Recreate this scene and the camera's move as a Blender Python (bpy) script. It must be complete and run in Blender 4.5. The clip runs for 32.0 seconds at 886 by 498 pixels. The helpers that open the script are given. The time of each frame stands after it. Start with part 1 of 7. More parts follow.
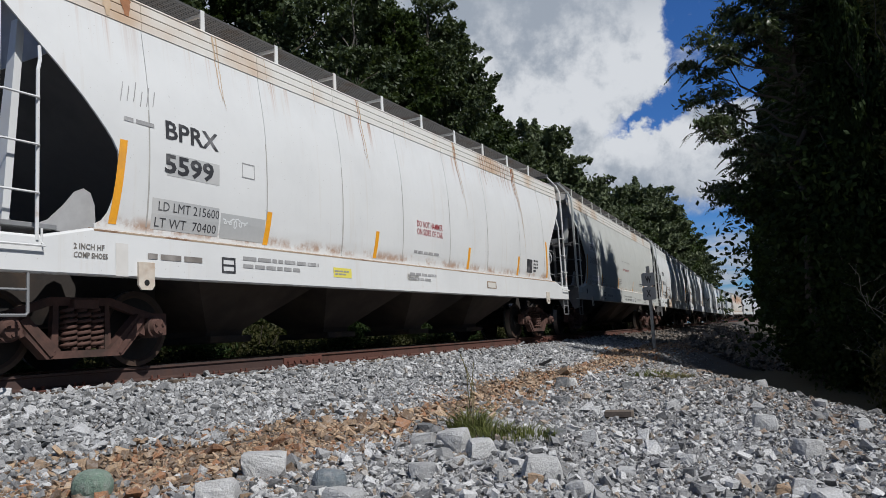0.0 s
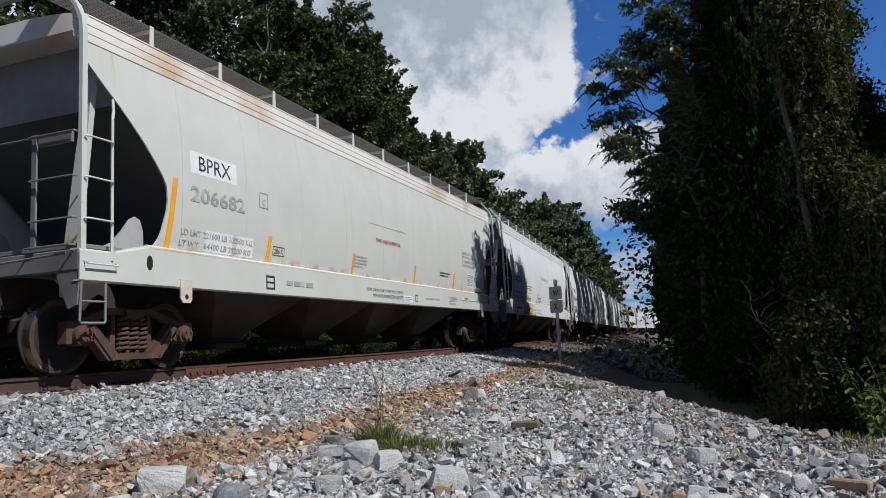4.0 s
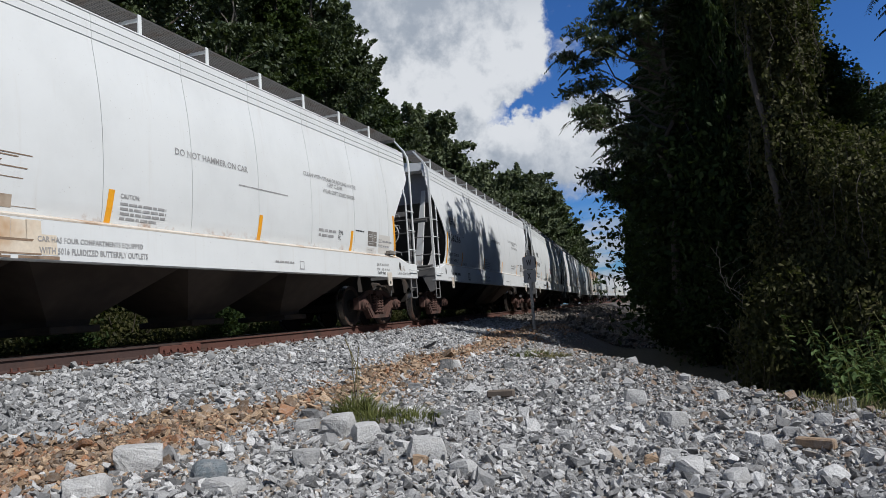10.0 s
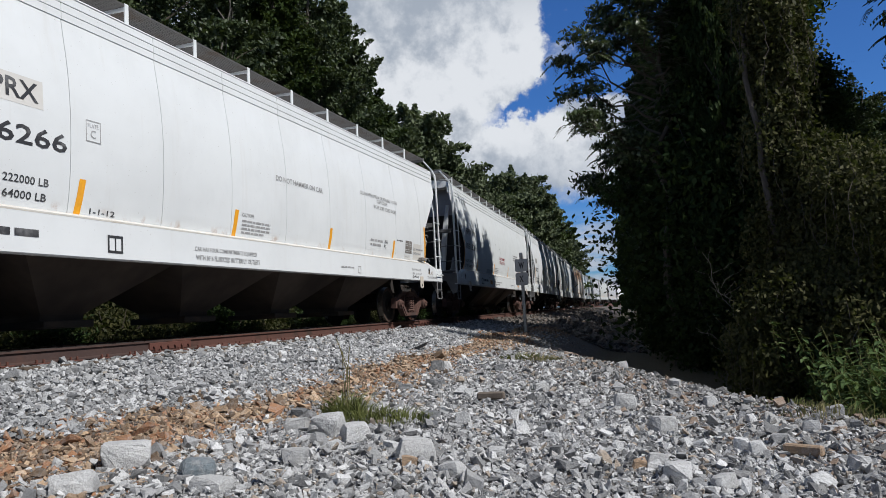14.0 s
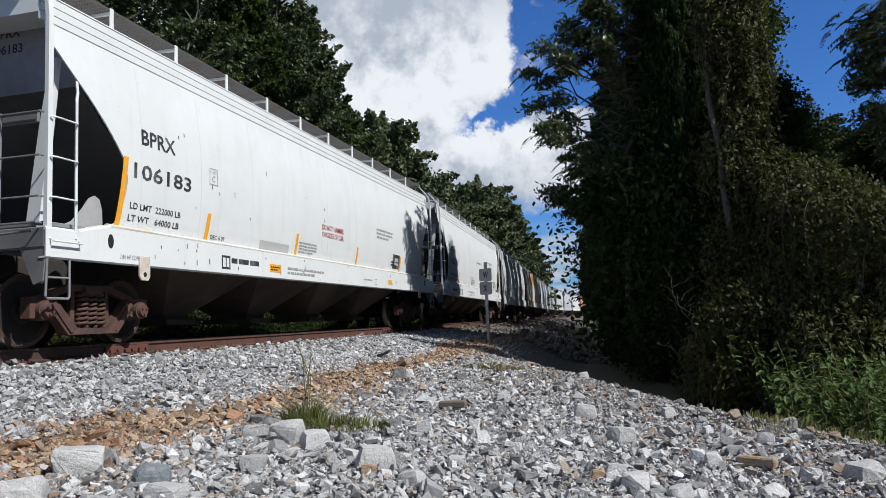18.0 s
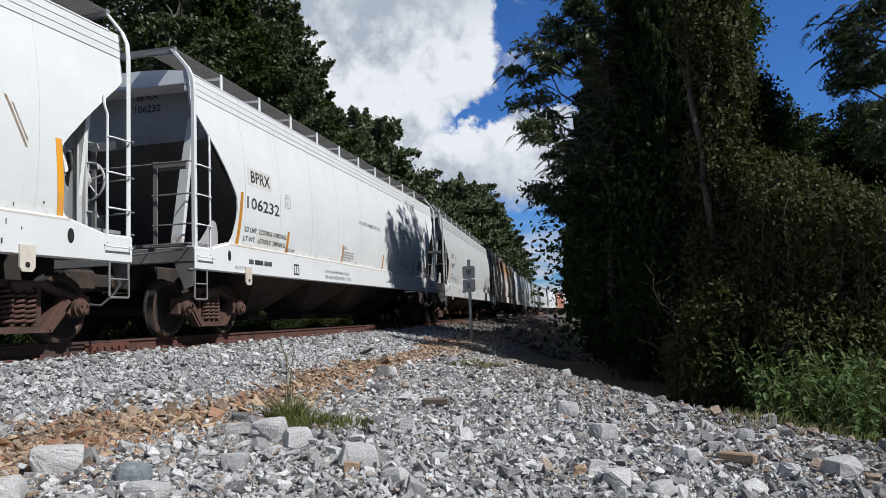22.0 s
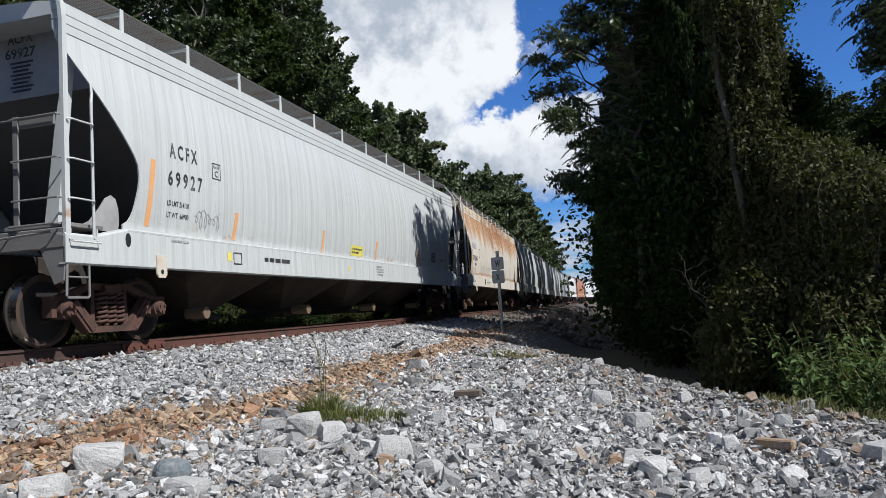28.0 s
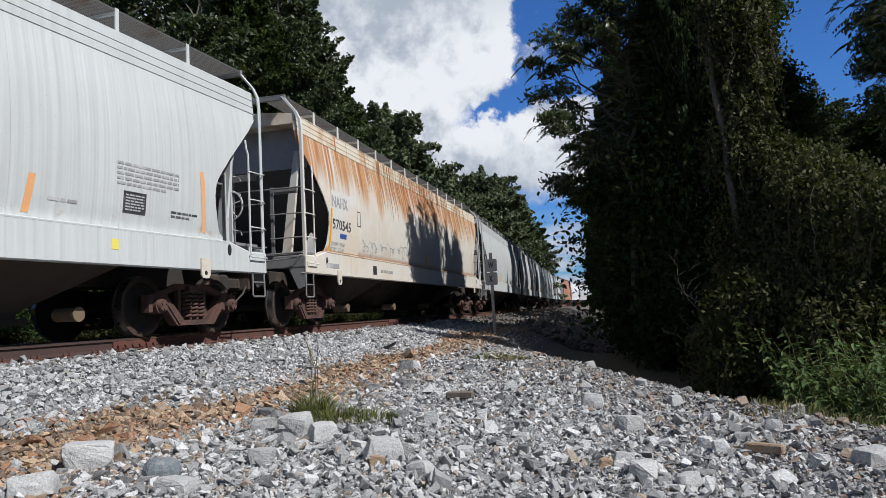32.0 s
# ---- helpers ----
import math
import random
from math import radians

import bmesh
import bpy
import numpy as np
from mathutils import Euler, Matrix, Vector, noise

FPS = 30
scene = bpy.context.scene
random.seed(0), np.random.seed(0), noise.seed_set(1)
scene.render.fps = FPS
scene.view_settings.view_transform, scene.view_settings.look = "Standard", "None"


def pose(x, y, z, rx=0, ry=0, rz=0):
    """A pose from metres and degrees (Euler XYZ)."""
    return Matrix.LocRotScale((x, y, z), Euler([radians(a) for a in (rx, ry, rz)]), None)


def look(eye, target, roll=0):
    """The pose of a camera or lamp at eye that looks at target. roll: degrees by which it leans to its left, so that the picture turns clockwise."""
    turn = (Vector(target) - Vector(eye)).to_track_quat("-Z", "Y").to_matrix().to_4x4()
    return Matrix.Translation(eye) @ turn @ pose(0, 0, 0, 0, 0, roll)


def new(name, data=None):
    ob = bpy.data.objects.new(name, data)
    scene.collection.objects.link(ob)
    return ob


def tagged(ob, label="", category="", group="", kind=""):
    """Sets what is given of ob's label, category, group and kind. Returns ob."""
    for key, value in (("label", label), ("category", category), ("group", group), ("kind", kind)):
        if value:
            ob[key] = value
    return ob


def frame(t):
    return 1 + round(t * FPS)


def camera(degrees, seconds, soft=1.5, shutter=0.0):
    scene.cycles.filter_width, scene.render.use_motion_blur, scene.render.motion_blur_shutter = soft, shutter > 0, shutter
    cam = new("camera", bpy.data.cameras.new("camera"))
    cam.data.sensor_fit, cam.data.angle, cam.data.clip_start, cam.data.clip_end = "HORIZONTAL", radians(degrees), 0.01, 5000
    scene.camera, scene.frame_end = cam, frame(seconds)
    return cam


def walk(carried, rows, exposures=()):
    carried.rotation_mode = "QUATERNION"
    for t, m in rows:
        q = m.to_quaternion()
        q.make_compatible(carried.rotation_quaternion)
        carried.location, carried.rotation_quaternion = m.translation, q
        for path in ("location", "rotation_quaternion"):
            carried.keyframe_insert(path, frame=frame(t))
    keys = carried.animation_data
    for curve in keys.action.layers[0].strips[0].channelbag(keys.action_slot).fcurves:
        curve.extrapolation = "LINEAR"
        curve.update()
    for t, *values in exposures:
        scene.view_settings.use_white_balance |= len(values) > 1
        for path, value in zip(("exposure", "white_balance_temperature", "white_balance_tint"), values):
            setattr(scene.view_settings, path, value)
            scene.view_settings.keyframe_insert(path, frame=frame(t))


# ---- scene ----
# ---- camera ----
EYE = (0.0, 0.0, 0.15)
cam = camera(61.63, 32.0, 0.65)
TURNS = [
        (0, 96.71, 3.26, 30.95), (0.5, 96.13, 3.27, 26.35), (1, 96.25, 3.76, 24.71), (1.5, 96.22, 3.90, 25.28), (2, 96.16, 3.39, 24.51),
        (2.5, 96.27, 2.93, 23.12), (4.5, 97.33, 2.93, 24.25), (5, 96.94, 2.75, 22.86), (5.5, 96.48, 2.55, 22.79), (6, 96.63, 2.31, 22.71),
        (6.5, 95.88, 2.79, 22.35), (7, 95.33, 3.00, 22.65), (7.5, 95.39, 3.25, 22.35), (8, 95.59, 3.38, 22.23), (8.5, 95.31, 3.55, 22.22),
        (9, 94.97, 3.76, 22.06), (9.5, 94.89, 4.10, 22.12), (10, 94.91, 4.18, 22.13), (10.5, 94.83, 4.18, 21.93), (11, 94.95, 4.31, 21.78),
        (11.5, 94.73, 4.17, 21.77), (12, 94.83, 3.86, 21.93), (12.5, 94.65, 3.65, 21.75), (13, 94.69, 3.68, 21.75), (13.5, 94.71, 3.56, 21.72),
        (14, 94.96, 3.22, 21.49), (14.5, 95.30, 2.86, 21.71), (16.5, 95.20, 2.12, 19.66), (17, 95.44, 2.37, 19.26), (17.5, 95.49, 2.24, 18.92),
        (18, 95.46, 2.21, 18.67), (18.5, 95.52, 2.37, 18.51), (19, 95.25, 2.47, 18.33), (19.5, 95.37, 2.53, 18.02), (20, 95.43, 2.38, 18.23),
        (20.5, 95.55, 2.06, 18.10), (21, 95.28, 2.22, 17.99), (21.5, 95.47, 2.25, 17.65), (22, 95.21, 2.22, 17.38), (22.5, 95.32, 2.25, 17.51),
        (23, 95.26, 2.30, 17.70), (23.5, 95.01, 2.38, 17.99), (24, 94.93, 2.55, 18.04), (24.5, 94.82, 3.08, 17.96), (25, 94.86, 3.00, 18.76),
        (25.5, 95.19, 3.28, 18.90), (27.5, 94.69, 3.72, 19.48), (28, 94.73, 3.60, 19.69), (28.5, 94.71, 3.36, 19.41), (29, 94.96, 2.90, 19.03),
        (29.5, 95.15, 3.12, 18.99), (30, 95.26, 3.17, 18.76), (30.5, 95.09, 2.86, 18.78), (31, 95.18, 3.21, 19.08), (31.5, 94.71, 3.16, 19.07),
        (32, 94.80, 2.98, 19.13)
]
walk(cam, [(t, pose(*EYE, rx, ry, rz)) for t, rx, ry, rz in TURNS],
     exposures=[(0, -0.12), (2.0, -0.12), (5.0, 0.10), (6.0, 0.06), (7.0, 0.02), (8.0, 0.16), (9.0, 0.02), (11.0, -0.04), (12.0, -0.02), (13.0, 0.14), (14.0, 0.06), (17.0, 0.12), (18.0, 0.26), (19.0, 0.04),
                (21.0, 0.08), (22.0, 0.20), (23.0, 0.26), (24.0, 0.02), (25.0, 0.0), (28.0, 0.34), (29.0, 0.16), (31.0, 0.16), (32.0, 0.22)])

# ---- light ----
SUN_AZ, SUN_EL = 104.0, 46.5      # degrees clockwise from +y, degrees above the horizon
scene.view_settings.exposure = 0.0


def sock(node, name, value):
    node.inputs[name].default_value = value


class Net:
    """A small writer for node trees."""

    def __init__(self, tree):
        self.t = tree
        tree.nodes.clear()

    def add(self, kind, **props):
        n = self.t.nodes.new(kind)
        for k, v in props.items():
            setattr(n, k, v)
        return n

    def link(self, a, b):
        self.t.links.new(a, b)

    def put(self, socket, v):
        if isinstance(v, bpy.types.NodeSocket):
            self.link(v, socket)
        else:
            socket.default_value = v

    def math(self, op, a, b=0.0, c=None, clamp=False):
        n = self.add("ShaderNodeMath", operation=op, use_clamp=clamp)
        self.put(n.inputs[0], a)
        self.put(n.inputs[1], b)
        if c is not None:
            self.put(n.inputs[2], c)
        return n.outputs[0]

    def ramp(self, v, lo, hi, a=0.0, b=1.0, smooth=True):
        n = self.add("ShaderNodeMapRange", interpolation_type="SMOOTHSTEP" if smooth else "LINEAR")
        self.put(n.inputs["Value"], v)
        for name, x in (("From Min", lo), ("From Max", hi), ("To Min", a), ("To Max", b)):
            self.put(n.inputs[name], x)
        return n.outputs[0]

    def mix(self, f, a, b, blend="MIX"):
        n = self.add("ShaderNodeMix", data_type="RGBA", blend_type=blend)
        self.put(n.inputs["Factor"], f)
        self.put(n.inputs["A"], (*a, 1) if isinstance(a, tuple) and len(a) == 3 else a)
        self.put(n.inputs["B"], (*b, 1) if isinstance(b, tuple) and len(b) == 3 else b)
        return n.outputs["Result"]

    def noise(self, vec, scale, detail=4.0, rough=0.55, out="Fac", distortion=0.0):
        n = self.add("ShaderNodeTexNoise")
        if vec is not None:
            self.link(vec, n.inputs["Vector"])
        sock(n, "Scale", scale), sock(n, "Detail", detail), sock(n, "Roughness", rough), sock(n, "Distortion", distortion)
        return n.outputs[out]

    def mapped(self, vec, scale=(1, 1, 1), loc=(0, 0, 0)):
        n = self.add("ShaderNodeMapping")
        self.link(vec, n.inputs["Vector"])
        n.inputs["Scale"].default_value, n.inputs["Location"].default_value = scale, loc
        return n.outputs[0]


def make_world():
    world = bpy.data.worlds.new("sky")
    scene.world = world
    world.use_nodes = True
    n = Net(world.node_tree)
    sky = n.add("ShaderNodeTexSky", sky_type="NISHITA", sun_disc=False, sun_elevation=radians(SUN_EL), sun_rotation=radians(SUN_AZ),
                air_density=1.0, dust_density=0.6, ozone_density=2.5)
    way = n.add("ShaderNodeTexCoord").outputs["Generated"]
    sep = n.add("ShaderNodeSeparateXYZ")
    n.link(way, sep.inputs[0])
    x, y, z = sep.outputs
    # bearing and height in degrees, ragged by noise
    az = n.math("MULTIPLY", n.math("ARCTAN2", x, y), 57.2958)
    el = n.math("MULTIPLY", n.math("ARCSINE", z), 57.2958)
    big = n.noise(way, 7.0, 3.0, 0.55, "Color")
    sb = n.add("ShaderNodeSeparateColor")
    n.link(big, sb.inputs[0])
    fine = n.noise(way, 30.0, 7.0, 0.64)
    puff = n.math("MULTIPLY", n.math("SUBTRACT", fine, 0.5), 4.2)
    az2 = n.math("ADD", n.math("ADD", az, puff), n.math("MULTIPLY", n.math("SUBTRACT", sb.outputs[0], 0.5), 3.0))
    el2 = n.math("ADD", n.math("ADD", el, puff), n.math("MULTIPLY", n.math("SUBTRACT", sb.outputs[1], 0.5), 2.0))
    # the tall heap of cloud over the track: an upright edge, undercut by a tongue of blue
    brow = n.ramp(az, -17.5, -12.6, 14.4, 16.8, False)
    tall = n.math("MULTIPLY", n.ramp(az2, -12.3, -13.2), n.ramp(n.math("SUBTRACT", el2, brow), -0.25, 0.45))
    left = n.math("MULTIPLY", n.ramp(az2, -15.6, -17.4), n.ramp(el2, 9.0, 12.0))
    tall = n.math("MAXIMUM", tall, left)
    # the lower bank, with a grey foot
    crown = n.ramp(az, -17.0, -9.0, 14.3, 15.4, False)
    low = n.math("MULTIPLY", n.math("MULTIPLY", n.ramp(n.math("SUBTRACT", el2, crown), 0.35, -0.35), n.ramp(el2, 7.8, 9.6)), n.ramp(n.math("ABSOLUTE", n.math("ADD", az2, 30.0)), 27.0, 22.0))
    tall = n.math("MULTIPLY", tall, n.math("MULTIPLY", n.ramp(az, -75.0, -50.0), n.ramp(el, 48.0, 34.0)))
    # wisps near the horizon and beside the heap
    wisp = n.math("MULTIPLY", n.ramp(n.noise(n.mapped(way, (6, 6, 26)), 1.6, 5.0, 0.6), 0.40, 0.58), n.ramp(el, 7.6, 5.0))
    shred = n.math("MULTIPLY", n.ramp(n.noise(n.mapped(way, (9, 9, 14)), 2.6, 5.0, 0.6), 0.50, 0.74), n.math("MULTIPLY", n.ramp(el, 17.0, 19.5), n.ramp(n.math("ABSOLUTE", n.math("ADD", az, 11.0)), 3.2, 0.6)))
    # unseen loose cloud over the rest of the sky, added to whiten fill light
    loose = n.math("MULTIPLY", n.ramp(n.noise(way, 2.6, 6.0, 0.6), 0.50, 0.66), n.ramp(az, 16.0, 34.0))
    loose = n.math("MAXIMUM", loose, n.math("MULTIPLY", n.ramp(n.noise(way, 2.6, 6.0, 0.6), 0.50, 0.66), n.ramp(el, 30.0, 46.0)))
    cover = n.math("MAXIMUM", n.math("MAXIMUM", tall, low), n.math("MAXIMUM", n.math("MAXIMUM", n.math("MULTIPLY", wisp, 0.9), n.math("MULTIPLY", shred, 0.5)), n.math("MULTIPLY", loose, 0.8)), clamp=True)
    shade = n.ramp(n.math("ADD", n.noise(way, 8.0, 6.0, 0.6), n.math("MULTIPLY", n.math("SUBTRACT", n.noise(way, 22.0, 5.0, 0.6), 0.5), 0.5)), 0.40, 0.62)
    shade = n.math("MULTIPLY", shade, n.ramp(el2, 8.6, 13.0, 0.30, 1.0))
    shade = n.math("MULTIPLY", shade, n.ramp(el, 20.0, 26.0, 1.0, 0.35))
    cloud = n.mix(shade, (7.0, 8.0, 9.5), (14.2, 14.8, 15.7))
    # sky outside the view is dimmed and greyed to weaken the blue fill
    deep = n.mix(n.ramp(el, 26.0, 60.0), (0.56, 1.14, 2.05), (0.38, 0.52, 0.72))
    deep = n.mix(n.ramp(az, 16.0, 40.0), deep, (0.42, 0.58, 0.80))
    sky_blue = n.mix(1.0, sky.outputs[0], deep, "MULTIPLY")
    col = n.mix(cover, sky_blue, cloud)
    bg = n.add("ShaderNodeBackground")
    n.link(col, bg.inputs["Color"])
    sock(bg, "Strength", 0.05)
    n.link(bg.outputs[0], n.add("ShaderNodeOutputWorld").inputs[0])


make_world()
sun = new("sun", bpy.data.lights.new("sun", "SUN"))
sun.data.energy, sun.data.angle, sun.data.color = 4.5, radians(0.53), (1.0, 0.982, 0.965)
sun.matrix_world = look((0, 0, 0), (-math.sin(radians(SUN_AZ)) * math.cos(radians(SUN_EL)), -math.cos(radians(SUN_AZ)) * math.cos(radians(SUN_EL)),
                                    -math.sin(radians(SUN_EL)))) @ pose(0, 0, 0)
sun.location = (60, 30, 60)

# ---- materials ----
def material(name, rough=0.6, metal=0.0):
    m = bpy.data.materials.new(name)
    m.use_nodes = True
    n = Net(m.node_tree)
    b = n.add("ShaderNodeBsdfPrincipled")
    sock(b, "Roughness", rough), sock(b, "Metallic", metal)
    out = n.add("ShaderNodeOutputMaterial")
    n.link(b.outputs[0], out.inputs[0])
    return m, n, b


def bump(n, b, height, strength=0.3, distance=0.01):
    k = n.add("ShaderNodeBump")
    sock(k, "Strength", strength), sock(k, "Distance", distance)
    n.link(height, k.inputs["Height"])
    n.link(k.outputs[0], b.inputs["Normal"])


def coords(n):
    return n.add("ShaderNodeTexCoord").outputs["Object"]


def plain(name, colour, rough=0.6, metal=0.0, grain=30.0, vary=0.25, dirt=None, relief=0.15):
    """Colour with grain at two scales and an optional dirt colour in patches."""
    m, n, b = material(name, rough, metal)
    v = coords(n)
    g = n.noise(v, grain, 5.0, 0.6)
    p = n.noise(v, grain / 14.0, 4.0, 0.6)
    lo, hi = tuple(c * (1 - vary) for c in colour), tuple(min(1.0, c * (1 + vary)) for c in colour)
    c = n.mix(g, lo, hi)
    if dirt:
        c = n.mix(n.ramp(p, 0.48, 0.72), c, dirt)
    n.link(c, b.inputs["Base Color"])
    n.link(n.ramp(p, 0.3, 0.7, max(0.05, rough - 0.1), min(1.0, rough + 0.12)), b.inputs["Roughness"])
    bump(n, b, g, relief, 0.004)
    return m


def car_paint(name, base, dirt, streak, rust, ripple=0.0, seed=0.0):
    """Weathered hopper paint: chalky colour, grime in patches, fine runs down the side, rust that starts under the eave."""
    m, n, b = material(name, 0.42)
    v = n.mapped(coords(n), (1, 1, 1), (seed, seed * 3.1, 0))
    sep = n.add("ShaderNodeSeparateXYZ")
    n.link(coords(n), sep.inputs[0])
    z = sep.outputs[2]
    patch = n.noise(v, 0.7, 5.0, 0.6)
    c = n.mix(n.ramp(patch, 0.35, 0.75), base, tuple(k * 0.9 for k in base))
    runs = n.noise(n.mapped(v, (5.0, 5.0, 0.22)), 1.0, 6.0, 0.65)
    c = n.mix(n.math("MULTIPLY", n.ramp(runs, 0.55, 0.74), streak), c, dirt)
    speck = n.noise(v, 46.0, 3.0, 0.5)
    c = n.mix(n.math("MULTIPLY", n.ramp(speck, 0.70, 0.76), 0.5), c, (0.12, 0.07, 0.04))
    # runs of rust from the eave down, and a bleed along the sill's edge
    if rust > 0:
        drip = n.noise(n.mapped(v, (0.0, 0.9, 0.0)), 1.0, 3.0, 0.6)
        foot = n.ramp(drip, 0.25, 0.75, 3.75 - 1.5 * rust, 3.55 - 0.3 * rust)
        thin = n.noise(n.mapped(v, (0.0, 7.0, 0.10)), 1.0, 5.0, 0.7)
        here = n.noise(n.mapped(v, (0.0, 0.45, 0.0)), 1.0, 2.0, 0.5)
        long = n.ramp(n.math("SUBTRACT", z, foot), 0.0, 0.75)
        r = n.math("MULTIPLY", n.math("MULTIPLY", long, n.ramp(thin, 0.62 - 0.26 * rust, 0.78 - 0.24 * rust)), n.ramp(here, 0.66 - 0.5 * rust, 0.76 - 0.5 * rust))
        hue = n.mix(n.ramp(thin, 0.45, 0.8), (0.50, 0.25, 0.09), (0.24, 0.075, 0.03))
        c = n.mix(n.math("MULTIPLY", r, min(1.0, 0.55 + 0.5 * rust)), c, hue)
        wash = n.math("MULTIPLY", n.ramp(n.noise(v, 0.8, 5.0, 0.7), 0.42, 0.7), 0.55 * max(0.0, rust - 0.45))
        c = n.mix(wash, c, (0.58, 0.42, 0.24))
        r2 = n.math("MULTIPLY", n.ramp(n.noise(v, 3.0, 6.0, 0.7), 0.55 - 0.3 * rust, 0.75 - 0.3 * rust), n.math("MULTIPLY", n.ramp(z, 1.50, 1.56), n.ramp(z, 1.72, 1.58)))
        c = n.mix(n.math("MULTIPLY", r2, 0.75), c, (0.33, 0.17, 0.08))
    n.link(c, b.inputs["Base Color"])
    n.link(n.ramp(patch, 0.3, 0.7, 0.36, 0.55), b.inputs["Roughness"])
    h = n.noise(n.mapped(v, (1.0, 2.2, 0.35)), 1.0, 3.0, 0.5)
    if ripple > 0:
        w = n.noise(n.mapped(v, (0.5, 6.0, 0.12)), 1.0, 2.0, 0.5)
        h = n.math("ADD", n.math("MULTIPLY", h, 0.4), n.math("MULTIPLY", w, 1.2))
    bump(n, b, h, 0.35 + 0.5 * ripple, 0.02 + 0.03 * ripple)
    return m

# ---- mesh helpers ----
class Shape:
    """Collects faces for one mesh."""

    def __init__(self):
        self.v, self.f = [], []

    def add(self, verts, faces, m=None):
        o = len(self.v)
        self.v += [tuple(m @ Vector(p)) if m else tuple(p) for p in verts]
        self.f += [tuple(i + o for i in f) for f in faces]
        return self

    def box(self, x0, y0, z0, x1, y1, z1, bevel=0.0, m=None):
        if bevel <= 0:
            v = [(x, y, z) for x in (x0, x1) for y in (y0, y1) for z in (z0, z1)]
            return self.add(v, [(0, 1, 3, 2), (4, 6, 7, 5), (0, 4, 5, 1), (2, 3, 7, 6), (0, 2, 6, 4), (1, 5, 7, 3)], m)
        bm = bmesh.new()
        bmesh.ops.create_cube(bm, size=1.0, matrix=Matrix.Translation(((x0 + x1) / 2, (y0 + y1) / 2, (z0 + z1) / 2)) @ Matrix.Diagonal((x1 - x0, y1 - y0, z1 - z0, 1)))
        bmesh.ops.bevel(bm, geom=bm.edges[:], offset=bevel, segments=1, affect="EDGES")
        bm.verts.ensure_lookup_table()
        self.add([p.co for p in bm.verts], [[p.index for p in f.verts] for f in bm.faces], m)
        bm.free()
        return self

    def tube(self, pts, r, sides=6, closed=False, m=None):
        """A round bar along points."""
        pts = [Vector(p) for p in pts]
        verts, faces, n = [], [], len(pts)
        up = None
        for i, p in enumerate(pts):
            d = (pts[min(i + 1, n - 1)] - pts[max(i - 1, 0)]).normalized()
            if up is None:
                up = d.orthogonal().normalized()
            up = (up - d * up.dot(d)).normalized()
            side = d.cross(up)
            for k in range(sides):
                a = 2 * math.pi * k / sides
                verts.append(p + (up * math.cos(a) + side * math.sin(a)) * r)
        for i in range(n - 1):
            for k in range(sides):
                a, b = i * sides + k, i * sides + (k + 1) % sides
                faces.append((a, b, b + sides, a + sides))
        faces += [tuple(range(sides))[::-1], tuple((n - 1) * sides + k for k in range(sides))]
        return self.add(verts, faces, m)

    def cyl(self, c, axis, r, depth, sides=20, r2=None, m=None):
        """A disc or drum round an axis ('x', 'y', 'z'), centred at c."""
        r2 = r if r2 is None else r2
        verts = []
        for s, rr in ((-0.5, r), (0.5, r2)):
            for k in range(sides):
                a = 2 * math.pi * k / sides
                p = (rr * math.cos(a), rr * math.sin(a), s * depth)
                verts.append((p[2] + c[0], p[0] + c[1], p[1] + c[2]) if axis == "x" else (p[1] + c[0], p[2] + c[1], p[0] + c[2]) if axis == "y"
                             else (p[0] + c[0], p[1] + c[1], p[2] + c[2]))
        faces = [(k, (k + 1) % sides, sides + (k + 1) % sides, sides + k) for k in range(sides)]
        faces += [tuple(range(sides))[::-1], tuple(range(sides, 2 * sides))]
        return self.add(verts, faces, m)

    def lathe(self, c, profile, sides=28, m=None):
        """Rings (x, r) round the x axis through c, closed at both ends."""
        verts, faces = [], []
        for x, r in profile:
            for k in range(sides):
                a = 2 * math.pi * k / sides
                verts.append((c[0] + x, c[1] + r * math.cos(a), c[2] + r * math.sin(a)))
        for i in range(len(profile) - 1):
            for k in range(sides):
                a, b = i * sides + k, i * sides + (k + 1) % sides
                faces.append((a, b, b + sides, a + sides))
        faces += [tuple(range(sides))[::-1], tuple((len(profile) - 1) * sides + k for k in range(sides))]
        return self.add(verts, faces, m)

    def prism(self, outline, axis, a, b, m=None):
        """A flat outline given thickness along an axis from a to b; the outline holds the other two coordinates in order."""
        n = len(outline)
        put = {"x": lambda p, q: (q, p[0], p[1]), "y": lambda p, q: (p[0], q, p[1]), "z": lambda p, q: (p[0], p[1], q)}[axis]
        verts = [put(p, a) for p in outline] + [put(p, b) for p in outline]
        faces = [tuple(range(n))[::-1], tuple(range(n, 2 * n))] + [(k, (k + 1) % n, n + (k + 1) % n, n + k) for k in range(n)]
        return self.add(verts, faces, m)

    def loft(self, rings, closed=True, caps=False, m=None):
        k = len(rings[0])
        verts = [p for r in rings for p in r]
        faces = []
        for i in range(len(rings) - 1):
            for j in range(k if closed else k - 1):
                a, b = i * k + j, i * k + (j + 1) % k
                faces.append((a, b, b + k, a + k))
        if caps:
            faces += [tuple(range(k))[::-1], tuple((len(rings) - 1) * k + j for j in range(k))]
        return self.add(verts, faces, m)

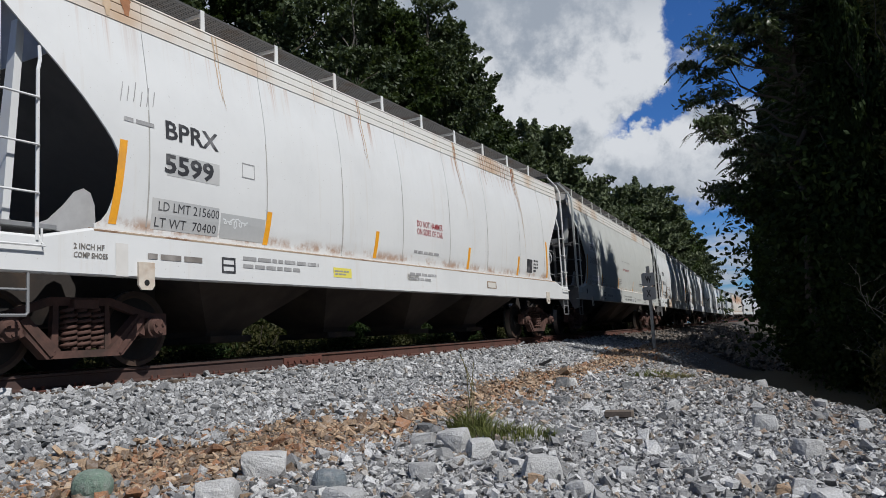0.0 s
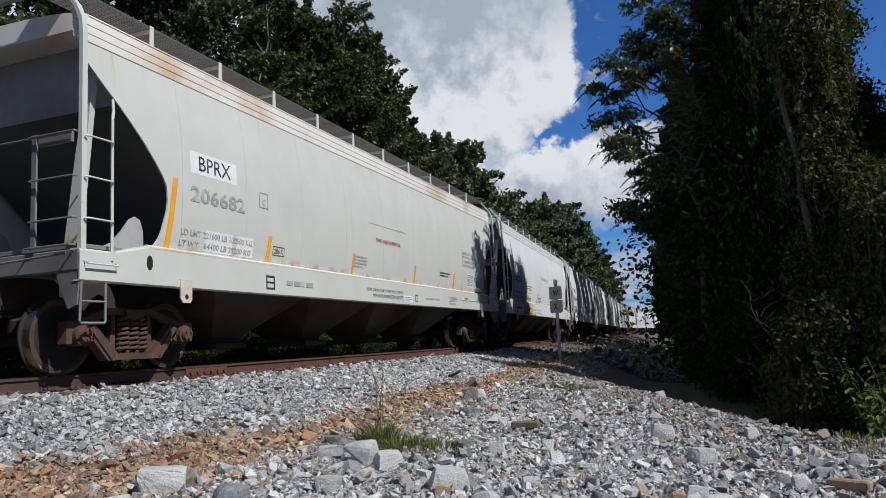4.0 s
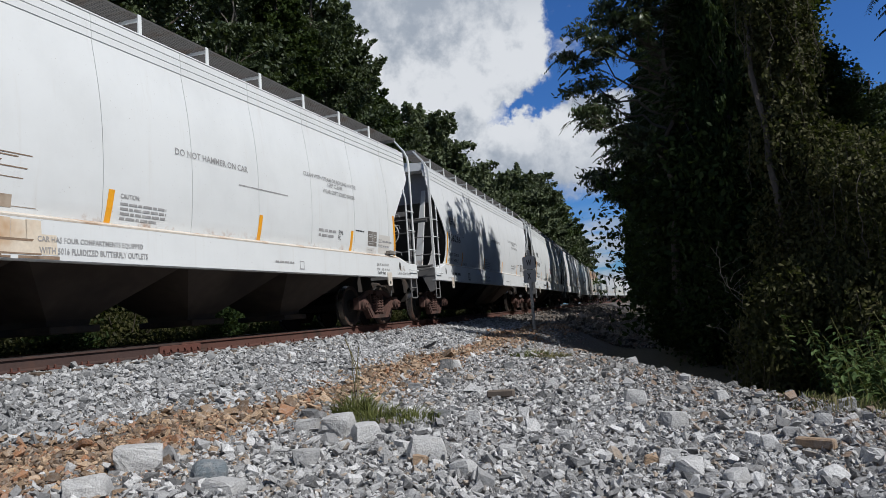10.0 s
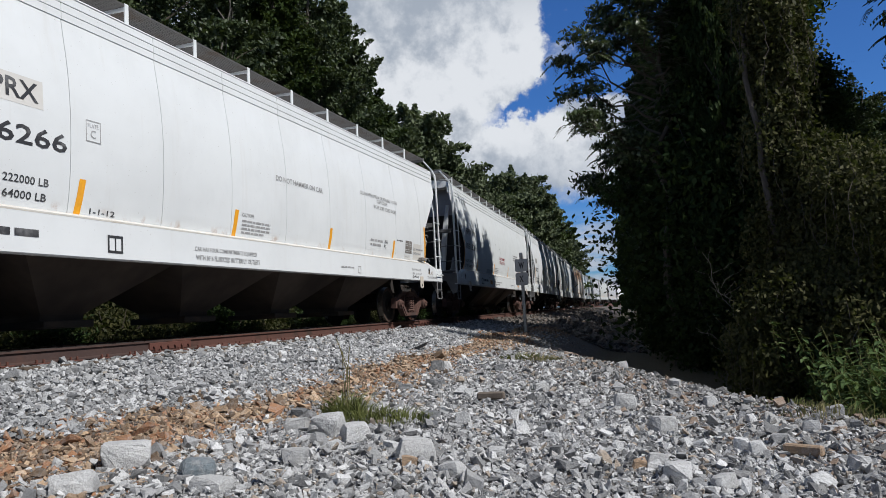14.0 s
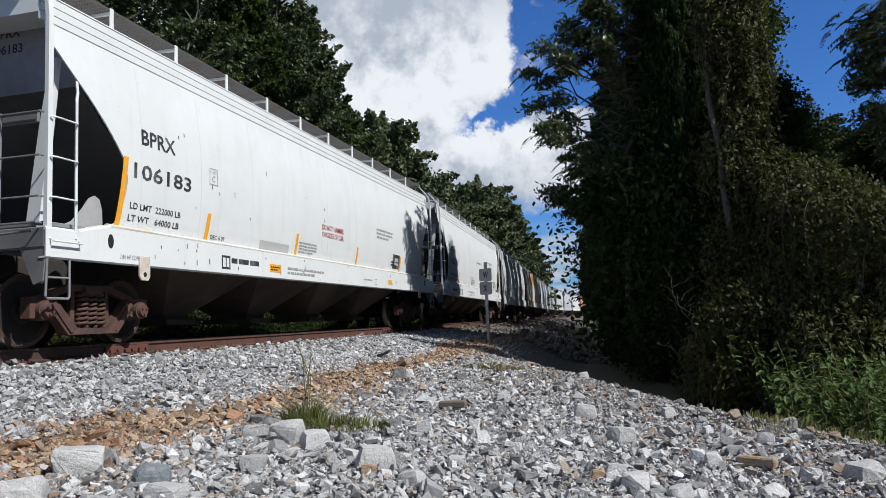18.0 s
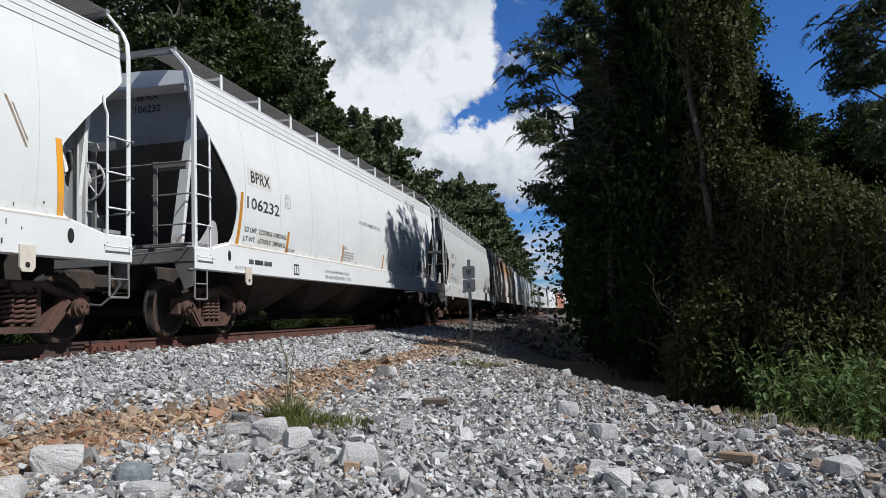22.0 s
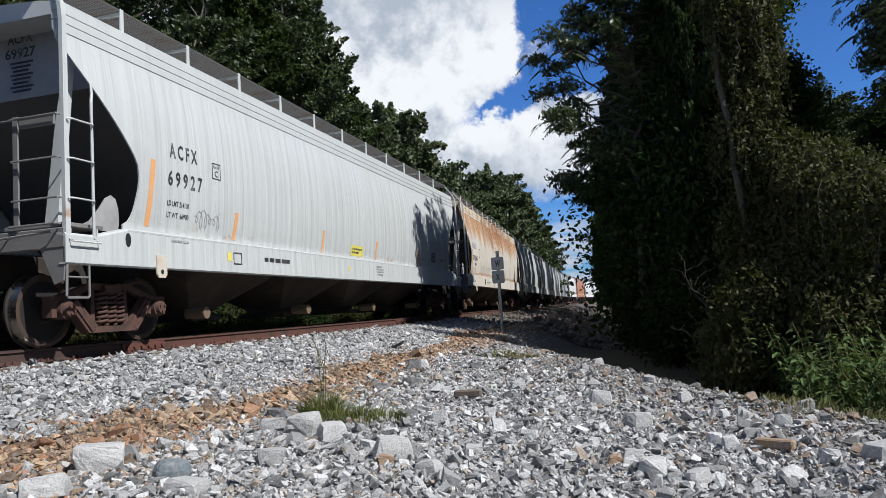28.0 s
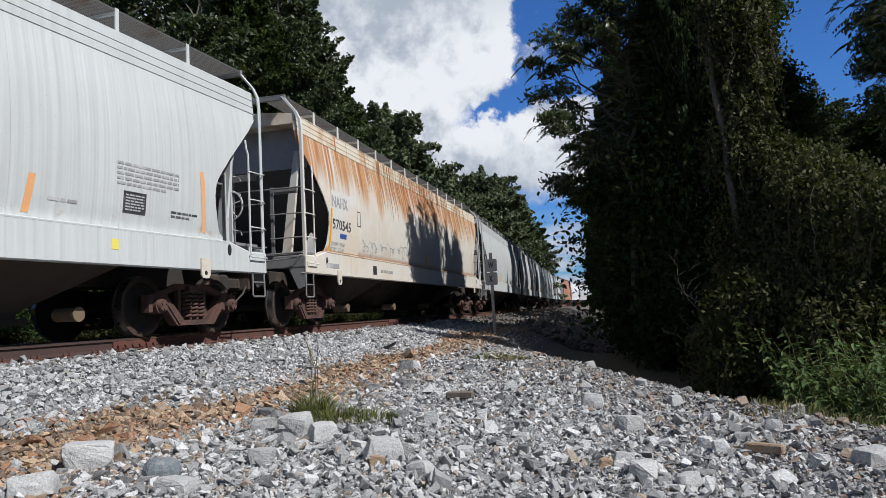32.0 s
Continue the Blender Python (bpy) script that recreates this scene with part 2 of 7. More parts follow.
    def mesh(self, name, mats, smooth=None, fix=True):
        me = bpy.data.meshes.new(name)
        me.from_pydata(self.v, [], self.f)
        for mt in mats if isinstance(mats, (list, tuple)) else [mats]:
            me.materials.append(mt)
        if fix:
            bm = bmesh.new()
            bm.from_mesh(me)
            bmesh.ops.recalc_face_normals(bm, faces=bm.faces)
            bm.to_mesh(me)
            bm.free()
        if smooth:
            me.shade_smooth()
            me.set_sharp_from_angle(angle=radians(smooth))
        me.update()
        return me


def part(name, shape, mat, parent=None, label="", smooth=35, at=None):
    me = shape.mesh(name, mat, smooth) if isinstance(shape, Shape) else shape
    ob = new(name, me)
    if parent is not None:
        ob.parent = parent
    if at is not None:
        ob.matrix_basis = at
    return tagged(ob, label)


def thing(name, label, category, at=None, group="", kind=""):
    ob = new(name)
    ob.empty_display_size = 0.3
    if at is not None:
        ob.matrix_basis = at
    return tagged(ob, label, category, group, kind)


def fast_mesh(name, verts, faces, mats, smooth=False):
    """A big mesh from arrays of triangles or quads."""
    me = bpy.data.meshes.new(name)
    k = faces.shape[1]
    me.vertices.add(len(verts))
    me.vertices.foreach_set("co", np.ascontiguousarray(verts, np.float32).ravel())
    me.loops.add(faces.size)
    me.loops.foreach_set("vertex_index", np.ascontiguousarray(faces, np.int32).ravel())
    me.polygons.add(len(faces))
    me.polygons.foreach_set("loop_start", np.arange(0, faces.size, k, dtype=np.int32))
    for mt in mats if isinstance(mats, (list, tuple)) else [mats]:
        me.materials.append(mt)
    me.update(calc_edges=True)
    if smooth:
        me.shade_smooth()
    else:
        me.shade_flat()
    return me


# ---- the line of the track ----
BEND_AT = (-60.0, -20.0, 0.0, 11.7, 24.3, 38.9, 58.0, 84.0, 100.0, 160.0, 180.0, 420.0)
BEND = (0.0030, 0.0034, 0.0037, 0.0050, 0.0036, 0.0006, 0.0, 0.0, -0.0013, -0.0013, 0.0, 0.0)
_g = np.linspace(-80.0, 420.0, 5001)
_k = np.interp(_g, BEND_AT, BEND)
_th = np.concatenate([[0], np.cumsum((_k[1:] + _k[:-1]) * 0.05)])
_th -= np.interp(0.0, _g, _th)
_x = np.concatenate([[0], np.cumsum(-np.sin((_th[1:] + _th[:-1]) / 2) * 0.1)])
_y = np.concatenate([[0], np.cumsum(np.cos((_th[1:] + _th[:-1]) / 2) * 0.1)])
_x -= np.interp(0.0, _g, _x) + 8.6
_y -= np.interp(0.0, _g, _y)


def track(s, off=0.0):
    """Place on the track at s metres along it, off metres to its right (towards the viewer), and its heading."""
    th = np.interp(s, _g, _th)
    return np.interp(s, _g, _x) + off * np.cos(th), np.interp(s, _g, _y) + off * np.sin(th), th


def advance(t):
    """Metres that the train has come since 16 s."""
    c = (t - 16.0) / 16.0
    return 16.0 * (3.7544 * c - 0.2827 * c ** 2 / 2 - 0.0958 * c ** 3 / 3 + 0.0980 * c ** 4 / 4)


def smoothstep(a, b, x):
    u = np.clip((x - a) / (b - a), 0, 1)
    return u * u * (3 - 2 * u)


def ground_z(x, y):
    """Height of the bare ground, rail head at zero."""
    x, y = np.asarray(x, float), np.asarray(y, float)
    s = np.clip(y * 1.004, -79, 419)
    off = x - np.interp(s, _g, _x)
    far = smoothstep(7.0, 23.0, y)
    bed = np.interp(off, [-14, -7, -3.6, -1.7, -1.2, 1.25, 1.6, 3.0, 4.0, 6.0, 8.6, 13.0], [-0.9, -0.75, -0.75, -0.30, -0.24, -0.24, -0.30, -0.82, -0.88, -0.98, -1.15, -1.2])
    bed = bed * (1 - 0.34 * far * smoothstep(1.4, 3.0, off))
    crest = np.clip(15.0 - 0.63 * y, 3.8, 13.0)
    bed = bed - 0.85 * smoothstep(0.0, 2.6, off - crest)
    out = smoothstep(25.0, 90.0, np.abs(off)) * 0.5
    return bed - out

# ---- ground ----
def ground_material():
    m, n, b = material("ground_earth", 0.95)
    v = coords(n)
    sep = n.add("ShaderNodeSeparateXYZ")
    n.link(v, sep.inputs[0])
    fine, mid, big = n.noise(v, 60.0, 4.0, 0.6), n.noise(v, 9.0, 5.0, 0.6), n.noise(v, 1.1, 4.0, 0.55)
    # shade of the gaps between stones is put into this dark colour
    shaded_dust = n.mix(fine, (0.055, 0.05, 0.045), (0.13, 0.12, 0.11))
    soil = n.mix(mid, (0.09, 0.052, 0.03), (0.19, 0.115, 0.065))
    c = n.mix(n.math("MULTIPLY", n.ramp(big, 0.48, 0.66), 0.6), shaded_dust, soil)
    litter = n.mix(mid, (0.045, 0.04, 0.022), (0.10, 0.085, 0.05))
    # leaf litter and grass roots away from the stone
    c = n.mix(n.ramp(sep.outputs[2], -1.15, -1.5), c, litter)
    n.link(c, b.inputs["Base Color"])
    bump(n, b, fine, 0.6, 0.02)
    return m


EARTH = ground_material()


def make_ground():
    def axis(lo, hi, fine_lo, fine_hi, step):
        inner = np.arange(fine_lo, fine_hi + 1e-6, step)
        left = fine_lo - np.cumsum(step * 1.16 ** np.arange(1, 80))
        right = fine_hi + np.cumsum(step * 1.16 ** np.arange(1, 80))
        return np.concatenate([left[left > lo][::-1], inner, right[right < hi]])
    xs, ys = axis(-2500, 2500, -13.0, 6.0, 0.16), axis(-800, 3500, 0.0, 30.0, 0.16)
    gx, gy = np.meshgrid(xs, ys)
    gz = ground_z(gx, gy)
    near = np.exp(-((gx + 3) / 14) ** 2 - ((gy - 10) / 22) ** 2)
    wob = np.array([noise.noise((x * 0.7, y * 0.7, 0.0)) * 0.012 + noise.noise((x * 2.3, y * 2.3, 5.0)) * 0.006 if n > 0.02 else 0.0
                    for x, y, n in zip(gx.ravel(), gy.ravel(), near.ravel())]).reshape(gx.shape)
    offc = gx - np.interp(np.clip(gy, -79, 419), _g, _x)
    gz = gz + wob * smoothstep(1.7, 2.6, np.abs(offc))
    ny, nx = gx.shape
    i = np.arange(ny * nx).reshape(ny, nx)
    faces = np.stack([i[:-1, :-1], i[:-1, 1:], i[1:, 1:], i[1:, :-1]], -1).reshape(-1, 4)
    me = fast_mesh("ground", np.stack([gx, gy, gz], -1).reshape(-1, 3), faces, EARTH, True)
    tagged(new("ground", me), "stony earth beside the railway, falling to leaf litter", "ground", kind="structure")


make_ground()


# ---- stones ----
def stone_material(name, lo, hi, warm, warm_share):
    m, n, b = material(name, 0.88)
    v = coords(n)
    rnd = n.add("ShaderNodeNewGeometry").outputs["Random Per Island"]
    g, p = n.noise(v, 70.0, 5.0, 0.7), n.noise(v, 14.0, 5.0, 0.65)
    rnd = n.math('POWER', rnd, 1.25)
    c = n.mix(rnd, lo, hi)
    c = n.mix(n.ramp(n.math("FRACT", n.math("MULTIPLY", rnd, 7.31)), 1.0 - warm_share, 1.0 - warm_share + 0.02), c, warm)
    c = n.mix(n.math("MULTIPLY", n.ramp(p, 0.45, 0.7), 0.4), c, (0.42, 0.41, 0.39))
    c = n.mix(n.ramp(g, 0.34, 0.58), n.mix(0.34, c, (0.09, 0.088, 0.085)), c)
    c = n.mix(n.ramp(g, 0.60, 0.72), c, n.mix(0.18, c, (0.75, 0.74, 0.72)))
    n.link(c, b.inputs["Base Color"])
    bump(n, b, n.math('ADD', g, n.math('MULTIPLY', p, 1.5)), 0.8, 0.012)
    return m


BALLAST = stone_material("ballast_granite", (0.125, 0.129, 0.133), (0.60, 0.605, 0.61), (0.36, 0.32, 0.27), 0.04)
RUBBLE = stone_material("rubble_granite", (0.122, 0.124, 0.126), (0.65, 0.65, 0.645), (0.34, 0.28, 0.22), 0.07)
RUBBLE_OLD = stone_material("rubble_weathered", (0.10, 0.10, 0.098), (0.47, 0.465, 0.45), (0.24, 0.17, 0.12), 0.22)
# soil-brown stone with the slope's shade put into its colour
SHADE_STONE = stone_material("soiled_shaded_ballast", (0.045, 0.040, 0.035), (0.20, 0.175, 0.15), (0.12, 0.085, 0.06), 0.25)
BROWN = stone_material("brown_chips", (0.11, 0.067, 0.038), (0.52, 0.365, 0.23), (0.32, 0.16, 0.08), 0.22)


def stone_shapes(count):
    """Broken stones: hulls of a few random corners, sharp-edged."""
    rng = np.random.default_rng(5)
    out = []
    for _ in range(count):
        pts = np.array([(x, y, z) for x in (-0.8, 0.8) for y in (-0.8, 0.8) for z in (-0.8, 0.8)]) + rng.uniform(-0.38, 0.38, (8, 3))
        pts = np.delete(pts, rng.integers(0, 8), 0) if rng.uniform() < 0.6 else pts
        pts *= np.array([1.0, rng.uniform(0.5, 0.9), rng.uniform(0.24, 0.52)])
        bm = bmesh.new()
        for p in pts:
            bm.verts.new(p)
        bmesh.ops.convex_hull(bm, input=bm.verts[:])
        for q in [q for q in bm.verts if not q.link_faces]:
            bm.verts.remove(q)
        bmesh.ops.triangulate(bm, faces=bm.faces[:])
        bm.verts.index_update()
        out.append((np.array([q.co[:] for q in bm.verts]), np.array([[q.index for q in f.verts] for f in bm.faces])))
        bm.free()
    return out


STONES = stone_shapes(40)


def scatter(name, label, xy, size, mat, sink=0.25, seed=1, lift=0.0):
    """One object of many stones lying on the ground."""
    rng = np.random.default_rng(seed)
    n = len(xy)
    pick = rng.integers(0, len(STONES), n)
    yaw, tip, tip2 = rng.uniform(0, 6.283, n), rng.normal(0, 0.6, n), rng.normal(0, 0.6, n)
    z = ground_z(xy[:, 0], xy[:, 1]) + size * (0.56 - sink) * 0.6 + lift + size * rng.uniform(-0.18, 0.34, n)
    vs, fs, o = [], [], 0
    for k, (base, tri) in enumerate(STONES):
        i = np.where(pick == k)[0]
        v = base[None] * size[i][:, None, None] * 0.50
        c, s = np.cos(tip[i])[:, None], np.sin(tip[i])[:, None]
        v = np.stack([v[..., 0], v[..., 1] * c - v[..., 2] * s, v[..., 1] * s + v[..., 2] * c], -1)
        c, s = np.cos(tip2[i])[:, None], np.sin(tip2[i])[:, None]
        v = np.stack([v[..., 0] * c + v[..., 2] * s, v[..., 1], -v[..., 0] * s + v[..., 2] * c], -1)
        c, s = np.cos(yaw[i])[:, None], np.sin(yaw[i])[:, None]
        v = np.stack([v[..., 0] * c - v[..., 1] * s, v[..., 0] * s + v[..., 1] * c, v[..., 2]], -1)
        v = v + np.stack([xy[i, 0], xy[i, 1], z[i]], -1)[:, None]
        fs.append((tri[None] + (o + np.arange(len(i)) * len(base))[:, None, None]).reshape(-1, 3))
        vs.append(v.reshape(-1, 3))
        o += len(i) * len(base)
    return tagged(new(name, fast_mesh(name, np.concatenate(vs), np.concatenate(fs), mat)), label, "stones", kind="stuff")


def crest_off(y):
    return np.clip(15.0 - 0.63 * y, 3.8, 13.0)


def lay_stones():
    rng = np.random.default_rng(11)

    def field(n, y0, y1, off0, off1, power=1.0):
        y = y0 + (y1 - y0) * rng.uniform(0, 1, n) ** power
        o = off0 + (off1 - off0) * rng.uniform(0, 1, n)
        x0, y2, _ = track(y, o)
        return np.stack([x0, y2], -1), o, y
    # ballast: between the rails, and the shoulder down to the strip of earth
    xy, o, y = field(72000, 0.5, 27.0, 0.85, 3.2, 1.45)
    ragged = 3.0 + 0.25 * np.sin(y * 0.9) + 0.15 * np.sin(y * 2.7)
    xy = xy[(o < ragged) & (np.hypot(xy[:, 0], xy[:, 1]) > 2)]
    scatter("ballast_shoulder", "crushed pale grey granite ballast sloping down from the rail", xy, rng.lognormal(math.log(0.047), 0.36, len(xy)), BALLAST, 0.3, 2)
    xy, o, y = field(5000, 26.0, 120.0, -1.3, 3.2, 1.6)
    scatter("ballast_far", "crushed grey ballast along the far track, darkened for shade", xy, rng.lognormal(math.log(0.10), 0.25, len(xy)), SHADE_STONE, 0.3, 3)
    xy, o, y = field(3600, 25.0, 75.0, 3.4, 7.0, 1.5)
    scatter("rubble_far", "weathered stones on the slope beside the track, coloured dark for shade", xy, rng.lognormal(math.log(0.11), 0.45, len(xy)), SHADE_STONE, 0.35, 9)
    xy, o, y = field(3500, -2.0, 30.0, -1.9, 0.55)
    scatter("ballast_bed", "crushed grey ballast between the rails", xy, rng.lognormal(math.log(0.08), 0.2, len(xy)), BALLAST, 0.4, 4)
    # brown chips on the strip of bare earth
    xy, o, y = field(30000, 1.5, 26.0, 2.6, 4.7, 1.3)
    mid = 3.5 + 0.2 * np.sin(y * 0.8 + 1)
    keep = np.abs(o - mid) < rng.normal(0.72 + 0.6 * np.clip((6.0 - y) / 3.0, 0, 1) - 0.015 * np.minimum(y, 12.0), 0.28)
    xy = xy[keep]
    scatter("dirt_chips", "brown earth-stained stone chips on the bare strip", xy, rng.lognormal(math.log(0.046), 0.42, len(xy)), BROWN, 0.3, 5)
    xy, o, y = field(11000, 1.5, 12.0, 2.5, 4.9, 1.1)
    scatter("fine_gravel", "small grey-brown gravel between the larger stones", xy, rng.lognormal(math.log(0.032), 0.25, len(xy)), BROWN, 0.35, 7)
    # rubble in front of the viewer up to the crest
    xy, o, y = field(205000, 2.2, 23.5, 3.3, 12.0, 1.6)
    keep = (o < crest_off(y) + rng.normal(0.5, 0.5, len(o))) & (np.hypot(xy[:, 0], xy[:, 1]) > 1.8) & (o > 3.9 + rng.normal(0.1, 0.3, len(o)))
    xy = xy[keep]
    size = np.clip(rng.lognormal(math.log(0.034), 0.48, len(xy)), 0.016, 0.16)
    back, ob, yb = field(4000, -9.0, 2.4, 3.6, 13.0)
    scatter("rubble_behind", "loose grey crushed stone round the viewer's place", back, rng.lognormal(math.log(0.06), 0.4, len(back)), RUBBLE, 0.3, 12)
    edge = o[keep] > crest_off(y[keep]) - rng.uniform(0.2, 2.6, len(xy))
    scatter("rubble", "loose grey crushed stone of mixed sizes on the ground", xy[~edge], size[~edge], RUBBLE, 0.3, 6)
    scatter("rubble_edge", "darker weathered stones along the edge of the slope", xy[edge], size[edge], RUBBLE_OLD, 0.3, 8)


lay_stones()

# ---- track ----
RUST_RAIL = plain("rail_rust", (0.092, 0.040, 0.029), 0.85, 0.0, 40.0, 0.35, (0.05, 0.03, 0.022), 0.3)
RAIL_TOP = plain("rail_head", (0.30, 0.29, 0.28), 0.32, 1.0, 60.0, 0.2, (0.18, 0.14, 0.11), 0.1)
TIE_WOOD = plain("tie_wood", (0.085, 0.062, 0.045), 0.95, 0.0, 24.0, 0.4, (0.15, 0.12, 0.10), 0.6)
DARK_RAIL = plain("rail_dark", (0.058, 0.034, 0.029), 0.7, 0.0, 30.0, 0.35, (0.075, 0.038, 0.028), 0.3)
JOINT_RUST = plain("joint_rust", (0.105, 0.038, 0.027), 0.85, 0.0, 40.0, 0.35, (0.09, 0.04, 0.028), 0.3)


def make_track():
    line = thing("railway_track", "rusty steel rails spiked to timber ties in grey ballast", "railway track", kind="structure")
    ss = np.concatenate([np.arange(-40, 60, 1.0), np.arange(60, 330, 6.0)])
    web = [(-0.07, -0.18), (0.07, -0.18), (0.07, -0.165), (0.012, -0.145), (0.012, -0.045), (0.036, -0.035), (0.036, -0.008), (-0.036, -0.008),
           (-0.036, -0.035), (-0.012, -0.045), (-0.012, -0.145), (-0.07, -0.165)]
    for g in (-0.7525, 0.7525):
        rings, head, cut = [], [], None
        for s in ss:
            cut = len(rings) if cut is None and s > 8.9 else cut
            x, y, th = track(s, g)
            ct, st = math.cos(th), math.sin(th)
            rings.append([(x + p * ct, y + p * st, q) for p, q in web])
            head.append([(x + p * ct, y + p * st, q) for p, q in ((-0.036, -0.008), (0.036, -0.008), (0.028, 0.0), (-0.028, 0.0))])
        part("rail", Shape().loft(rings[:cut + 1]), DARK_RAIL if g > 0 else RUST_RAIL, line, "dark worn steel rail", 30)
        rail = part("rail", Shape().loft(rings[cut:]), RUST_RAIL, line, "rust-brown steel rail", 30)
        part("rail_head", Shape().loft(head), RAIL_TOP, rail, "worn shiny running surface", 30)
    tie_me = Shape().box(-1.30, -0.11, -0.36, 1.30, 0.11, -0.195, 0.012).mesh("tie", TIE_WOOD)
    plate = Shape().box(-0.17, -0.09, -0.196, 0.17, 0.09, -0.178, 0.004)
    for dx, dy in ((0.09, 0.05), (0.09, -0.05), (-0.09, 0.05), (-0.09, -0.05)):
        plate.box(dx - 0.012, dy - 0.012, -0.18, dx + 0.012, dy + 0.012, -0.135, 0.003)
    plate_me = plate.mesh("tie_plate", JOINT_RUST)
    rng = random.Random(3)
    for k in range(-8, 96):
        s = k * 0.5 + 0.1
        x, y, th = track(s)
        t = part("tie", tie_me, None, line, "", None, pose(float(x), float(y), rng.uniform(-0.012, 0.01), 0, 0, math.degrees(float(th)) + rng.uniform(-1.2, 1.2)))
        for g in (-0.7525, 0.7525):
            part("tie_plate", plate_me, None, t, "", None, pose(g, 0, 0.004))
    # bolted joint on the near rail, and one farther on
    for s, side in ((8.97, 0.7525), (20.6, 0.7525), (14.6, -0.7525)):
        x, y, th = track(s, side)
        sh = Shape()
        for sg in (1, -1):
            sh.box(sg * 0.020 - 0.014, -0.46, -0.150, sg * 0.020 + 0.022 * (1 if sg > 0 else 0.3), 0.46, -0.040, 0.006)
            for j in range(6):
                sh.cyl((sg * 0.05, -0.38 + j * 0.152, -0.098), "x", 0.022, 0.04, 6)
        part("joint_bar", sh, JOINT_RUST, line, "red-rusted joint bar with six bolts", 30, pose(float(x), float(y), 0, 0, 0, math.degrees(float(th))))


make_track()

# ---- train ----
GRIME = plain("underframe_grime", (0.026, 0.021, 0.018), 0.9, 0.0, 18.0, 0.4, (0.075, 0.05, 0.035), 0.4)
BOGIE_RUST = plain("bogie_rust", (0.088, 0.044, 0.034), 0.85, 0.0, 22.0, 0.4, (0.04, 0.028, 0.023), 0.4)
WHEEL_STEEL = plain("wheel_steel", (0.014, 0.012, 0.011), 0.8, 0.0, 16.0, 0.4, (0.024, 0.017, 0.013), 0.3)
RIM_RUST = plain("rim_rust", (0.055, 0.034, 0.024), 0.7, 0.0, 7.0, 0.4, (0.016, 0.014, 0.013), 0.3)
TREAD = plain("wheel_tread", (0.45, 0.43, 0.41), 0.3, 1.0, 40.0, 0.15, None, 0.05)
# dirty tan, darkened to hold the shade under the car
HOPPER_DIRT_SHADE = plain("hopper_dirt_shade", (0.060, 0.046, 0.037), 0.9, 0.0, 6.0, 0.35, (0.026, 0.02, 0.017), 0.3)
CAP_CREAM = plain("cap_cream", (0.15, 0.11, 0.07), 0.7, 0.0, 14.0, 0.3, (0.2, 0.14, 0.09), 0.2)
ORANGE = plain("orange_reflector", (0.80, 0.36, 0.025), 0.45, 0.0, 25.0, 0.15, (0.62, 0.30, 0.06), 0.05)
DULL_ORANGE = plain("dull_reflector", (0.50, 0.22, 0.025), 0.5, 0.0, 25.0, 0.2, (0.40, 0.20, 0.05), 0.05)
FADED_ORANGE = plain("faded_reflector", (0.72, 0.36, 0.16), 0.5, 0.0, 25.0, 0.15, (0.66, 0.40, 0.24), 0.05)
LETTER_BLACK = plain("stencil_black", (0.035, 0.036, 0.04), 0.6, 0.0, 50.0, 0.4, (0.16, 0.16, 0.165), 0.05)
LETTER_GREY = plain("stencil_grey", (0.30, 0.30, 0.30), 0.6, 0.0, 50.0, 0.3, (0.5, 0.5, 0.5), 0.05)
LETTER_RED = plain("stencil_red", (0.34, 0.05, 0.055), 0.6, 0.0, 50.0, 0.3, (0.45, 0.2, 0.2), 0.05)
PATCH_GREY = plain("patch_grey", (0.42, 0.43, 0.43), 0.55, 0.0, 12.0, 0.1, (0.5, 0.5, 0.49), 0.05)
YELLOW_TAG = plain("yellow_tag", (0.70, 0.62, 0.12), 0.5, 0.0, 25.0, 0.1, None, 0.05)
# flat black discs are painted for the darkness inside slots and tab holes
HOLE = plain("dark_hole", (0.01, 0.01, 0.01), 0.9, 0.0, 10.0, 0.1, None, 0.0)
MESH_STEEL = plain("grating_steel", (0.075, 0.073, 0.071), 0.7, 0.0, 30.0, 0.3, (0.06, 0.045, 0.035), 0.1)
SCUFF = plain("scuff_brown", (0.22, 0.15, 0.10), 0.8, 0.0, 30.0, 0.4, (0.4, 0.33, 0.26), 0.1)
HOSE = plain("rubber_hose", (0.02, 0.02, 0.02), 0.6, 0.0, 20.0, 0.2, None, 0.05)

PROFILE = [(1.50, 1.55), (1.535, 1.75), (1.565, 2.05), (1.58, 2.40), (1.58, 2.75), (1.562, 3.10), (1.53, 3.40), (1.49, 3.65), (1.458, 3.86), (1.444, 3.96)]
CUT = [(1.55, 1.12), (1.60, 1.21), (1.69, 1.27), (1.80, 1.31), (1.93, 1.345), (2.06, 1.375), (2.20, 1.39), (2.38, 1.36), (2.50, 1.29), (2.62, 1.19), (2.89, 0.94),
       (3.16, 0.66), (3.48, 0.31), (3.74, 0.05), (3.96, 0.05)]


def half_width(z):
    return float(np.interp(z, [q for _, q in PROFILE], [p for p, _ in PROFILE]))


def cut_at(z):
    return float(np.interp(z, [q for q, _ in CUT], [p for _, p in CUT]))


ROWS_Z = sorted({q for q, _ in CUT} | {1.75, 2.75, 3.0, 3.3, 3.6})


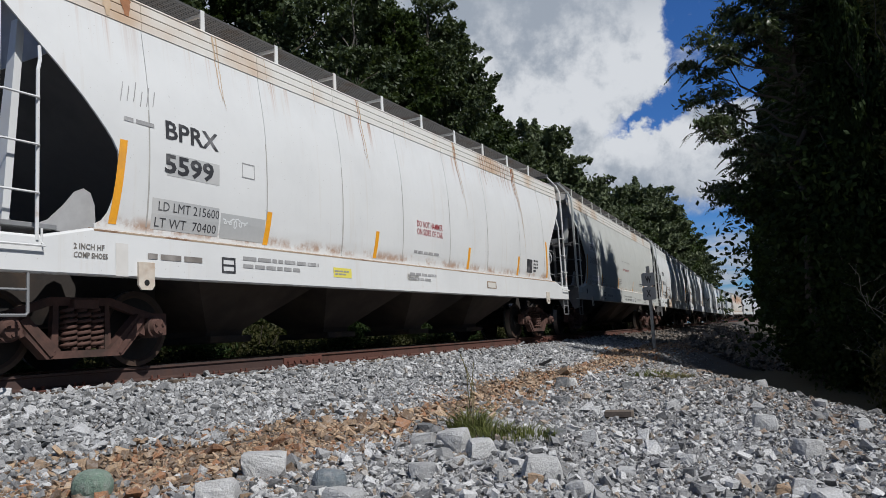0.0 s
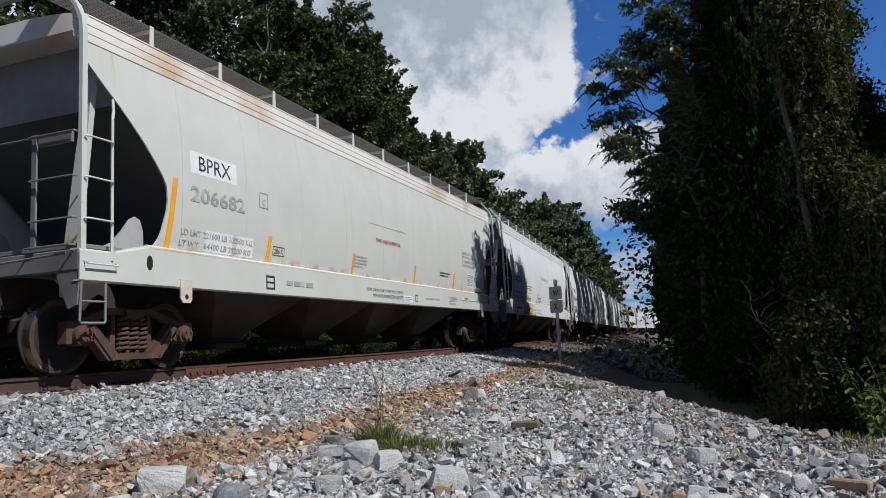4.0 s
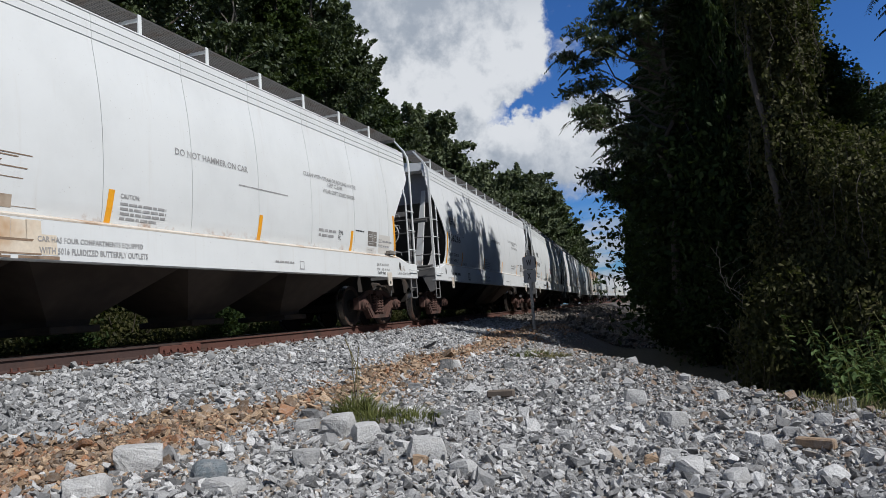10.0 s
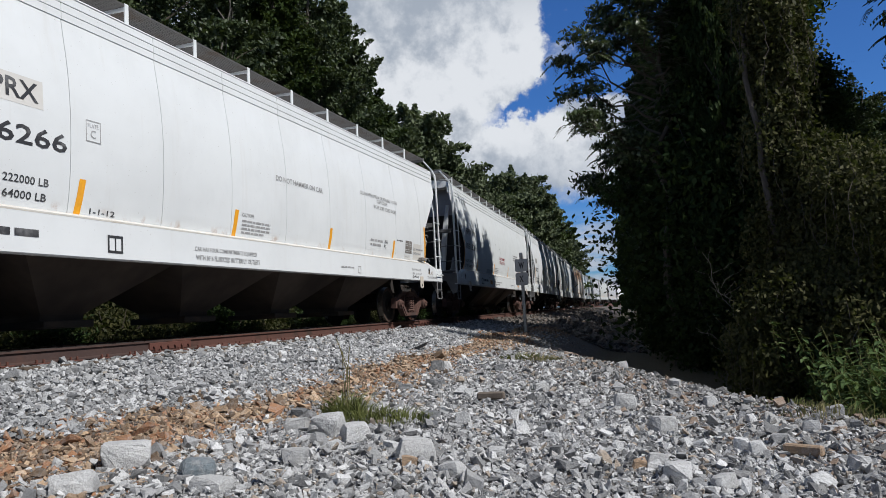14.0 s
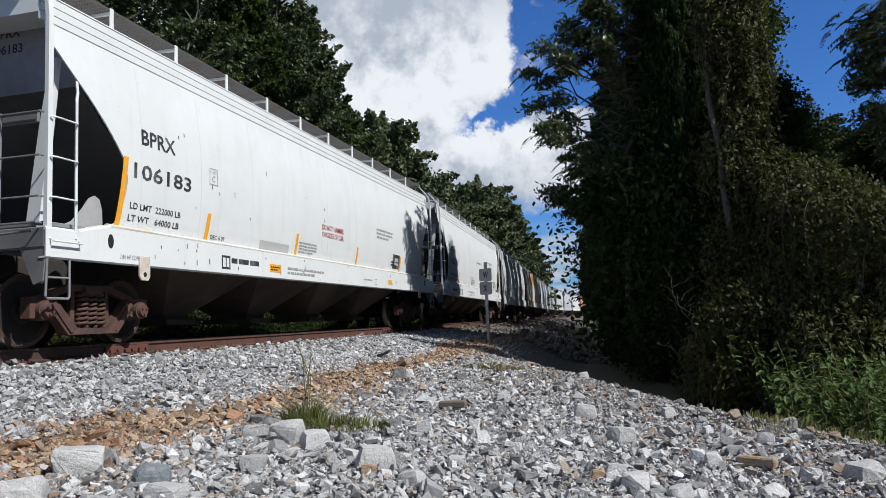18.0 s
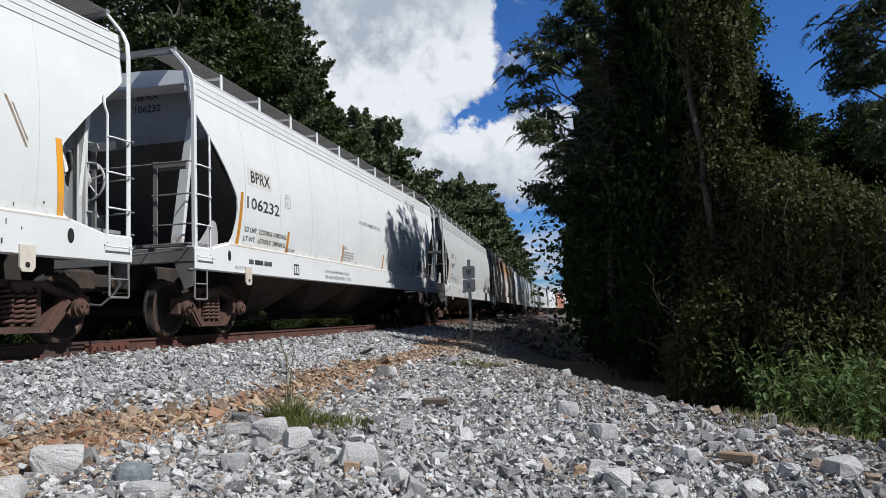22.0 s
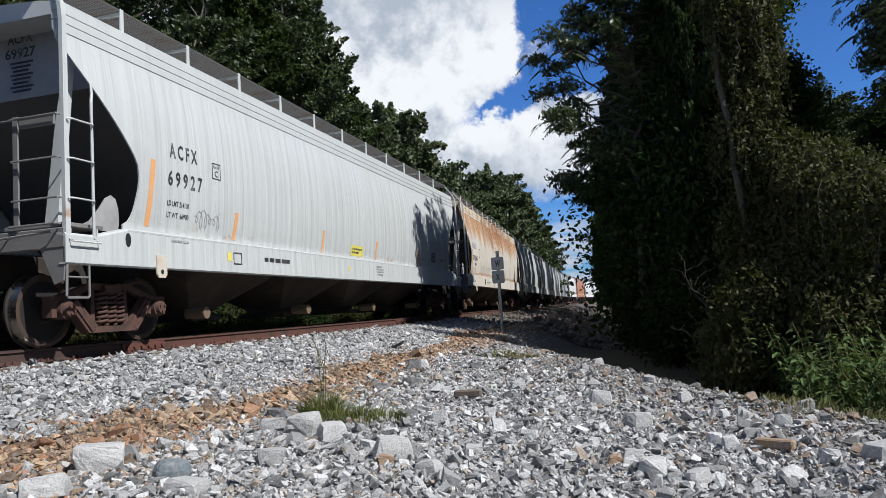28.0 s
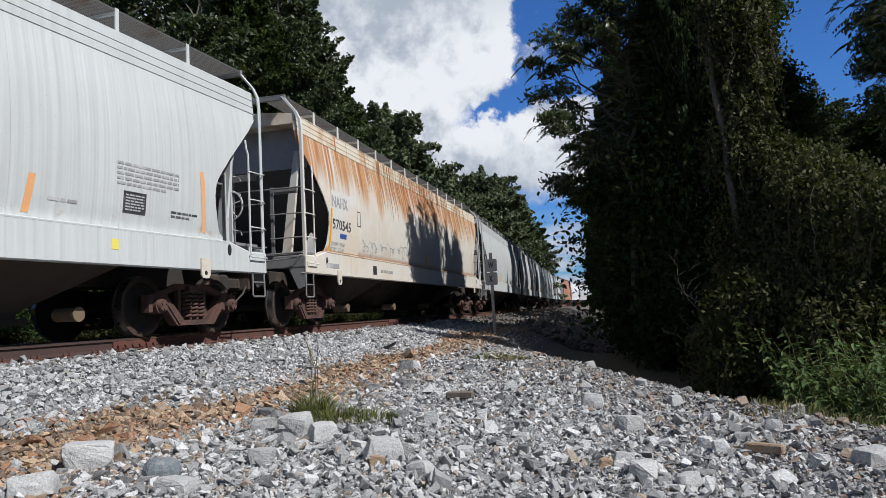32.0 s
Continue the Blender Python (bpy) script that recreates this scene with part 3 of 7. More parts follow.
def side_sheet(p0, p1, side, half, top, low):
    """A curved steel panel between two edges, each a number or a function of height."""
    sh = Shape()
    outer, inner = [], []
    for z in [low] * (low < 1.55) + [q for q in ROWS_Z if q < top - 0.02] + [top]:
        a = p0(z) if callable(p0) else p0
        b = p1(z) if callable(p1) else p1
        w = half_width(z)
        ps = [a, (2 * a + b) / 3, (a + 2 * b) / 3, b]
        outer.append([(side * w, p - half, z) for p in ps])
        inner.append([(side * (w - 0.022), p - half, z) for p in ps])
    rings = [o + i[::-1] for o, i in zip(outer, inner)]
    return sh.loft(rings, True, True)


def on_side(me, p, z0, half, lift=0.006):
    """Lay a flat drawing (x to the right, y up) on the curved side that faces the viewer."""
    for q in me.vertices:
        x, y = q.co.x, q.co.y
        zz = z0 + y
        w = 1.603 if zz < 1.54 else half_width(zz)
        q.co = (w + lift + q.co.z, p + x - half, zz)
    me.update()
    return me


def letters(body, width, height, bold=0.0):
    """Words in the built-in font, fitted to a width and a letter height, as a flat mesh."""
    cu = bpy.data.curves.new("letters", "FONT")
    cu.body, cu.size, cu.fill_mode, cu.offset, cu.resolution_u = body, 1.0, "FRONT", bold, 2
    ob = bpy.data.objects.new("letters", cu)
    me = bpy.data.meshes.new_from_object(ob)
    bpy.data.objects.remove(ob)
    bpy.data.curves.remove(cu)
    co = np.array([q.co[:] for q in me.vertices])
    lo, hi = co.min(0), co.max(0)
    for q in me.vertices:
        q.co = ((q.co.x - lo[0]) / (hi[0] - lo[0]) * width, (q.co.y - lo[1]) / (hi[1] - lo[1]) * height, 0.0)
    bm = bmesh.new()
    bm.from_mesh(me)
    bmesh.ops.triangulate(bm, faces=bm.faces)
    bm.to_mesh(me)
    bm.free()
    return me


def write(car, half, body, p, z, width, height, mat=None, bold=0.0, name="lettering"):
    me = letters(body, width, height, bold)
    me.materials.append(mat or LETTER_BLACK)
    return part(name, on_side(me, p, z, half), None, car, "", None)


def decal(car, half, p, z, width, height, mat, name="marking", lift=0.004, slant=0.0, label=""):
    """A painted or stuck-on patch that follows the side."""
    n = max(2, int(height / 0.12) + 1)
    vs, fs = [], []
    for i in range(n + 1):
        y = height * i / n
        vs += [(slant * y, y, 0), (width + slant * y, y, 0)]
    fs = [(2 * i, 2 * i + 1, 2 * i + 3, 2 * i + 2) for i in range(n)]
    me = bpy.data.meshes.new(name)
    me.from_pydata(vs, [], fs)
    me.materials.append(mat)
    return part(name, on_side(me, p, z, half, lift), None, car, label, None)


def small_print(car, half, p, z, width, height, lines, mat, seed=0):
    """Stencilled lines too small to read: bars in word lengths."""
    rng = random.Random(seed)
    vs, fs = [], []
    step = height / lines
    for i in range(lines):
        x, y = 0.0, height - (i + 1) * step + step * 0.25
        while x < width * (1.0 if i < lines - 1 else 0.7):
            w = min(rng.uniform(0.8, 2.6) * step, width - x)
            o = len(vs)
            vs += [(x, y, 0), (x + w, y, 0), (x + w, y + step * 0.5, 0), (x, y + step * 0.5, 0)]
            fs.append((o, o + 1, o + 2, o + 3))
            x += w + step * 0.35
    me = bpy.data.meshes.new("small_print")
    me.from_pydata(vs, [], fs)
    me.materials.append(mat)
    return part("small_print", on_side(me, p, z, half), None, car, "", None)


MESHES = {}


def cached(key, build):
    if key not in MESHES:
        MESHES[key] = build()
    return MESHES[key]


def wheelset_mesh():
    sh = Shape()
    for sx in (1, -1):
        prof = [(-0.075, 0.10), (-0.075, 0.34), (-0.095, 0.40), (-0.095, 0.492), (-0.068, 0.492), (-0.062, 0.462), (0.055, 0.452), (0.06, 0.40), (0.03, 0.37), (0.02, 0.16),
                (0.06, 0.13), (0.06, 0.10)]
        sh.lathe((0.79 * sx, 0, 0), [(x * sx, r) for x, r in prof], 32)
    sh.cyl((0, 0, 0), "x", 0.085, 2.1, 12)
    me = sh.mesh("wheelset", [WHEEL_STEEL, TREAD, RIM_RUST], 30)
    for f in me.polygons:
        r = math.hypot(f.center.y, f.center.z)
        ax = abs(f.center.x)
        f.material_index = 1 if 0.445 < r < 0.475 and 0.73 < ax < 0.85 else 2 if 0.375 < r < 0.445 and ax > 0.8 else 0
    return me


def sideframe_mesh(side):
    x0, x1 = (0.99, 1.13) if side > 0 else (-1.13, -0.99)
    sh = Shape()
    inner = (0.99, 1.06) if side > 0 else (-1.06, -0.99)
    sh.prism([(-1.02, 0.60), (-0.72, 0.68), (-0.36, 0.80), (0.36, 0.80), (0.72, 0.68), (1.02, 0.60), (1.02, 0.54), (0.70, 0.59), (0.36, 0.71), (-0.36, 0.71), (-0.70, 0.59),
              (-1.02, 0.54)], "x", *inner)
    for s in (1, -1):
        # sloping lower arm with a raised rib, and the thin column beside the springs
        sh.prism([(s * 0.66, 0.60), (s * 0.80, 0.56), (s * 0.72, 0.44), (s * 0.45, 0.145), (s * 0.27, 0.145), (s * 0.30, 0.24)], "x", x0, x1)
        sh.prism([(s * 0.68, 0.57), (s * 0.74, 0.54), (s * 0.42, 0.17), (s * 0.36, 0.19)], "x", *((1.13, 1.15) if side > 0 else (-1.15, -1.13)))
        sh.prism([(s * 0.275, 0.72), (s * 0.33, 0.72), (s * 0.36, 0.22), (s * 0.275, 0.22)], "x", *inner)
        sh.prism([(s * 0.66, 0.62), (s * 1.06, 0.62), (s * 1.06, 0.36), (s * 0.98, 0.36), (s * 0.98, 0.50), (s * 0.75, 0.50), (s * 0.75, 0.36), (s * 0.66, 0.40)], "x", x0, x1)
    sh.prism([(-0.36, 0.225), (0.36, 0.225), (0.40, 0.145), (-0.40, 0.145)], "x", x0 - 0.02, x1 + 0.02)
    sh.box(min(x0, x1) - 0.05, -0.15, 0.67, max(x0, x1) + 0.01, 0.15, 0.78, 0.012)
    sh.v = [(x, y * 1.03, z) for x, y, z in sh.v]
    return sh.mesh("sideframe", BOGIE_RUST, 30)


def spring_mesh():
    pts = [(0.074 * math.cos(a), 0.074 * math.sin(a), 0.235 + 0.43 * a / (2 * math.pi * 7)) for a in np.linspace(0, 2 * math.pi * 7, 71)]
    return Shape().tube(pts, 0.020, 6).mesh("spring", BOGIE_RUST, 60)


def bearing_mesh():
    sh = Shape().cyl((0, 0, 0), "x", 0.125, 0.20, 18).cyl((0.12, 0, 0), "x", 0.105, 0.06, 18, 0.085)
    for k in range(3):
        a = k * 2.094 + 0.5
        sh.cyl((0.155, 0.055 * math.cos(a), 0.055 * math.sin(a)), "x", 0.018, 0.03, 6)
    return sh.mesh("bearing", BOGIE_RUST, 35)


def make_bogie(car, y):
    bolster = Shape().box(-1.05, -0.17, 0.50, 1.05, 0.17, 0.78, 0.03).cyl((0, 0, 0.86), "z", 0.2, 0.3, 16)
    for s in (1, -1):
        bolster.box(-0.95, s * 0.42 - 0.04, 0.34, 0.95, s * 0.42 + 0.04, 0.42, 0.01)
    bogie = part("bogie", cached("bolster", lambda: bolster.mesh("bolster", GRIME, 35)), None, car, "rust-brown cast steel bogie", None, pose(0, y, 0))
    for side in (1, -1):
        part("sideframe", cached(("sf", side), lambda: sideframe_mesh(side)), None, bogie, "", None)
        for k in range(3):
            part("spring", cached("spring", spring_mesh), None, bogie, "", None, pose(side * 1.06, (k - 1) * 0.165, 0))
        for s in (1, -1):
            part("bearing", cached("bearing", bearing_mesh), None, bogie, "", None, pose(side * 1.09, s * 0.89, 0.455, 0, 0, 0 if side > 0 else 180))
    for s in (1, -1):
        w = part("wheelset", cached("wheelset", wheelset_mesh), None, bogie, "", None, pose(0, s * 0.89, 0.457))
        WHEELS.append(w)
    return bogie


WHEELS = []


def end_mirror(sign, half):
    """Car-space matrix that puts things drawn at the leading end (p from the sill's end) at either end."""
    return Matrix.Diagonal((1, sign, 1, 1)) @ Matrix.Translation((0, -half, 0))


def make_end(car, half, sign, paint, grey, brake, slot=True):
    """Ladders, rails, platform, steps and coupler of one end."""
    m = end_mirror(sign, half)
    plat = Shape()
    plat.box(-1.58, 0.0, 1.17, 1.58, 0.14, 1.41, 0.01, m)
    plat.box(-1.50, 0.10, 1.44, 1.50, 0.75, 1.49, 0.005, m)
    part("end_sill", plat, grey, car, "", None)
    part("draft_sill", Shape().box(-0.33, 0.05, 0.78, 0.33, 3.0, 1.20, 0.02, m), GRIME, car, "", None)
    for side in (1, -1):
        # tall corner post, bent in at the top to carry the walkway's end
        post = Shape()
        pts = [(1.575, 1.20), (1.575, 3.95), (1.555, 4.15), (1.47, 4.33), (1.20, 4.66)]
        post.loft([[(side * (x + dx), 0.02 + dy, z) for dx, dy in ((-0.035, 0), (0.02, 0), (0.02, 0.075), (0.005, 0.075), (0.005, 0.02), (-0.035, 0.02))] for x, z in pts], True, True, m)
        part("corner_post", post, paint, car, "", 30)
        lad = Shape()
        lad.tube([(side * 1.60, 0.47, 1.30), (side * 1.60, 0.47, 3.02), (side * 1.585, 0.50, 3.13), (side * 1.57, 0.50, 3.28)], 0.019, 6, m=m)
        lad.tube([(side * 1.60, 0.06, 1.28), (side * 1.66, 0.06, 1.24), (side * 1.66, 0.52, 1.24), (side * 1.60, 0.52, 1.28), (side * 1.60, 0.52, 1.42)], 0.012, 6, m=m)
        for z in (1.76, 2.24, 2.72):
            lad.tube([(side * 1.61, 0.05, z), (side * 1.645, 0.09, z), (side * 1.645, 0.44, z), (side * 1.61, 0.48, z)], 0.013, 6, m=m)
        part("side_ladder", lad, paint, car, "", None)
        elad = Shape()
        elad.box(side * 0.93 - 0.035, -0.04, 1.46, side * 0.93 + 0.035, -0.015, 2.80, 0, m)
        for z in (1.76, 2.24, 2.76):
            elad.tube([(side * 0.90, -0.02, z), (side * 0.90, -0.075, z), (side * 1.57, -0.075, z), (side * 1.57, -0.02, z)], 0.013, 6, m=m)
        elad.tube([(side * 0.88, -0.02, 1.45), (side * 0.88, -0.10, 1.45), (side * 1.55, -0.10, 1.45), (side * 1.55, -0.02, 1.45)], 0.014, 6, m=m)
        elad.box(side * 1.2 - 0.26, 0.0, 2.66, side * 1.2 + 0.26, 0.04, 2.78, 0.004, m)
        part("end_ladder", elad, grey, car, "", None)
        # leaning support between the sill and the end sheet, and its rounded foot plate
        strut = Shape().loft([[(side * a, 0.42, z), (side * b, 0.42, z), (side * b, 0.50, z), (side * a, 0.50, z)] for a, b, z in ((0.90, 1.10, 1.49), (1.08, 1.24, 2.7), (1.24, 1.34, 3.6))],
                             True, True, m)
        part("end_strut", strut, paint, car, "", None)
        foot = [(0.62, 1.49), (0.86, 1.60), (1.04, 1.78), (1.17, 1.94), (1.27, 1.99), (1.36, 1.95), (1.41, 1.82), (1.42, 1.64), (1.39, 1.49)]
        if sign > 0:
            part("foot_plate", Shape().prism(foot, "x", side * 1.18, side * 1.20, m), END_FOOT, car, "", None)
        # gusset and stirrup below the corner
        gus = Shape().prism([(side * 1.22, 1.17), (side * 1.59, 1.17), (side * 1.55, 0.78), (side * 1.42, 0.74)], "y", 0.01, 0.03, m)
        part("corner_gusset", gus, grey, car, "", None)
        step = Shape().tube([(side * 1.575, 0.05, 1.08), (side * 1.575, 0.03, 0.60), (side * 1.575, 0.05, 0.575), (side * 1.575, 0.38, 0.575), (side * 1.575, 0.40, 0.60), (side * 1.575, 0.40, 1.08)], 0.016,
                            6, m=m).tube([(side * 1.575, 0.03, 0.82), (side * 1.575, 0.40, 0.82)], 0.014, 6, m=m)
        part("stirrup_step", step, grey, car, "", None)
        tab = Shape().prism([(1.64, 1.16), (1.86, 1.16), (1.86, 0.90), (1.82, 0.85), (1.68, 0.85), (1.64, 0.90)], "x", side * 1.602, side * 1.625, m)
        tabo = part("jacking_tab", tab, LEDGE, car, "rust-stained lifting tab", None)
        part("tab_hole", Shape().cyl((side * 1.6255, 1.75, 0.93), "x", 0.035, 0.004, 14, m=m), HOLE, tabo, "", None)
        sl = Shape()
        ring = [(1.09 + 0.055 * math.cos(a), 1.33 + 0.095 * math.sin(a)) for a in np.linspace(0, 2 * math.pi, 17)[:-1]]
        if slot:
            part("sill_slot", sl.prism(ring, "x", side * 1.601, side * 1.604, m), HOLE, car, "", None)
    rail = Shape().tube([(-1.5, -0.03, 2.76), (1.5, -0.03, 2.76)], 0.013, 6, m=m)
    part("end_rail", rail, grey, car, "", None)
    part("roof_end_beam", Shape().box(-1.25, 0.03, 4.60, 1.25, 0.10, 4.70, 0, m), grey, car, "", None)
    part("uncoupling_lever", Shape().tube([(-1.45, -0.06, 1.36), (-0.5, -0.16, 1.30), (0.5, -0.16, 1.30), (1.45, -0.06, 1.36)], 0.014, 6, m=m), grey, car, "", None)
    cp = Shape().box(-0.12, -0.50, 0.80, 0.12, 0.10, 1.02, 0.03, m).box(-0.19, -0.70, 0.74, 0.17, -0.42, 1.08, 0.05, m)
    part("coupler", cp, GRIME, car, "", None)
    hose = Shape().tube([(0.35, -0.12, 0.85), (0.38, -0.30, 0.70), (0.30, -0.50, 0.52), (0.15, -0.68, 0.55)], 0.024, 7, m=m)
    part("brake_hose", hose, HOSE, car, "", 60)
    if brake:
        wh = Shape().tube([(0.27 * math.cos(a) + 0.92, 0.06, 2.24 + 0.27 * math.sin(a)) for a in np.linspace(0, 2 * math.pi, 25)], 0.017, 6, m=m)
        for k in range(5):
            a = k * 1.2566 + 0.3
            wh.tube([(0.92, 0.10, 2.24), (0.92 + 0.27 * math.cos(a), 0.06, 2.24 + 0.27 * math.sin(a))], 0.012, 5, m=m)
        wh.cyl((0.92, 0.12, 2.24), "y", 0.05, 0.12, 12, m=m)
        part("brake_wheel", wh, PATCH_GREY, car, "grey hand-brake wheel", 40)
        part("brake_gear", Shape().cyl((0.92, 0.26, 2.24), "y", 0.15, 0.16, 18, m=m).box(0.82, 0.22, 1.95, 1.02, 0.34, 2.5, 0.02, m), PATCH_GREY, car, "", 40)
        part("brake_bracket", Shape().box(1.14, 0.40, 1.49, 1.22, 0.44, 2.75, 0.004, m).box(1.14, 0.44, 1.49, 1.155, 0.52, 2.75, 0.0, m), PATCH_GREY, car, "", None)
        for z in (2.70, 2.42, 1.75):
            part("bracket_hook", Shape().tube([(1.22, 0.42, z), (1.36, 0.40, z - 0.03), (1.36, 0.36, z - 0.10)], 0.012, 5, m=m), PATCH_GREY, car, "", None)
        part("air_cylinder", Shape().cyl((-0.35, 0.9, 1.75), "y", 0.17, 0.5, 16, m=m), grey, car, "", 40)
        part("brake_pipe", Shape().tube([(1.0, 0.45, 1.5), (1.0, 0.45, 2.3), (1.25, 0.75, 2.5), (1.25, 1.2, 2.5)], 0.02, 6, m=m), grey, car, "", 40)


BOGIE = 1.36      # from the end of the sill to the bogie's centre


def make_car(name, label, paint, grey, length, seams=(), gates=(), roof=None, posts=10, ledge=None, gap=0.0045, trim=None, over=0.28, cut=(0.07, -0.12), drop=0.0, slot=True, eave=(3.95, 4.055, 4.165, 4.285)):
    """A covered hopper with curved sides, its origin midway along on the rail head; +x faces the viewer, -y leads."""
    half = length / 2
    seams = [q + over for q in seams]
    car = thing(name, label, "freight wagon", group="freight train")
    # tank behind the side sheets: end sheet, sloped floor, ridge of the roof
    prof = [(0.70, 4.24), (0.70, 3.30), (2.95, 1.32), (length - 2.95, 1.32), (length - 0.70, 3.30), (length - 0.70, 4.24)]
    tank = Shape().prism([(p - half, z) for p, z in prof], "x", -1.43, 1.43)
    # coloured dark for the shade of the recessed ends
    part("tank", tank, END_SHADE, car, "", None)
    # greyer than the car's paint: the end sheet's shade is in its colour
    for y in (0.695 - half, half - 0.695):
        part("end_sheet", Shape().prism([(-1.40, 3.30), (1.40, 3.30), (1.43, 4.25), (0.8, 4.46), (-0.8, 4.46), (-1.43, 4.25)], "y", y - 0.004, y + 0.004), END_FOOT, car, "", None)
    # curved side sheets, panel by panel
    n = max(6, round((length - 3.2) / 1.72))
    seams = list(seams) or [1.50 + (length - 3.22) * k / n for k in range(n + 1)]
    for side in (1, -1):
        edges = [lambda z: max(0.05, cut_at(z) + cut[0])] + seams + [lambda z: length - max(0.05, cut_at(z) + cut[1])]
        for a, b in zip(edges[:-1], edges[1:]):
            a2 = a if callable(a) else a + gap
            b2 = b if callable(b) else b - gap
            key = ("sheet", paint.name, length, side, eave, cut, a if not callable(a) else "a", b if not callable(b) else "b")
            part("side_sheet", cached(key, lambda: side_sheet(a2, b2, side, half, eave[0], 1.55 - drop).mesh("side_sheet", paint, 40)), None, car, "", None)
        # eave band in three laps
        w = half_width(eave[0]) + 0.012
        for z0, z1, w0, w1 in ((eave[0] - 0.004, eave[1] - 0.014, w, w - 0.004), (eave[1], eave[2] - 0.014, w - 0.005, w - 0.010), (eave[2], eave[3], w - 0.011, w - 0.020)):
            band = Shape()
            cuts = [(0.05, 0.0), (length - 0.05, 0.0)] + [(q + d, g) for q in seams for d, g in ((-gap - 0.002, 0.0), (-gap, 2 * gap), (gap, 2 * gap), (gap + 0.002, 0.0))]
            band.loft([[(side * (w0 - g), y - half, z0), (side * (w1 - g), y - half, z1), (side * (w1 - 0.05), y - half, z1), (side * (w0 - 0.05), y - half, z0)] for y, g in sorted(cuts)], True, True)
            part("eave_lap", band, roof or paint, car, "", None)
        sill = Shape()
        lip = [(1.46, 1.555), (1.585, 1.545), (1.602, 1.52), (1.602, 1.06), (1.585, 1.045), (1.50, 1.045), (1.50, 1.06), (1.585, 1.065), (1.585, 1.50), (1.46, 1.53)]
        sill.loft([[(side * x, y, z - drop - (dip if z > 1.4 else 0.0)) for x, z in lip] for y, dip in ((-half, 0.13), (0.50 - half, 0.13), (1.08 - half, 0.0), (-half / 2, 0.0), (0.0, 0.0), (half / 2, 0.0),
                                                                                                (half - 1.08, 0.0), (half - 0.50, 0.13), (half, 0.13))], True, True)
        part("side_sill", sill, paint, car, "", 30)
        part("sill_ledge", Shape().prism([(side * 1.604, 1.515 - drop), (side * 1.606, 1.535 - drop), (side * 1.52, 1.574 - drop * 1.2), (side * 1.49, 1.562 - drop * 1.15)], "y", 1.10 - half, half - 1.10), ledge or LEDGE, car, "rust-stained ledge", None)
    arch = [(1.45 * math.cos(a) if 0 < a < math.pi else 1.45 * math.cos(a), eave[3] - 0.01 + 0.17 * math.sin(a)) for a in np.linspace(0, math.pi, 13)]
    part("roof", Shape().loft([[(x, y, z) for x, z in arch + [(-1.3, 4.15), (1.3, 4.15)]] for y in np.linspace(0.25 - half, half - 0.25, 7)], True, True), roof or paint, car, "", 40)
    part("hatch_trough", Shape().box(-0.30, 1.2 - half, 4.38, 0.30, half - 1.2, 4.56, 0.03), grey, car, "", None)
    # walkways with grating and posts
    for side in (1, -1):
        g = Shape()
        for k in range(12):
            x = side * (0.72 + 0.50 * k / 11)
            g.box(x - 0.004, 0.03 - half, 4.655, x + 0.004, half - 0.03, 4.69)
        q = 0.03
        while q < length - 0.02:
            g.box(min(side * 0.72, side * 1.22), q - half, 4.675, max(side * 0.72, side * 1.22), q + 0.01 - half, 4.688)
            q += 0.1
        part("walkway", g, MESH_STEEL, car, "", None)
        for k in range(posts):
            p = 1.55 + (length - 3.1) * k / (posts - 1)
            po = Shape().box(side * 1.225 - 0.012, p - half - 0.035, 4.30, side * 1.225 + 0.012, p - half + 0.035, 4.70, 0.003)
            po.prism([(side * 0.72, 4.655), (side * 1.22, 4.655), (side * 1.22, 4.61), (side * 0.9, 4.62)], "y", p - half - 0.02, p - half + 0.02)
            part("walkway_post", po, trim or paint, car, "", None)
    # hoppers below the sill
    count = 4
    w = (length - 5.6) / count
    for k in range(count):
        c = 2.8 + w * (k + 0.5) - half
        hop = Shape().loft([[(x * sx, c + y * sy, z) for sx, sy in ((-1, -1), (1, -1), (1, 1), (-1, 1))] for x, y, z in ((1.40, w / 2, 1.34), (1.22, w / 2 - 0.08, 1.10), (0.42, 0.36, 0.42), (0.40, 0.36, 0.33))],
                           True, True)
        h = part("hopper", hop, HOPPER_DIRT_SHADE, car, "dirty sloped hopper, coloured darker for shade", None)
        part("outlet_gate", Shape().box(-0.55, c - 0.42, 0.24, 0.55, c + 0.42, 0.34, 0.015), GRIME, h, "", None)
        if gates:
            c = gates[k] - half
            part("outlet_cap", Shape().cyl((0.86, c, 0.36), "x", 0.09, 0.35, 16).cyl((1.04, c, 0.36), "x", 0.10, 0.05, 16), CAP_CREAM, h, "pale round outlet cap", 40)
    for y in (BOGIE - half, half - BOGIE):
        make_bogie(car, y)
    make_end(car, half, 1, trim or paint, grey, False, slot)
    make_end(car, half, -1, trim or paint, grey, True, slot)
    return car, half - over


def end_numbers(car, length, lines):
    """Stencils on the upper sheet of the leading end."""
    for body, x, z, w, h in lines:
        if body:
            me = letters(body, w, h, 0.02)
        else:
            me = bpy.data.meshes.new("end_marking")
            me.from_pydata([(0, 0, 0), (w, 0, 0), (w, h, 0), (0, h, 0)], [], [(0, 1, 2, 3)])
        for q in me.vertices:
            q.co = (x + q.co.x, 0.684 - length / 2, z + q.co.y)
        me.materials.append(LETTER_BLACK)
        part("end_marking", me, None, car, "", None)


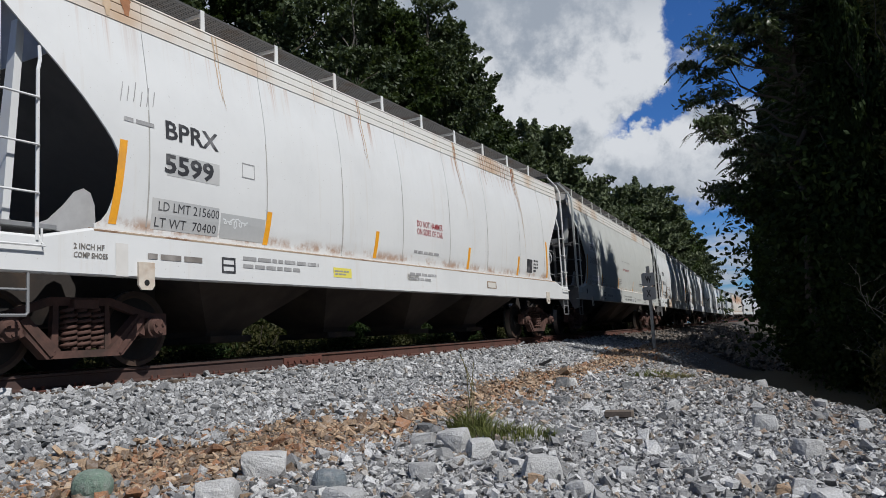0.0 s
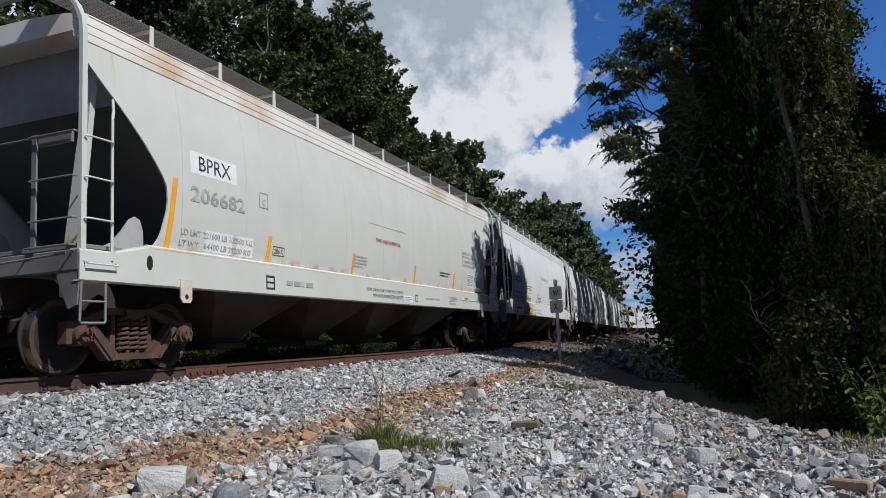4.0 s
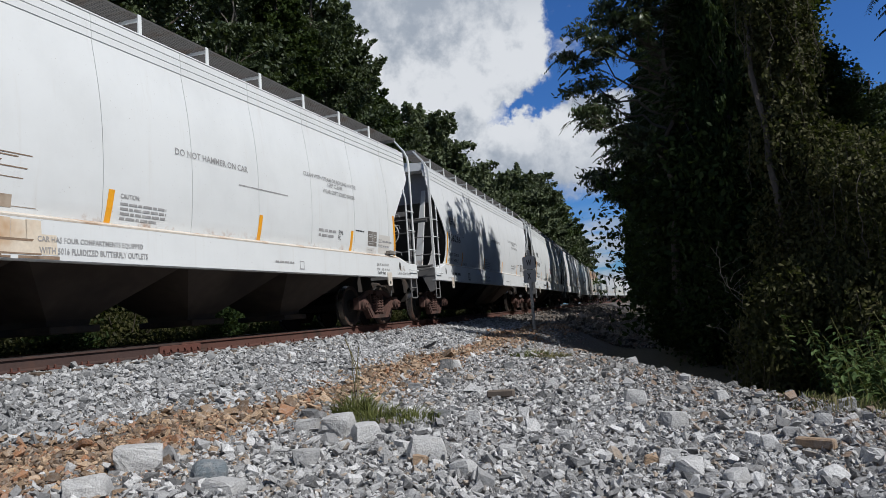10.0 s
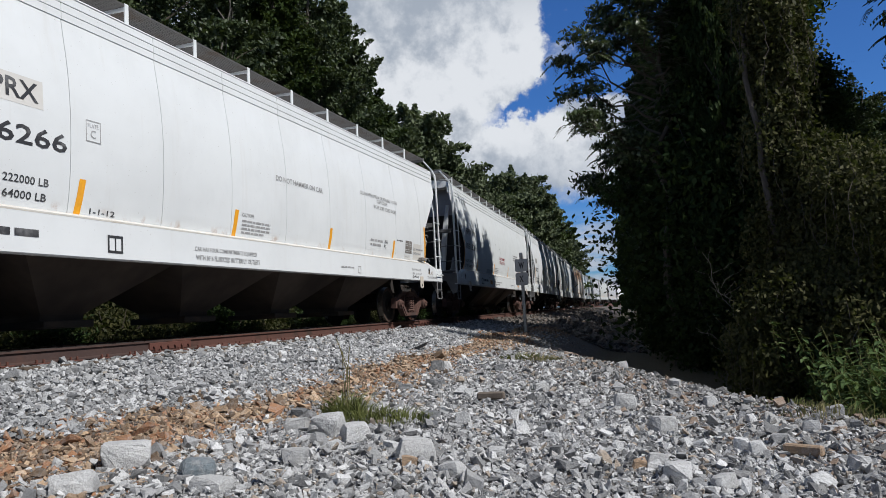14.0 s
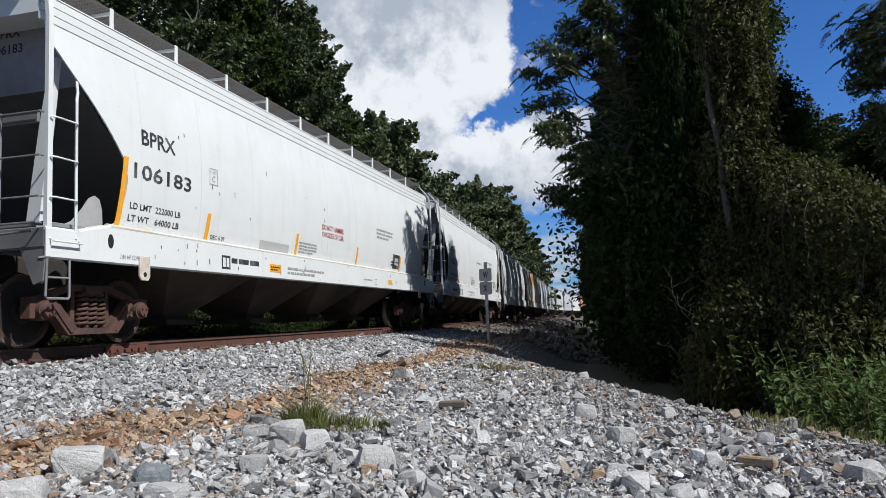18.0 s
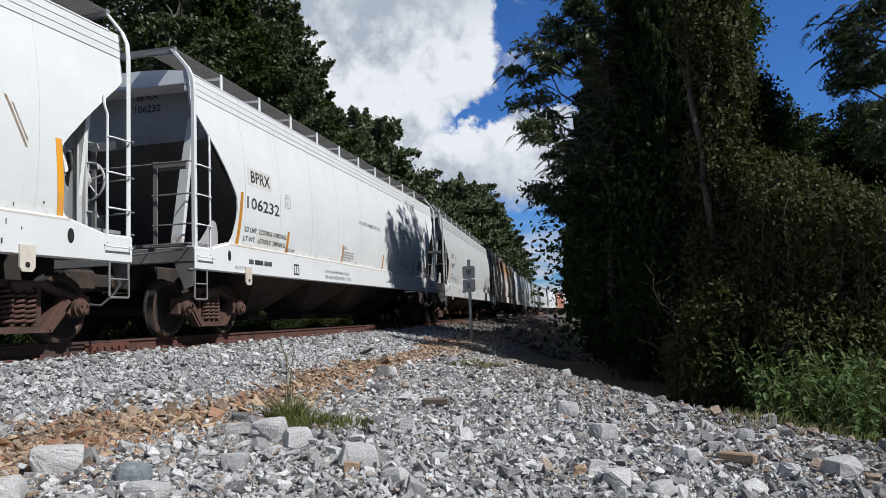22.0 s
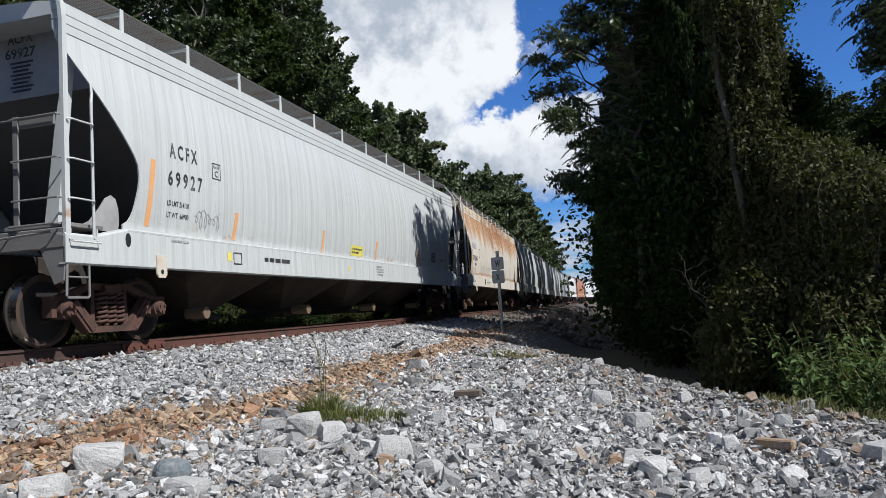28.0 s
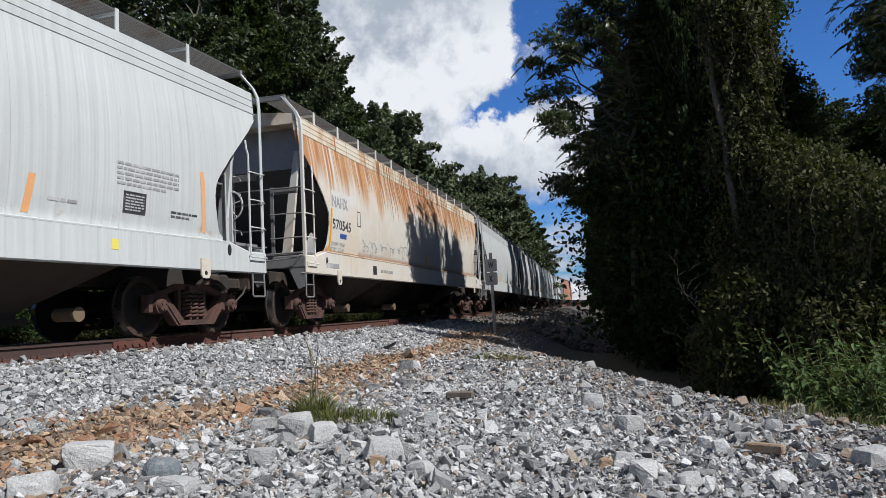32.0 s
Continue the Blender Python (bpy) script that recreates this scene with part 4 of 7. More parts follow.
def reflectors(car, half, low, first, last, top=2.0, foot=1.54, mat=None):
    """Tall reflective strips beside the end openings and short ones along the sill."""
    for p, z0, z1, lean in [(first, 1.57, 2.52, 0.11), (last, 1.57, 2.52, -0.11)] + [(q, foot, top, 0.14) for q in low]:
        decal(car, half, p, z0, 0.10, z1 - z0, mat or ORANGE, "reflector", 0.004, lean, "orange reflective strip")


def scrawl(car, half, p, z, width, height, mat, seed, loops=7):
    """A thin sprayed line in loops."""
    rng = random.Random(seed)
    pts = []
    for i in range(loops * 8 + 1):
        a = i / 8 * 2 * math.pi
        f = i / (loops * 8)
        pts.append((width * f + 0.5 * width / loops * math.sin(a), height * (0.5 + 0.48 * math.cos(a) * (0.6 + 0.4 * math.sin(f * 9 + seed))) + rng.uniform(-0.01, 0.01)))
    vs, fs = [], []
    for i, (x, y) in enumerate(pts):
        x2, y2 = pts[min(i + 1, len(pts) - 1)]
        x1, y1 = pts[max(i - 1, 0)]
        d = math.hypot(x2 - x1, y2 - y1) or 1
        nx, ny = -(y2 - y1) / d * 0.009, (x2 - x1) / d * 0.009
        vs += [(x + nx, y + ny, 0), (x - nx, y - ny, 0)]
    fs = [(2 * i, 2 * i + 1, 2 * i + 3, 2 * i + 2) for i in range(len(pts) - 1)]
    me = bpy.data.meshes.new("graffiti_line")
    me.from_pydata(vs, [], fs)
    me.materials.append(mat)
    return part("graffiti_line", on_side(me, p, z, half, 0.005), None, car, "", None)


def frame_mark(car, half, p, z, w, h, t, mat):
    """A small square frame."""
    for q in (0, 1):
        decal(car, half, p + (w - t) * q, z, t, h, mat, "marking")
        decal(car, half, p, z + (h - t) * q, w, t, mat, "marking", 0.005)


def grey_of(name, c):
    return plain(name, c, 0.6, 0.0, 9.0, 0.2, tuple(k * 0.6 for k in c), 0.15)


WHITE = car_paint("paint_white", (0.699, 0.721, 0.721), (0.52, 0.49, 0.44), 0.25, 0.14, 0.0, 1.0)
WHITE_RUSTY = car_paint("paint_white_rust", (0.690, 0.701, 0.695), (0.54, 0.48, 0.40), 0.32, 0.42, 0.0, 4.0)
BEIGE = car_paint("paint_beige", (0.545, 0.56, 0.53), (0.50, 0.46, 0.39), 0.28, 0.30, 0.0, 7.0)
WHITE_B = car_paint("paint_white_clean", (0.709, 0.731, 0.736), (0.54, 0.52, 0.48), 0.2, 0.09, 0.0, 11.0)
WHITE_C = car_paint("paint_white_specked", (0.690, 0.716, 0.711), (0.50, 0.49, 0.44), 0.28, 0.12, 0.0, 15.0)
PALE_GREY = car_paint("paint_pale_grey", (0.525, 0.55, 0.545), (0.44, 0.43, 0.41), 0.3, 0.08, 0.8, 19.0)
RUSTY = car_paint("paint_cream_rusted", (0.66, 0.63, 0.57), (0.45, 0.32, 0.20), 0.4, 1.0, 0.25, 23.0)
GREY_CAR = car_paint("paint_grey", (0.50, 0.51, 0.52), (0.36, 0.35, 0.33), 0.35, 0.12, 0.0, 27.0)
ORANGE_CAR = car_paint("paint_red_brown", (0.42, 0.17, 0.09), (0.25, 0.12, 0.08), 0.4, 0.3, 0.0, 31.0)
# car-end greys: shade of the recessed ends is put into these colours
END_FOOT = grey_of("foot_grey", (0.36, 0.36, 0.36))
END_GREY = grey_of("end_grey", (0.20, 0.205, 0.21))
END_SHADE = grey_of("end_shade", (0.07, 0.07, 0.071))
LEDGE = plain("ledge_rust", (0.56, 0.51, 0.44), 0.7, 0.0, 20.0, 0.25, (0.38, 0.25, 0.16), 0.2)
LEDGE_PALE = plain("ledge_pale", (0.60, 0.58, 0.53), 0.6, 0.0, 12.0, 0.12, (0.46, 0.38, 0.29), 0.15)
RUST_RED = plain("rust_red", (0.40, 0.145, 0.05), 0.8, 0.0, 12.0, 0.4, (0.50, 0.30, 0.15), 0.1)
SILL_STAIN = plain("sill_stain", (0.64, 0.56, 0.45), 0.7, 0.0, 16.0, 0.2, (0.44, 0.27, 0.14), 0.15)
RUST_RUN = plain("rust_run", (0.30, 0.13, 0.06), 0.8, 0.0, 14.0, 0.45, (0.46, 0.29, 0.16), 0.1)
RUST_PALE = plain("rust_pale", (0.52, 0.38, 0.25), 0.8, 0.0, 14.0, 0.25, (0.60, 0.52, 0.42), 0.1)
SEAM_GREY = plain("seam_grey", (0.36, 0.35, 0.33), 0.7, 0.0, 20.0, 0.3, (0.5, 0.48, 0.45), 0.1)
LEDGE_RUSTED = plain("ledge_rusted", (0.40, 0.31, 0.22), 0.8, 0.0, 20.0, 0.4, (0.18, 0.09, 0.05), 0.3)
SEAMS_A = (1.46, 2.92, 4.55, 6.17, 7.86, 9.55, 11.30, 13.08, 14.82)
STENCIL_BROWN = plain("stencil_brown", (0.16, 0.145, 0.13), 0.7, 0.0, 30.0, 0.25, (0.3, 0.28, 0.26), 0.05)
# lowered likewise, for the shade of the recess
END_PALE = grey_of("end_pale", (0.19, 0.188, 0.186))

PATCH_BEIGE = plain("patch_beige", (0.60, 0.585, 0.55), 0.55, 0.0, 12.0, 0.06, (0.66, 0.65, 0.63), 0.05)
PATCH_PALE = plain("patch_pale", (0.60, 0.60, 0.58), 0.55, 0.0, 6.0, 0.08, (0.62, 0.55, 0.45), 0.05)
BAND_STAINED = plain("eave_stained", (0.68, 0.67, 0.63), 0.5, 0.0, 5.0, 0.06, (0.48, 0.31, 0.17), 0.1)
BAND_RUSTED = plain("eave_rusted", (0.66, 0.60, 0.48), 0.6, 0.0, 12.0, 0.1, (0.42, 0.22, 0.09), 0.15)

CARS = []


def add_car(lead, length, car, over=0.28):
    CARS.append((lead - over, length, car))


def rust_run(car, half, p, z_top, z_foot, width, mat, seed):
    """A tapering run of rust that starts on the eave and follows the side down."""
    rng = random.Random(seed)
    laps = [(3.944, 4.044, 1.461, 1.457), (4.055, 4.154, 1.456, 1.451), (4.165, 4.285, 1.450, 1.441)]
    vs, fs, drift, z = [], [], 0.0, z_top
    rows = []
    while z > z_foot:
        f = (z - z_foot) / (z_top - z_foot)
        w = width * (0.15 + 0.85 * f ** 0.8) * rng.uniform(0.75, 1.2)
        drift += rng.uniform(-0.004, 0.009)
        x = half_width(z) + 0.004
        for a, b, w0, w1 in laps:
            if a - 0.008 <= z <= b + 0.007:
                x = w0 + (w1 - w0) * (z - a) / (b - a) + 0.003
        rows.append([(x, p - half + drift - w / 2, z), (x, p - half + drift + w / 2, z)])
        z -= 0.028
    for i, r in enumerate(rows):
        vs += r
        if i:
            fs.append((2 * i - 2, 2 * i - 1, 2 * i + 1, 2 * i))
    me = bpy.data.meshes.new("rust_run")
    me.from_pydata(vs, [], fs)
    me.materials.append(mat)
    return part("rust_run", me, None, car, "", None)


def build_train():
    LA = 16.66
    c, h = make_car("hopper_car", "white covered hopper with rust runs under its eave", WHITE_RUSTY, END_GREY, 16.55, over=0.0, cut=(0.06, -0.08), slot=False, seams=(1.85, 3.85, 5.64, 7.51, 9.36, 11.21, 13.13, 14.85), roof=BAND_STAINED, ledge=LEDGE_RUSTED, drop=0.06)
    reflectors(c, h, (3.79, 6.54, 10.15, 12.94), 1.34, 15.05)
    write(c, h, "BPRX", 2.08, 2.66, 0.85, 0.225, bold=0.02)
    for k, (p, zf, w2, mt) in enumerate(((2.98, 3.35, 0.03, RUST_PALE), (3.05, 3.25, 0.02, RUST_PALE), (6.33, 3.2, 0.022, RUST_RUN), (6.38, 3.05, 0.03, RUST_PALE), (9.96, 3.05, 0.03, RUST_RUN), (10.02, 2.6, 0.02, RUST_PALE),
                                         (9.93, 3.6, 0.05, RUST_PALE), (13.14, 3.5, 0.06, RUST_RUN), (13.22, 3.15, 0.05, RUST_RUN), (13.28, 2.5, 0.025, RUST_PALE), (13.33, 1.75, 0.02, RUST_PALE), (1.35, 3.95, 0.2, RUST_PALE),
                                         (1.62, 4.02, 0.16, RUST_RUN), (14.75, 3.4, 0.015, RUST_PALE), (4.0, 3.75, 0.012, RUST_PALE), (5.1, 3.7, 0.014, RUST_PALE), (7.9, 3.72, 0.012, RUST_PALE))):
        rust_run(c, h, p, 4.27, zf, w2, mt, 60 + k)
    for k in range(22):
        rust_run(c, h, 11.2 + k * 0.085 + 0.02 * (k % 3), 4.27 - 0.02 * (k % 4), 4.02 - 0.12 * ((k * 7) % 5), 0.012 + 0.007 * (k % 3), RUST_RUN if k % 3 else RUST_PALE, 90 + k)
    for k, q in enumerate((1.85, 3.85, 5.64, 7.51, 9.36, 11.21, 13.13, 14.85)):
        for z, w2, ht in ((1.58, 0.026, 0.42), (2.0, 0.02, 0.5), (2.5, 0.014, 0.45)):
            decal(c, h, q - 0.018, z, w2 * (1.0 + 0.25 * (k % 3 - 1)), ht, SEAM_GREY, "seam_stain", 0.003)
        decal(c, h, 7.50, 1.19, 0.42, 0.12, PATCH_PALE, "white_label", 0.003)
    small_print(c, h, 7.52, 1.20, 0.38, 0.1, 3, LETTER_GREY, 9)
    decal(c, h, 10.95, 1.15, 0.5, 0.16, SCUFF, "worn_label", 0.003)
    decal(c, h, 11.0, 1.17, 0.40, 0.11, PATCH_PALE, "worn_label", 0.005)
    decal(c, h, 2.10, 2.22, 0.84, 0.27, PATCH_GREY, "paint_patch", 0.003)
    write(c, h, "5599", 2.06, 2.24, 0.78, 0.24, bold=0.03)
    decal(c, h, 1.90, 1.57, 1.05, 0.36, PATCH_GREY, "paint_patch", 0.003)
    decal(c, h, 2.98, 1.56, 0.84, 0.32, PATCH_GREY, "paint_patch", 0.003)
    write(c, h, "LD LMT 215600", 1.99, 1.79, 0.96, 0.11)
    write(c, h, "LT WT  70400", 1.95, 1.60, 0.96, 0.11)
    scrawl(c, h, 3.02, 1.70, 0.45, 0.14, WHITE_B, 3, 5)
    write(c, h, "DO NOT HAMMER", 8.0, 2.23, 1.02, 0.12, LETTER_RED, 0.01)
    write(c, h, "ON SIDES OF CAR", 8.0, 2.08, 1.02, 0.12, LETTER_RED, 0.01)
    small_print(c, h, 1.78, 1.17, 1.0, 0.13, 1, STENCIL_BROWN, 1)
    small_print(c, h, 3.3, 1.16, 1.6, 0.2, 2, LETTER_GREY, 2)
    frame_mark(c, h, 2.92, 1.10, 0.24, 0.20, 0.028, LETTER_BLACK)
    decal(c, h, 2.92, 1.19, 0.24, 0.022, LETTER_BLACK, "marking", 0.006)
    decal(c, h, 5.27, 1.15, 0.48, 0.15, YELLOW_TAG, "yellow_tag", 0.003)
    small_print(c, h, 5.30, 1.18, 0.4, 0.09, 2, LETTER_GREY, 6)
    small_print(c, h, 7.9, 1.70, 1.3, 0.10, 1, LETTER_GREY, 3)
    small_print(c, h, 7.6, 1.18, 1.0, 0.18, 2, LETTER_GREY, 5)
    write(c, h, "2 INCH HF", 0.86, 1.25, 0.36, 0.06, STENCIL_BROWN, 0.02)
    write(c, h, "COMP SHOES", 0.86, 1.16, 0.40, 0.06, STENCIL_BROWN, 0.02)
    decal(c, h, 1.36, 0.99, 0.16, 0.36, PATCH_BEIGE, "paint_patch", 0.003)
    for k in range(6):
        decal(c, h, 1.45 + 0.09 * k, 2.96 + 0.02 * (k % 3), 0.012, 0.24 - 0.05 * (k % 2), LETTER_GREY, "scratch", 0.004, 0.2)
    small_print(c, h, 1.5, 2.72, 0.5, 0.1, 1, LETTER_GREY, 8)
    frame_mark(c, h, 3.35, 2.40, 0.24, 0.2, 0.012, LETTER_GREY)
    decal(c, h, 13.60, 1.64, 0.36, 0.34, LETTER_BLACK, "data_panel", 0.003)
    small_print(c, h, 14.05, 1.66, 0.3, 0.34, 4, LETTER_BLACK, 4)
    add_car(-57.85, 16.55, c, 0.0)
    c, h = make_car("hopper_car", "beige-grey covered hopper, rust-stained along the eave", BEIGE, END_PALE, LA, seams=SEAMS_A, roof=BAND_STAINED, ledge=LEDGE_PALE, gap=0.0015)
    reflectors(c, h, (3.46, 6.4, 9.55, 12.30), 1.16, LA - 1.58)
    decal(c, h, 1.62, 2.66, 1.05, 0.32, WHITE_B, "paint_patch", 0.002)
    write(c, h, "BPRX", 1.80, 2.72, 0.72, 0.21)
    write(c, h, "206682", 1.62, 2.26, 1.25, 0.22, LETTER_GREY, 0.02)
    frame_mark(c, h, 3.25, 2.42, 0.24, 0.25, 0.014, LETTER_GREY)
    write(c, h, "C", 3.33, 2.47, 0.08, 0.09, LETTER_GREY)
    decal(c, h, 1.98, 1.60, 0.62, 0.30, WHITE_B, "paint_patch", 0.002)
    decal(c, h, 2.70, 1.60, 0.42, 0.30, WHITE_B, "paint_patch", 0.002)
    write(c, h, "LD LMT 221600 LB 100500 KG", 1.46, 1.78, 1.62, 0.085, LETTER_GREY, 0.01)
    write(c, h, "LT WT   64400 LB 29200 KG", 1.44, 1.63, 1.62, 0.085, LETTER_GREY, 0.01)
    frame_mark(c, h, 3.66, 1.70, 0.34, 0.15, 0.012, LETTER_BLACK)
    write(c, h, "286 K", 3.70, 1.735, 0.26, 0.08)
    write(c, h, "DO NOT HAMMER ON SIDES OF CAR", 7.50, 2.34, 1.25, 0.085, LETTER_RED, 0.02)
    small_print(c, h, 6.5, 1.72, 0.6, 0.26, 4, LETTER_GREY, 12)
    write(c, h, "NOTE: CAR HAS FOUR COMPARTMENTS EQUIPPED", 6.94, 1.27, 1.80, 0.07)
    write(c, h, "WITH 5016 FLUIDIZED BUTTERFLY OUTLETS", 7.18, 1.16, 1.55, 0.07)
    decal(c, h, 8.80, 1.10, 0.48, 0.16, WHITE_B, "white_label", 0.003)
    small_print(c, h, 8.84, 1.12, 0.4, 0.12, 3, LETTER_GREY, 16)
    frame_mark(c, h, 9.45, 1.14, 0.16, 0.16, 0.018, LETTER_BLACK)
    small_print(c, h, 10.1, 1.20, 1.3, 0.08, 1, LETTER_GREY, 13)
    small_print(c, h, 11.8, 1.12, 0.55, 0.25, 3, LETTER_GREY, 14)
    for k, (line, w2) in enumerate((("CAUTION: DO NOT USE STEAM", 1.10), ("BOILING WATER OR SHARP OBJECTS", 1.34), ("TO CLEAN. ENTER CAR WITH", 1.06), ("CLEAN SOFT SOLED SHOES", 1.00))):
        write(c, h, line, 13.08, 2.60 - 0.115 * k, w2, 0.075, LETTER_GREY, 0.02)
    decal(c, h, 13.48, 1.70, 0.58, 0.38, WHITE_B, "data_panel", 0.002)
    for q, z, w2, ht in ((13.52, 1.83, 0.26, 0.22), (13.80, 1.83, 0.22, 0.22), (13.52, 1.735, 0.50, 0.075)):
        decal(c, h, q, z, w2, ht, LETTER_GREY, "data_panel", 0.004)
        small_print(c, h, q + 0.03, z + ht * 0.4, w2 * 0.7, ht * 0.45, 2 if ht > 0.1 else 1, WHITE_B, 19)
    decal(c, h, 14.22, 2.03, 0.74, 0.24, WHITE_B, "paint_patch", 0.002)
    small_print(c, h, 14.22, 1.86, 0.48, 0.075, 1, LETTER_GREY, 51)
    small_print(c, h, 14.22, 1.74, 0.55, 0.075, 1, LETTER_GREY, 52)
    part("reflector_box", Shape().box(1.53, 14.24 - h, 1.58, 1.66, 14.60 - h, 1.69, 0.012), STENCIL_BROWN, c, "", None)
    decal(c, h, 12.85, 1.21, 0.48, 0.16, PATCH_BEIGE, "caution_label", 0.003, 0.0, "cream caution label")
    decal(c, h, 13.03, 1.32, 0.30, 0.05, STENCIL_BROWN, "caution_label", 0.005)
    small_print(c, h, 12.90, 1.23, 0.38, 0.07, 2, STENCIL_BROWN, 53)
    write(c, h, "2 INCH HF COMP SHOES", 14.2, 1.25, 0.82, 0.055, LETTER_GREY, 0.015)
    decal(c, h, 12.0, 1.285, 3.2, 0.010, STENCIL_BROWN, "scratch", 0.004)
    small_print(c, h, 11.3, 1.85, 0.75, 0.14, 2, LETTER_BLACK, 17)
    frame_mark(c, h, 3.36, 1.13, 0.24, 0.22, 0.03, LETTER_BLACK)
    decal(c, h, 3.36, 1.23, 0.24, 0.022, LETTER_BLACK, "marking", 0.006)
    small_print(c, h, 3.95, 1.18, 1.1, 0.16, 1, LETTER_GREY, 18)
    decal(c, h, 7.2, 2.70, 1.9, 0.012, LETTER_GREY, "scratch", 0.004)
    add_car(-39.91, LA, c)
    for lead, number, paint, label, dp in ((-22.12, "106226", WHITE, "white covered hopper scuffed brown along its sill", 0.0), (-4.06, "106266", WHITE_B, "clean white covered hopper with orange reflective strips", 0.0),
                                           (14.27, "106183", WHITE_C, "white covered hopper with dark specks on its side", 0.0), (32.28, "106232", WHITE_B, "clean white covered hopper with patched lettering", 0.0)):
        c, h = make_car("hopper_car", label, paint, END_PALE if number != "106183" else END_GREY, LA, seams=SEAMS_A, ledge=LEDGE if number == "106226" else LEDGE_PALE, gap=0.0015 if number == "106183" else 0.0045)
        ds = 0.22 if number == "106232" else 0.06 if number == "106183" else 0.0
        reflectors(c, h, tuple(q + ds for q in (3.0, 6.2, 9.5, 12.85)), 1.18 - (0.2 if number == "106183" else 0.0), LA - 1.5, mat=DULL_ORANGE if number == "106232" else None)
        dp = -0.22 if number == "106183" else 0.0
        end_numbers(c, LA, [("BPRX", 0.10, 4.08, 0.42, 0.13), (number, 0.06, 3.86, 0.50, 0.13)])
        if number in ("106266", "106232"):
            decal(c, h, 1.55, 2.70, 0.98, 0.33, PATCH_BEIGE, "paint_patch", 0.002)
        write(c, h, "BPRX", 1.68 + dp, 2.76, 0.78, 0.22, bold=0.014)
        write(c, h, number, 1.52 + dp, 2.26, 1.34, 0.22, bold=0.012)
        if number == "106232":
            decal(c, h, 1.92, 1.60, 1.02, 0.32, PATCH_BEIGE, "paint_patch", 0.002)
        write(c, h, {"106226": "LD LMT  221800LB 100600KG", "106232": "LD LMT  222300LB 100850KG"}.get(number, "LD LMT  222000 LB"), 1.47 + dp, 1.83, 1.75 if number in ("106226", "106232") else 1.15, 0.09, bold=0.01)
        write(c, h, {"106226": "LT WT    64200LB  29100KG", "106232": "LT WT   63700LB  28900KG"}.get(number, "LT WT   64000 LB"), 1.45 + dp, 1.66, 1.75 if number in ("106226", "106232") else 1.15, 0.09, bold=0.01)
        write(c, h, "DEC 6 09" if number != "106266" else "1-1-12", 3.25, 1.60, 0.42, 0.07, bold=0.01)
        frame_mark(c, h, 3.15, 2.48, 0.24, 0.27, 0.012, LETTER_GREY)
        write(c, h, "PLATE", 3.18, 2.66, 0.17, 0.05, LETTER_GREY)
        write(c, h, "C", 3.22, 2.53, 0.09, 0.10, LETTER_GREY)
        write(c, h, "2 IN. HF COMP SHOES", 0.98, 1.12, 0.62, 0.06, LETTER_GREY)
        small_print(c, h, 1.50 if number != "106183" else 3.75, 1.20, 0.98, 0.16, 1, LETTER_BLACK, 21)
        if number == "106183":
            write(c, h, "DO NOT HAMMER", 7.55, 2.22, 1.2, 0.12, LETTER_RED, 0.012)
            write(c, h, "ON SIDES OF CAR", 7.55, 2.06, 1.2, 0.12, LETTER_RED, 0.012)
            decal(c, h, 5.08, 1.16, 0.45, 0.15, ORANGE, "warning_tag", 0.003)
            small_print(c, h, 5.12, 1.18, 0.34, 0.1, 2, LETTER_BLACK, 28)
            decal(c, h, 11.75, 1.17, 0.30, 0.12, ORANGE, "warning_tag", 0.003)
            decal(c, h, 4.86, 1.58, 1.16, 0.16, PATCH_GREY, "paint_patch", 0.003)
            decal(c, h, 12.35, 1.64, 0.60, 0.40, LETTER_BLACK, "data_panel", 0.003)
            decal(c, h, 12.50, 1.74, 0.32, 0.20, PATCH_GREY, "data_panel", 0.006)
            decal(c, h, 14.62, 2.32, 0.035, 0.55, SCUFF, "scrape", 0.004, -0.55, "brown scrape in the paint")
            decal(c, h, 14.64, 2.40, 0.02, 0.40, SCUFF, "scrape", 0.005, -0.55)
            rng = random.Random(9)
            for k in range(46):
                z = rng.uniform(1.1, 3.3) if k % 2 else rng.uniform(1.08, 1.5)
                decal(c, h, rng.uniform(1.6, 15.0), z, rng.uniform(0.01, 0.022), rng.uniform(0.02, 0.09), LETTER_BLACK, "dark_speck", 0.004)
        else:
            write(c, h, "DO NOT HAMMER ON CAR", 7.5 + ds, 2.66, 1.75, 0.10, LETTER_GREY, 0.015)
        if number == "106226":
            rng = random.Random(2)
            for k in range(26):
                decal(c, h, 3.45 + rng.uniform(0, 1.2), 1.62 + rng.uniform(0, 0.62), rng.uniform(0.15, 0.8), rng.uniform(0.006, 0.02), SCUFF, "scrape", 0.004, rng.uniform(-1, 1), "brown scrape in the paint")
            decal(c, h, 4.35, 1.62, 0.55, 0.14, SCUFF, "scrape", 0.0035)
            for k in range(14):
                q = 2.62 + 0.2 * k
                decal(c, h, q, 1.075 + rng.uniform(0, 0.05), 0.2, 0.42 - rng.uniform(0.02, 0.10) - (0.12 if k in (0, 13) else 0), SILL_STAIN, "rust_stain", 0.0015, rng.uniform(-0.05, 0.05), "orange-brown stain on the sill")
                decal(c, h, q + rng.uniform(-0.1, 0.1), 1.065, rng.uniform(0.15, 0.35), rng.uniform(0.02, 0.06), SCUFF, "scrape", 0.003)
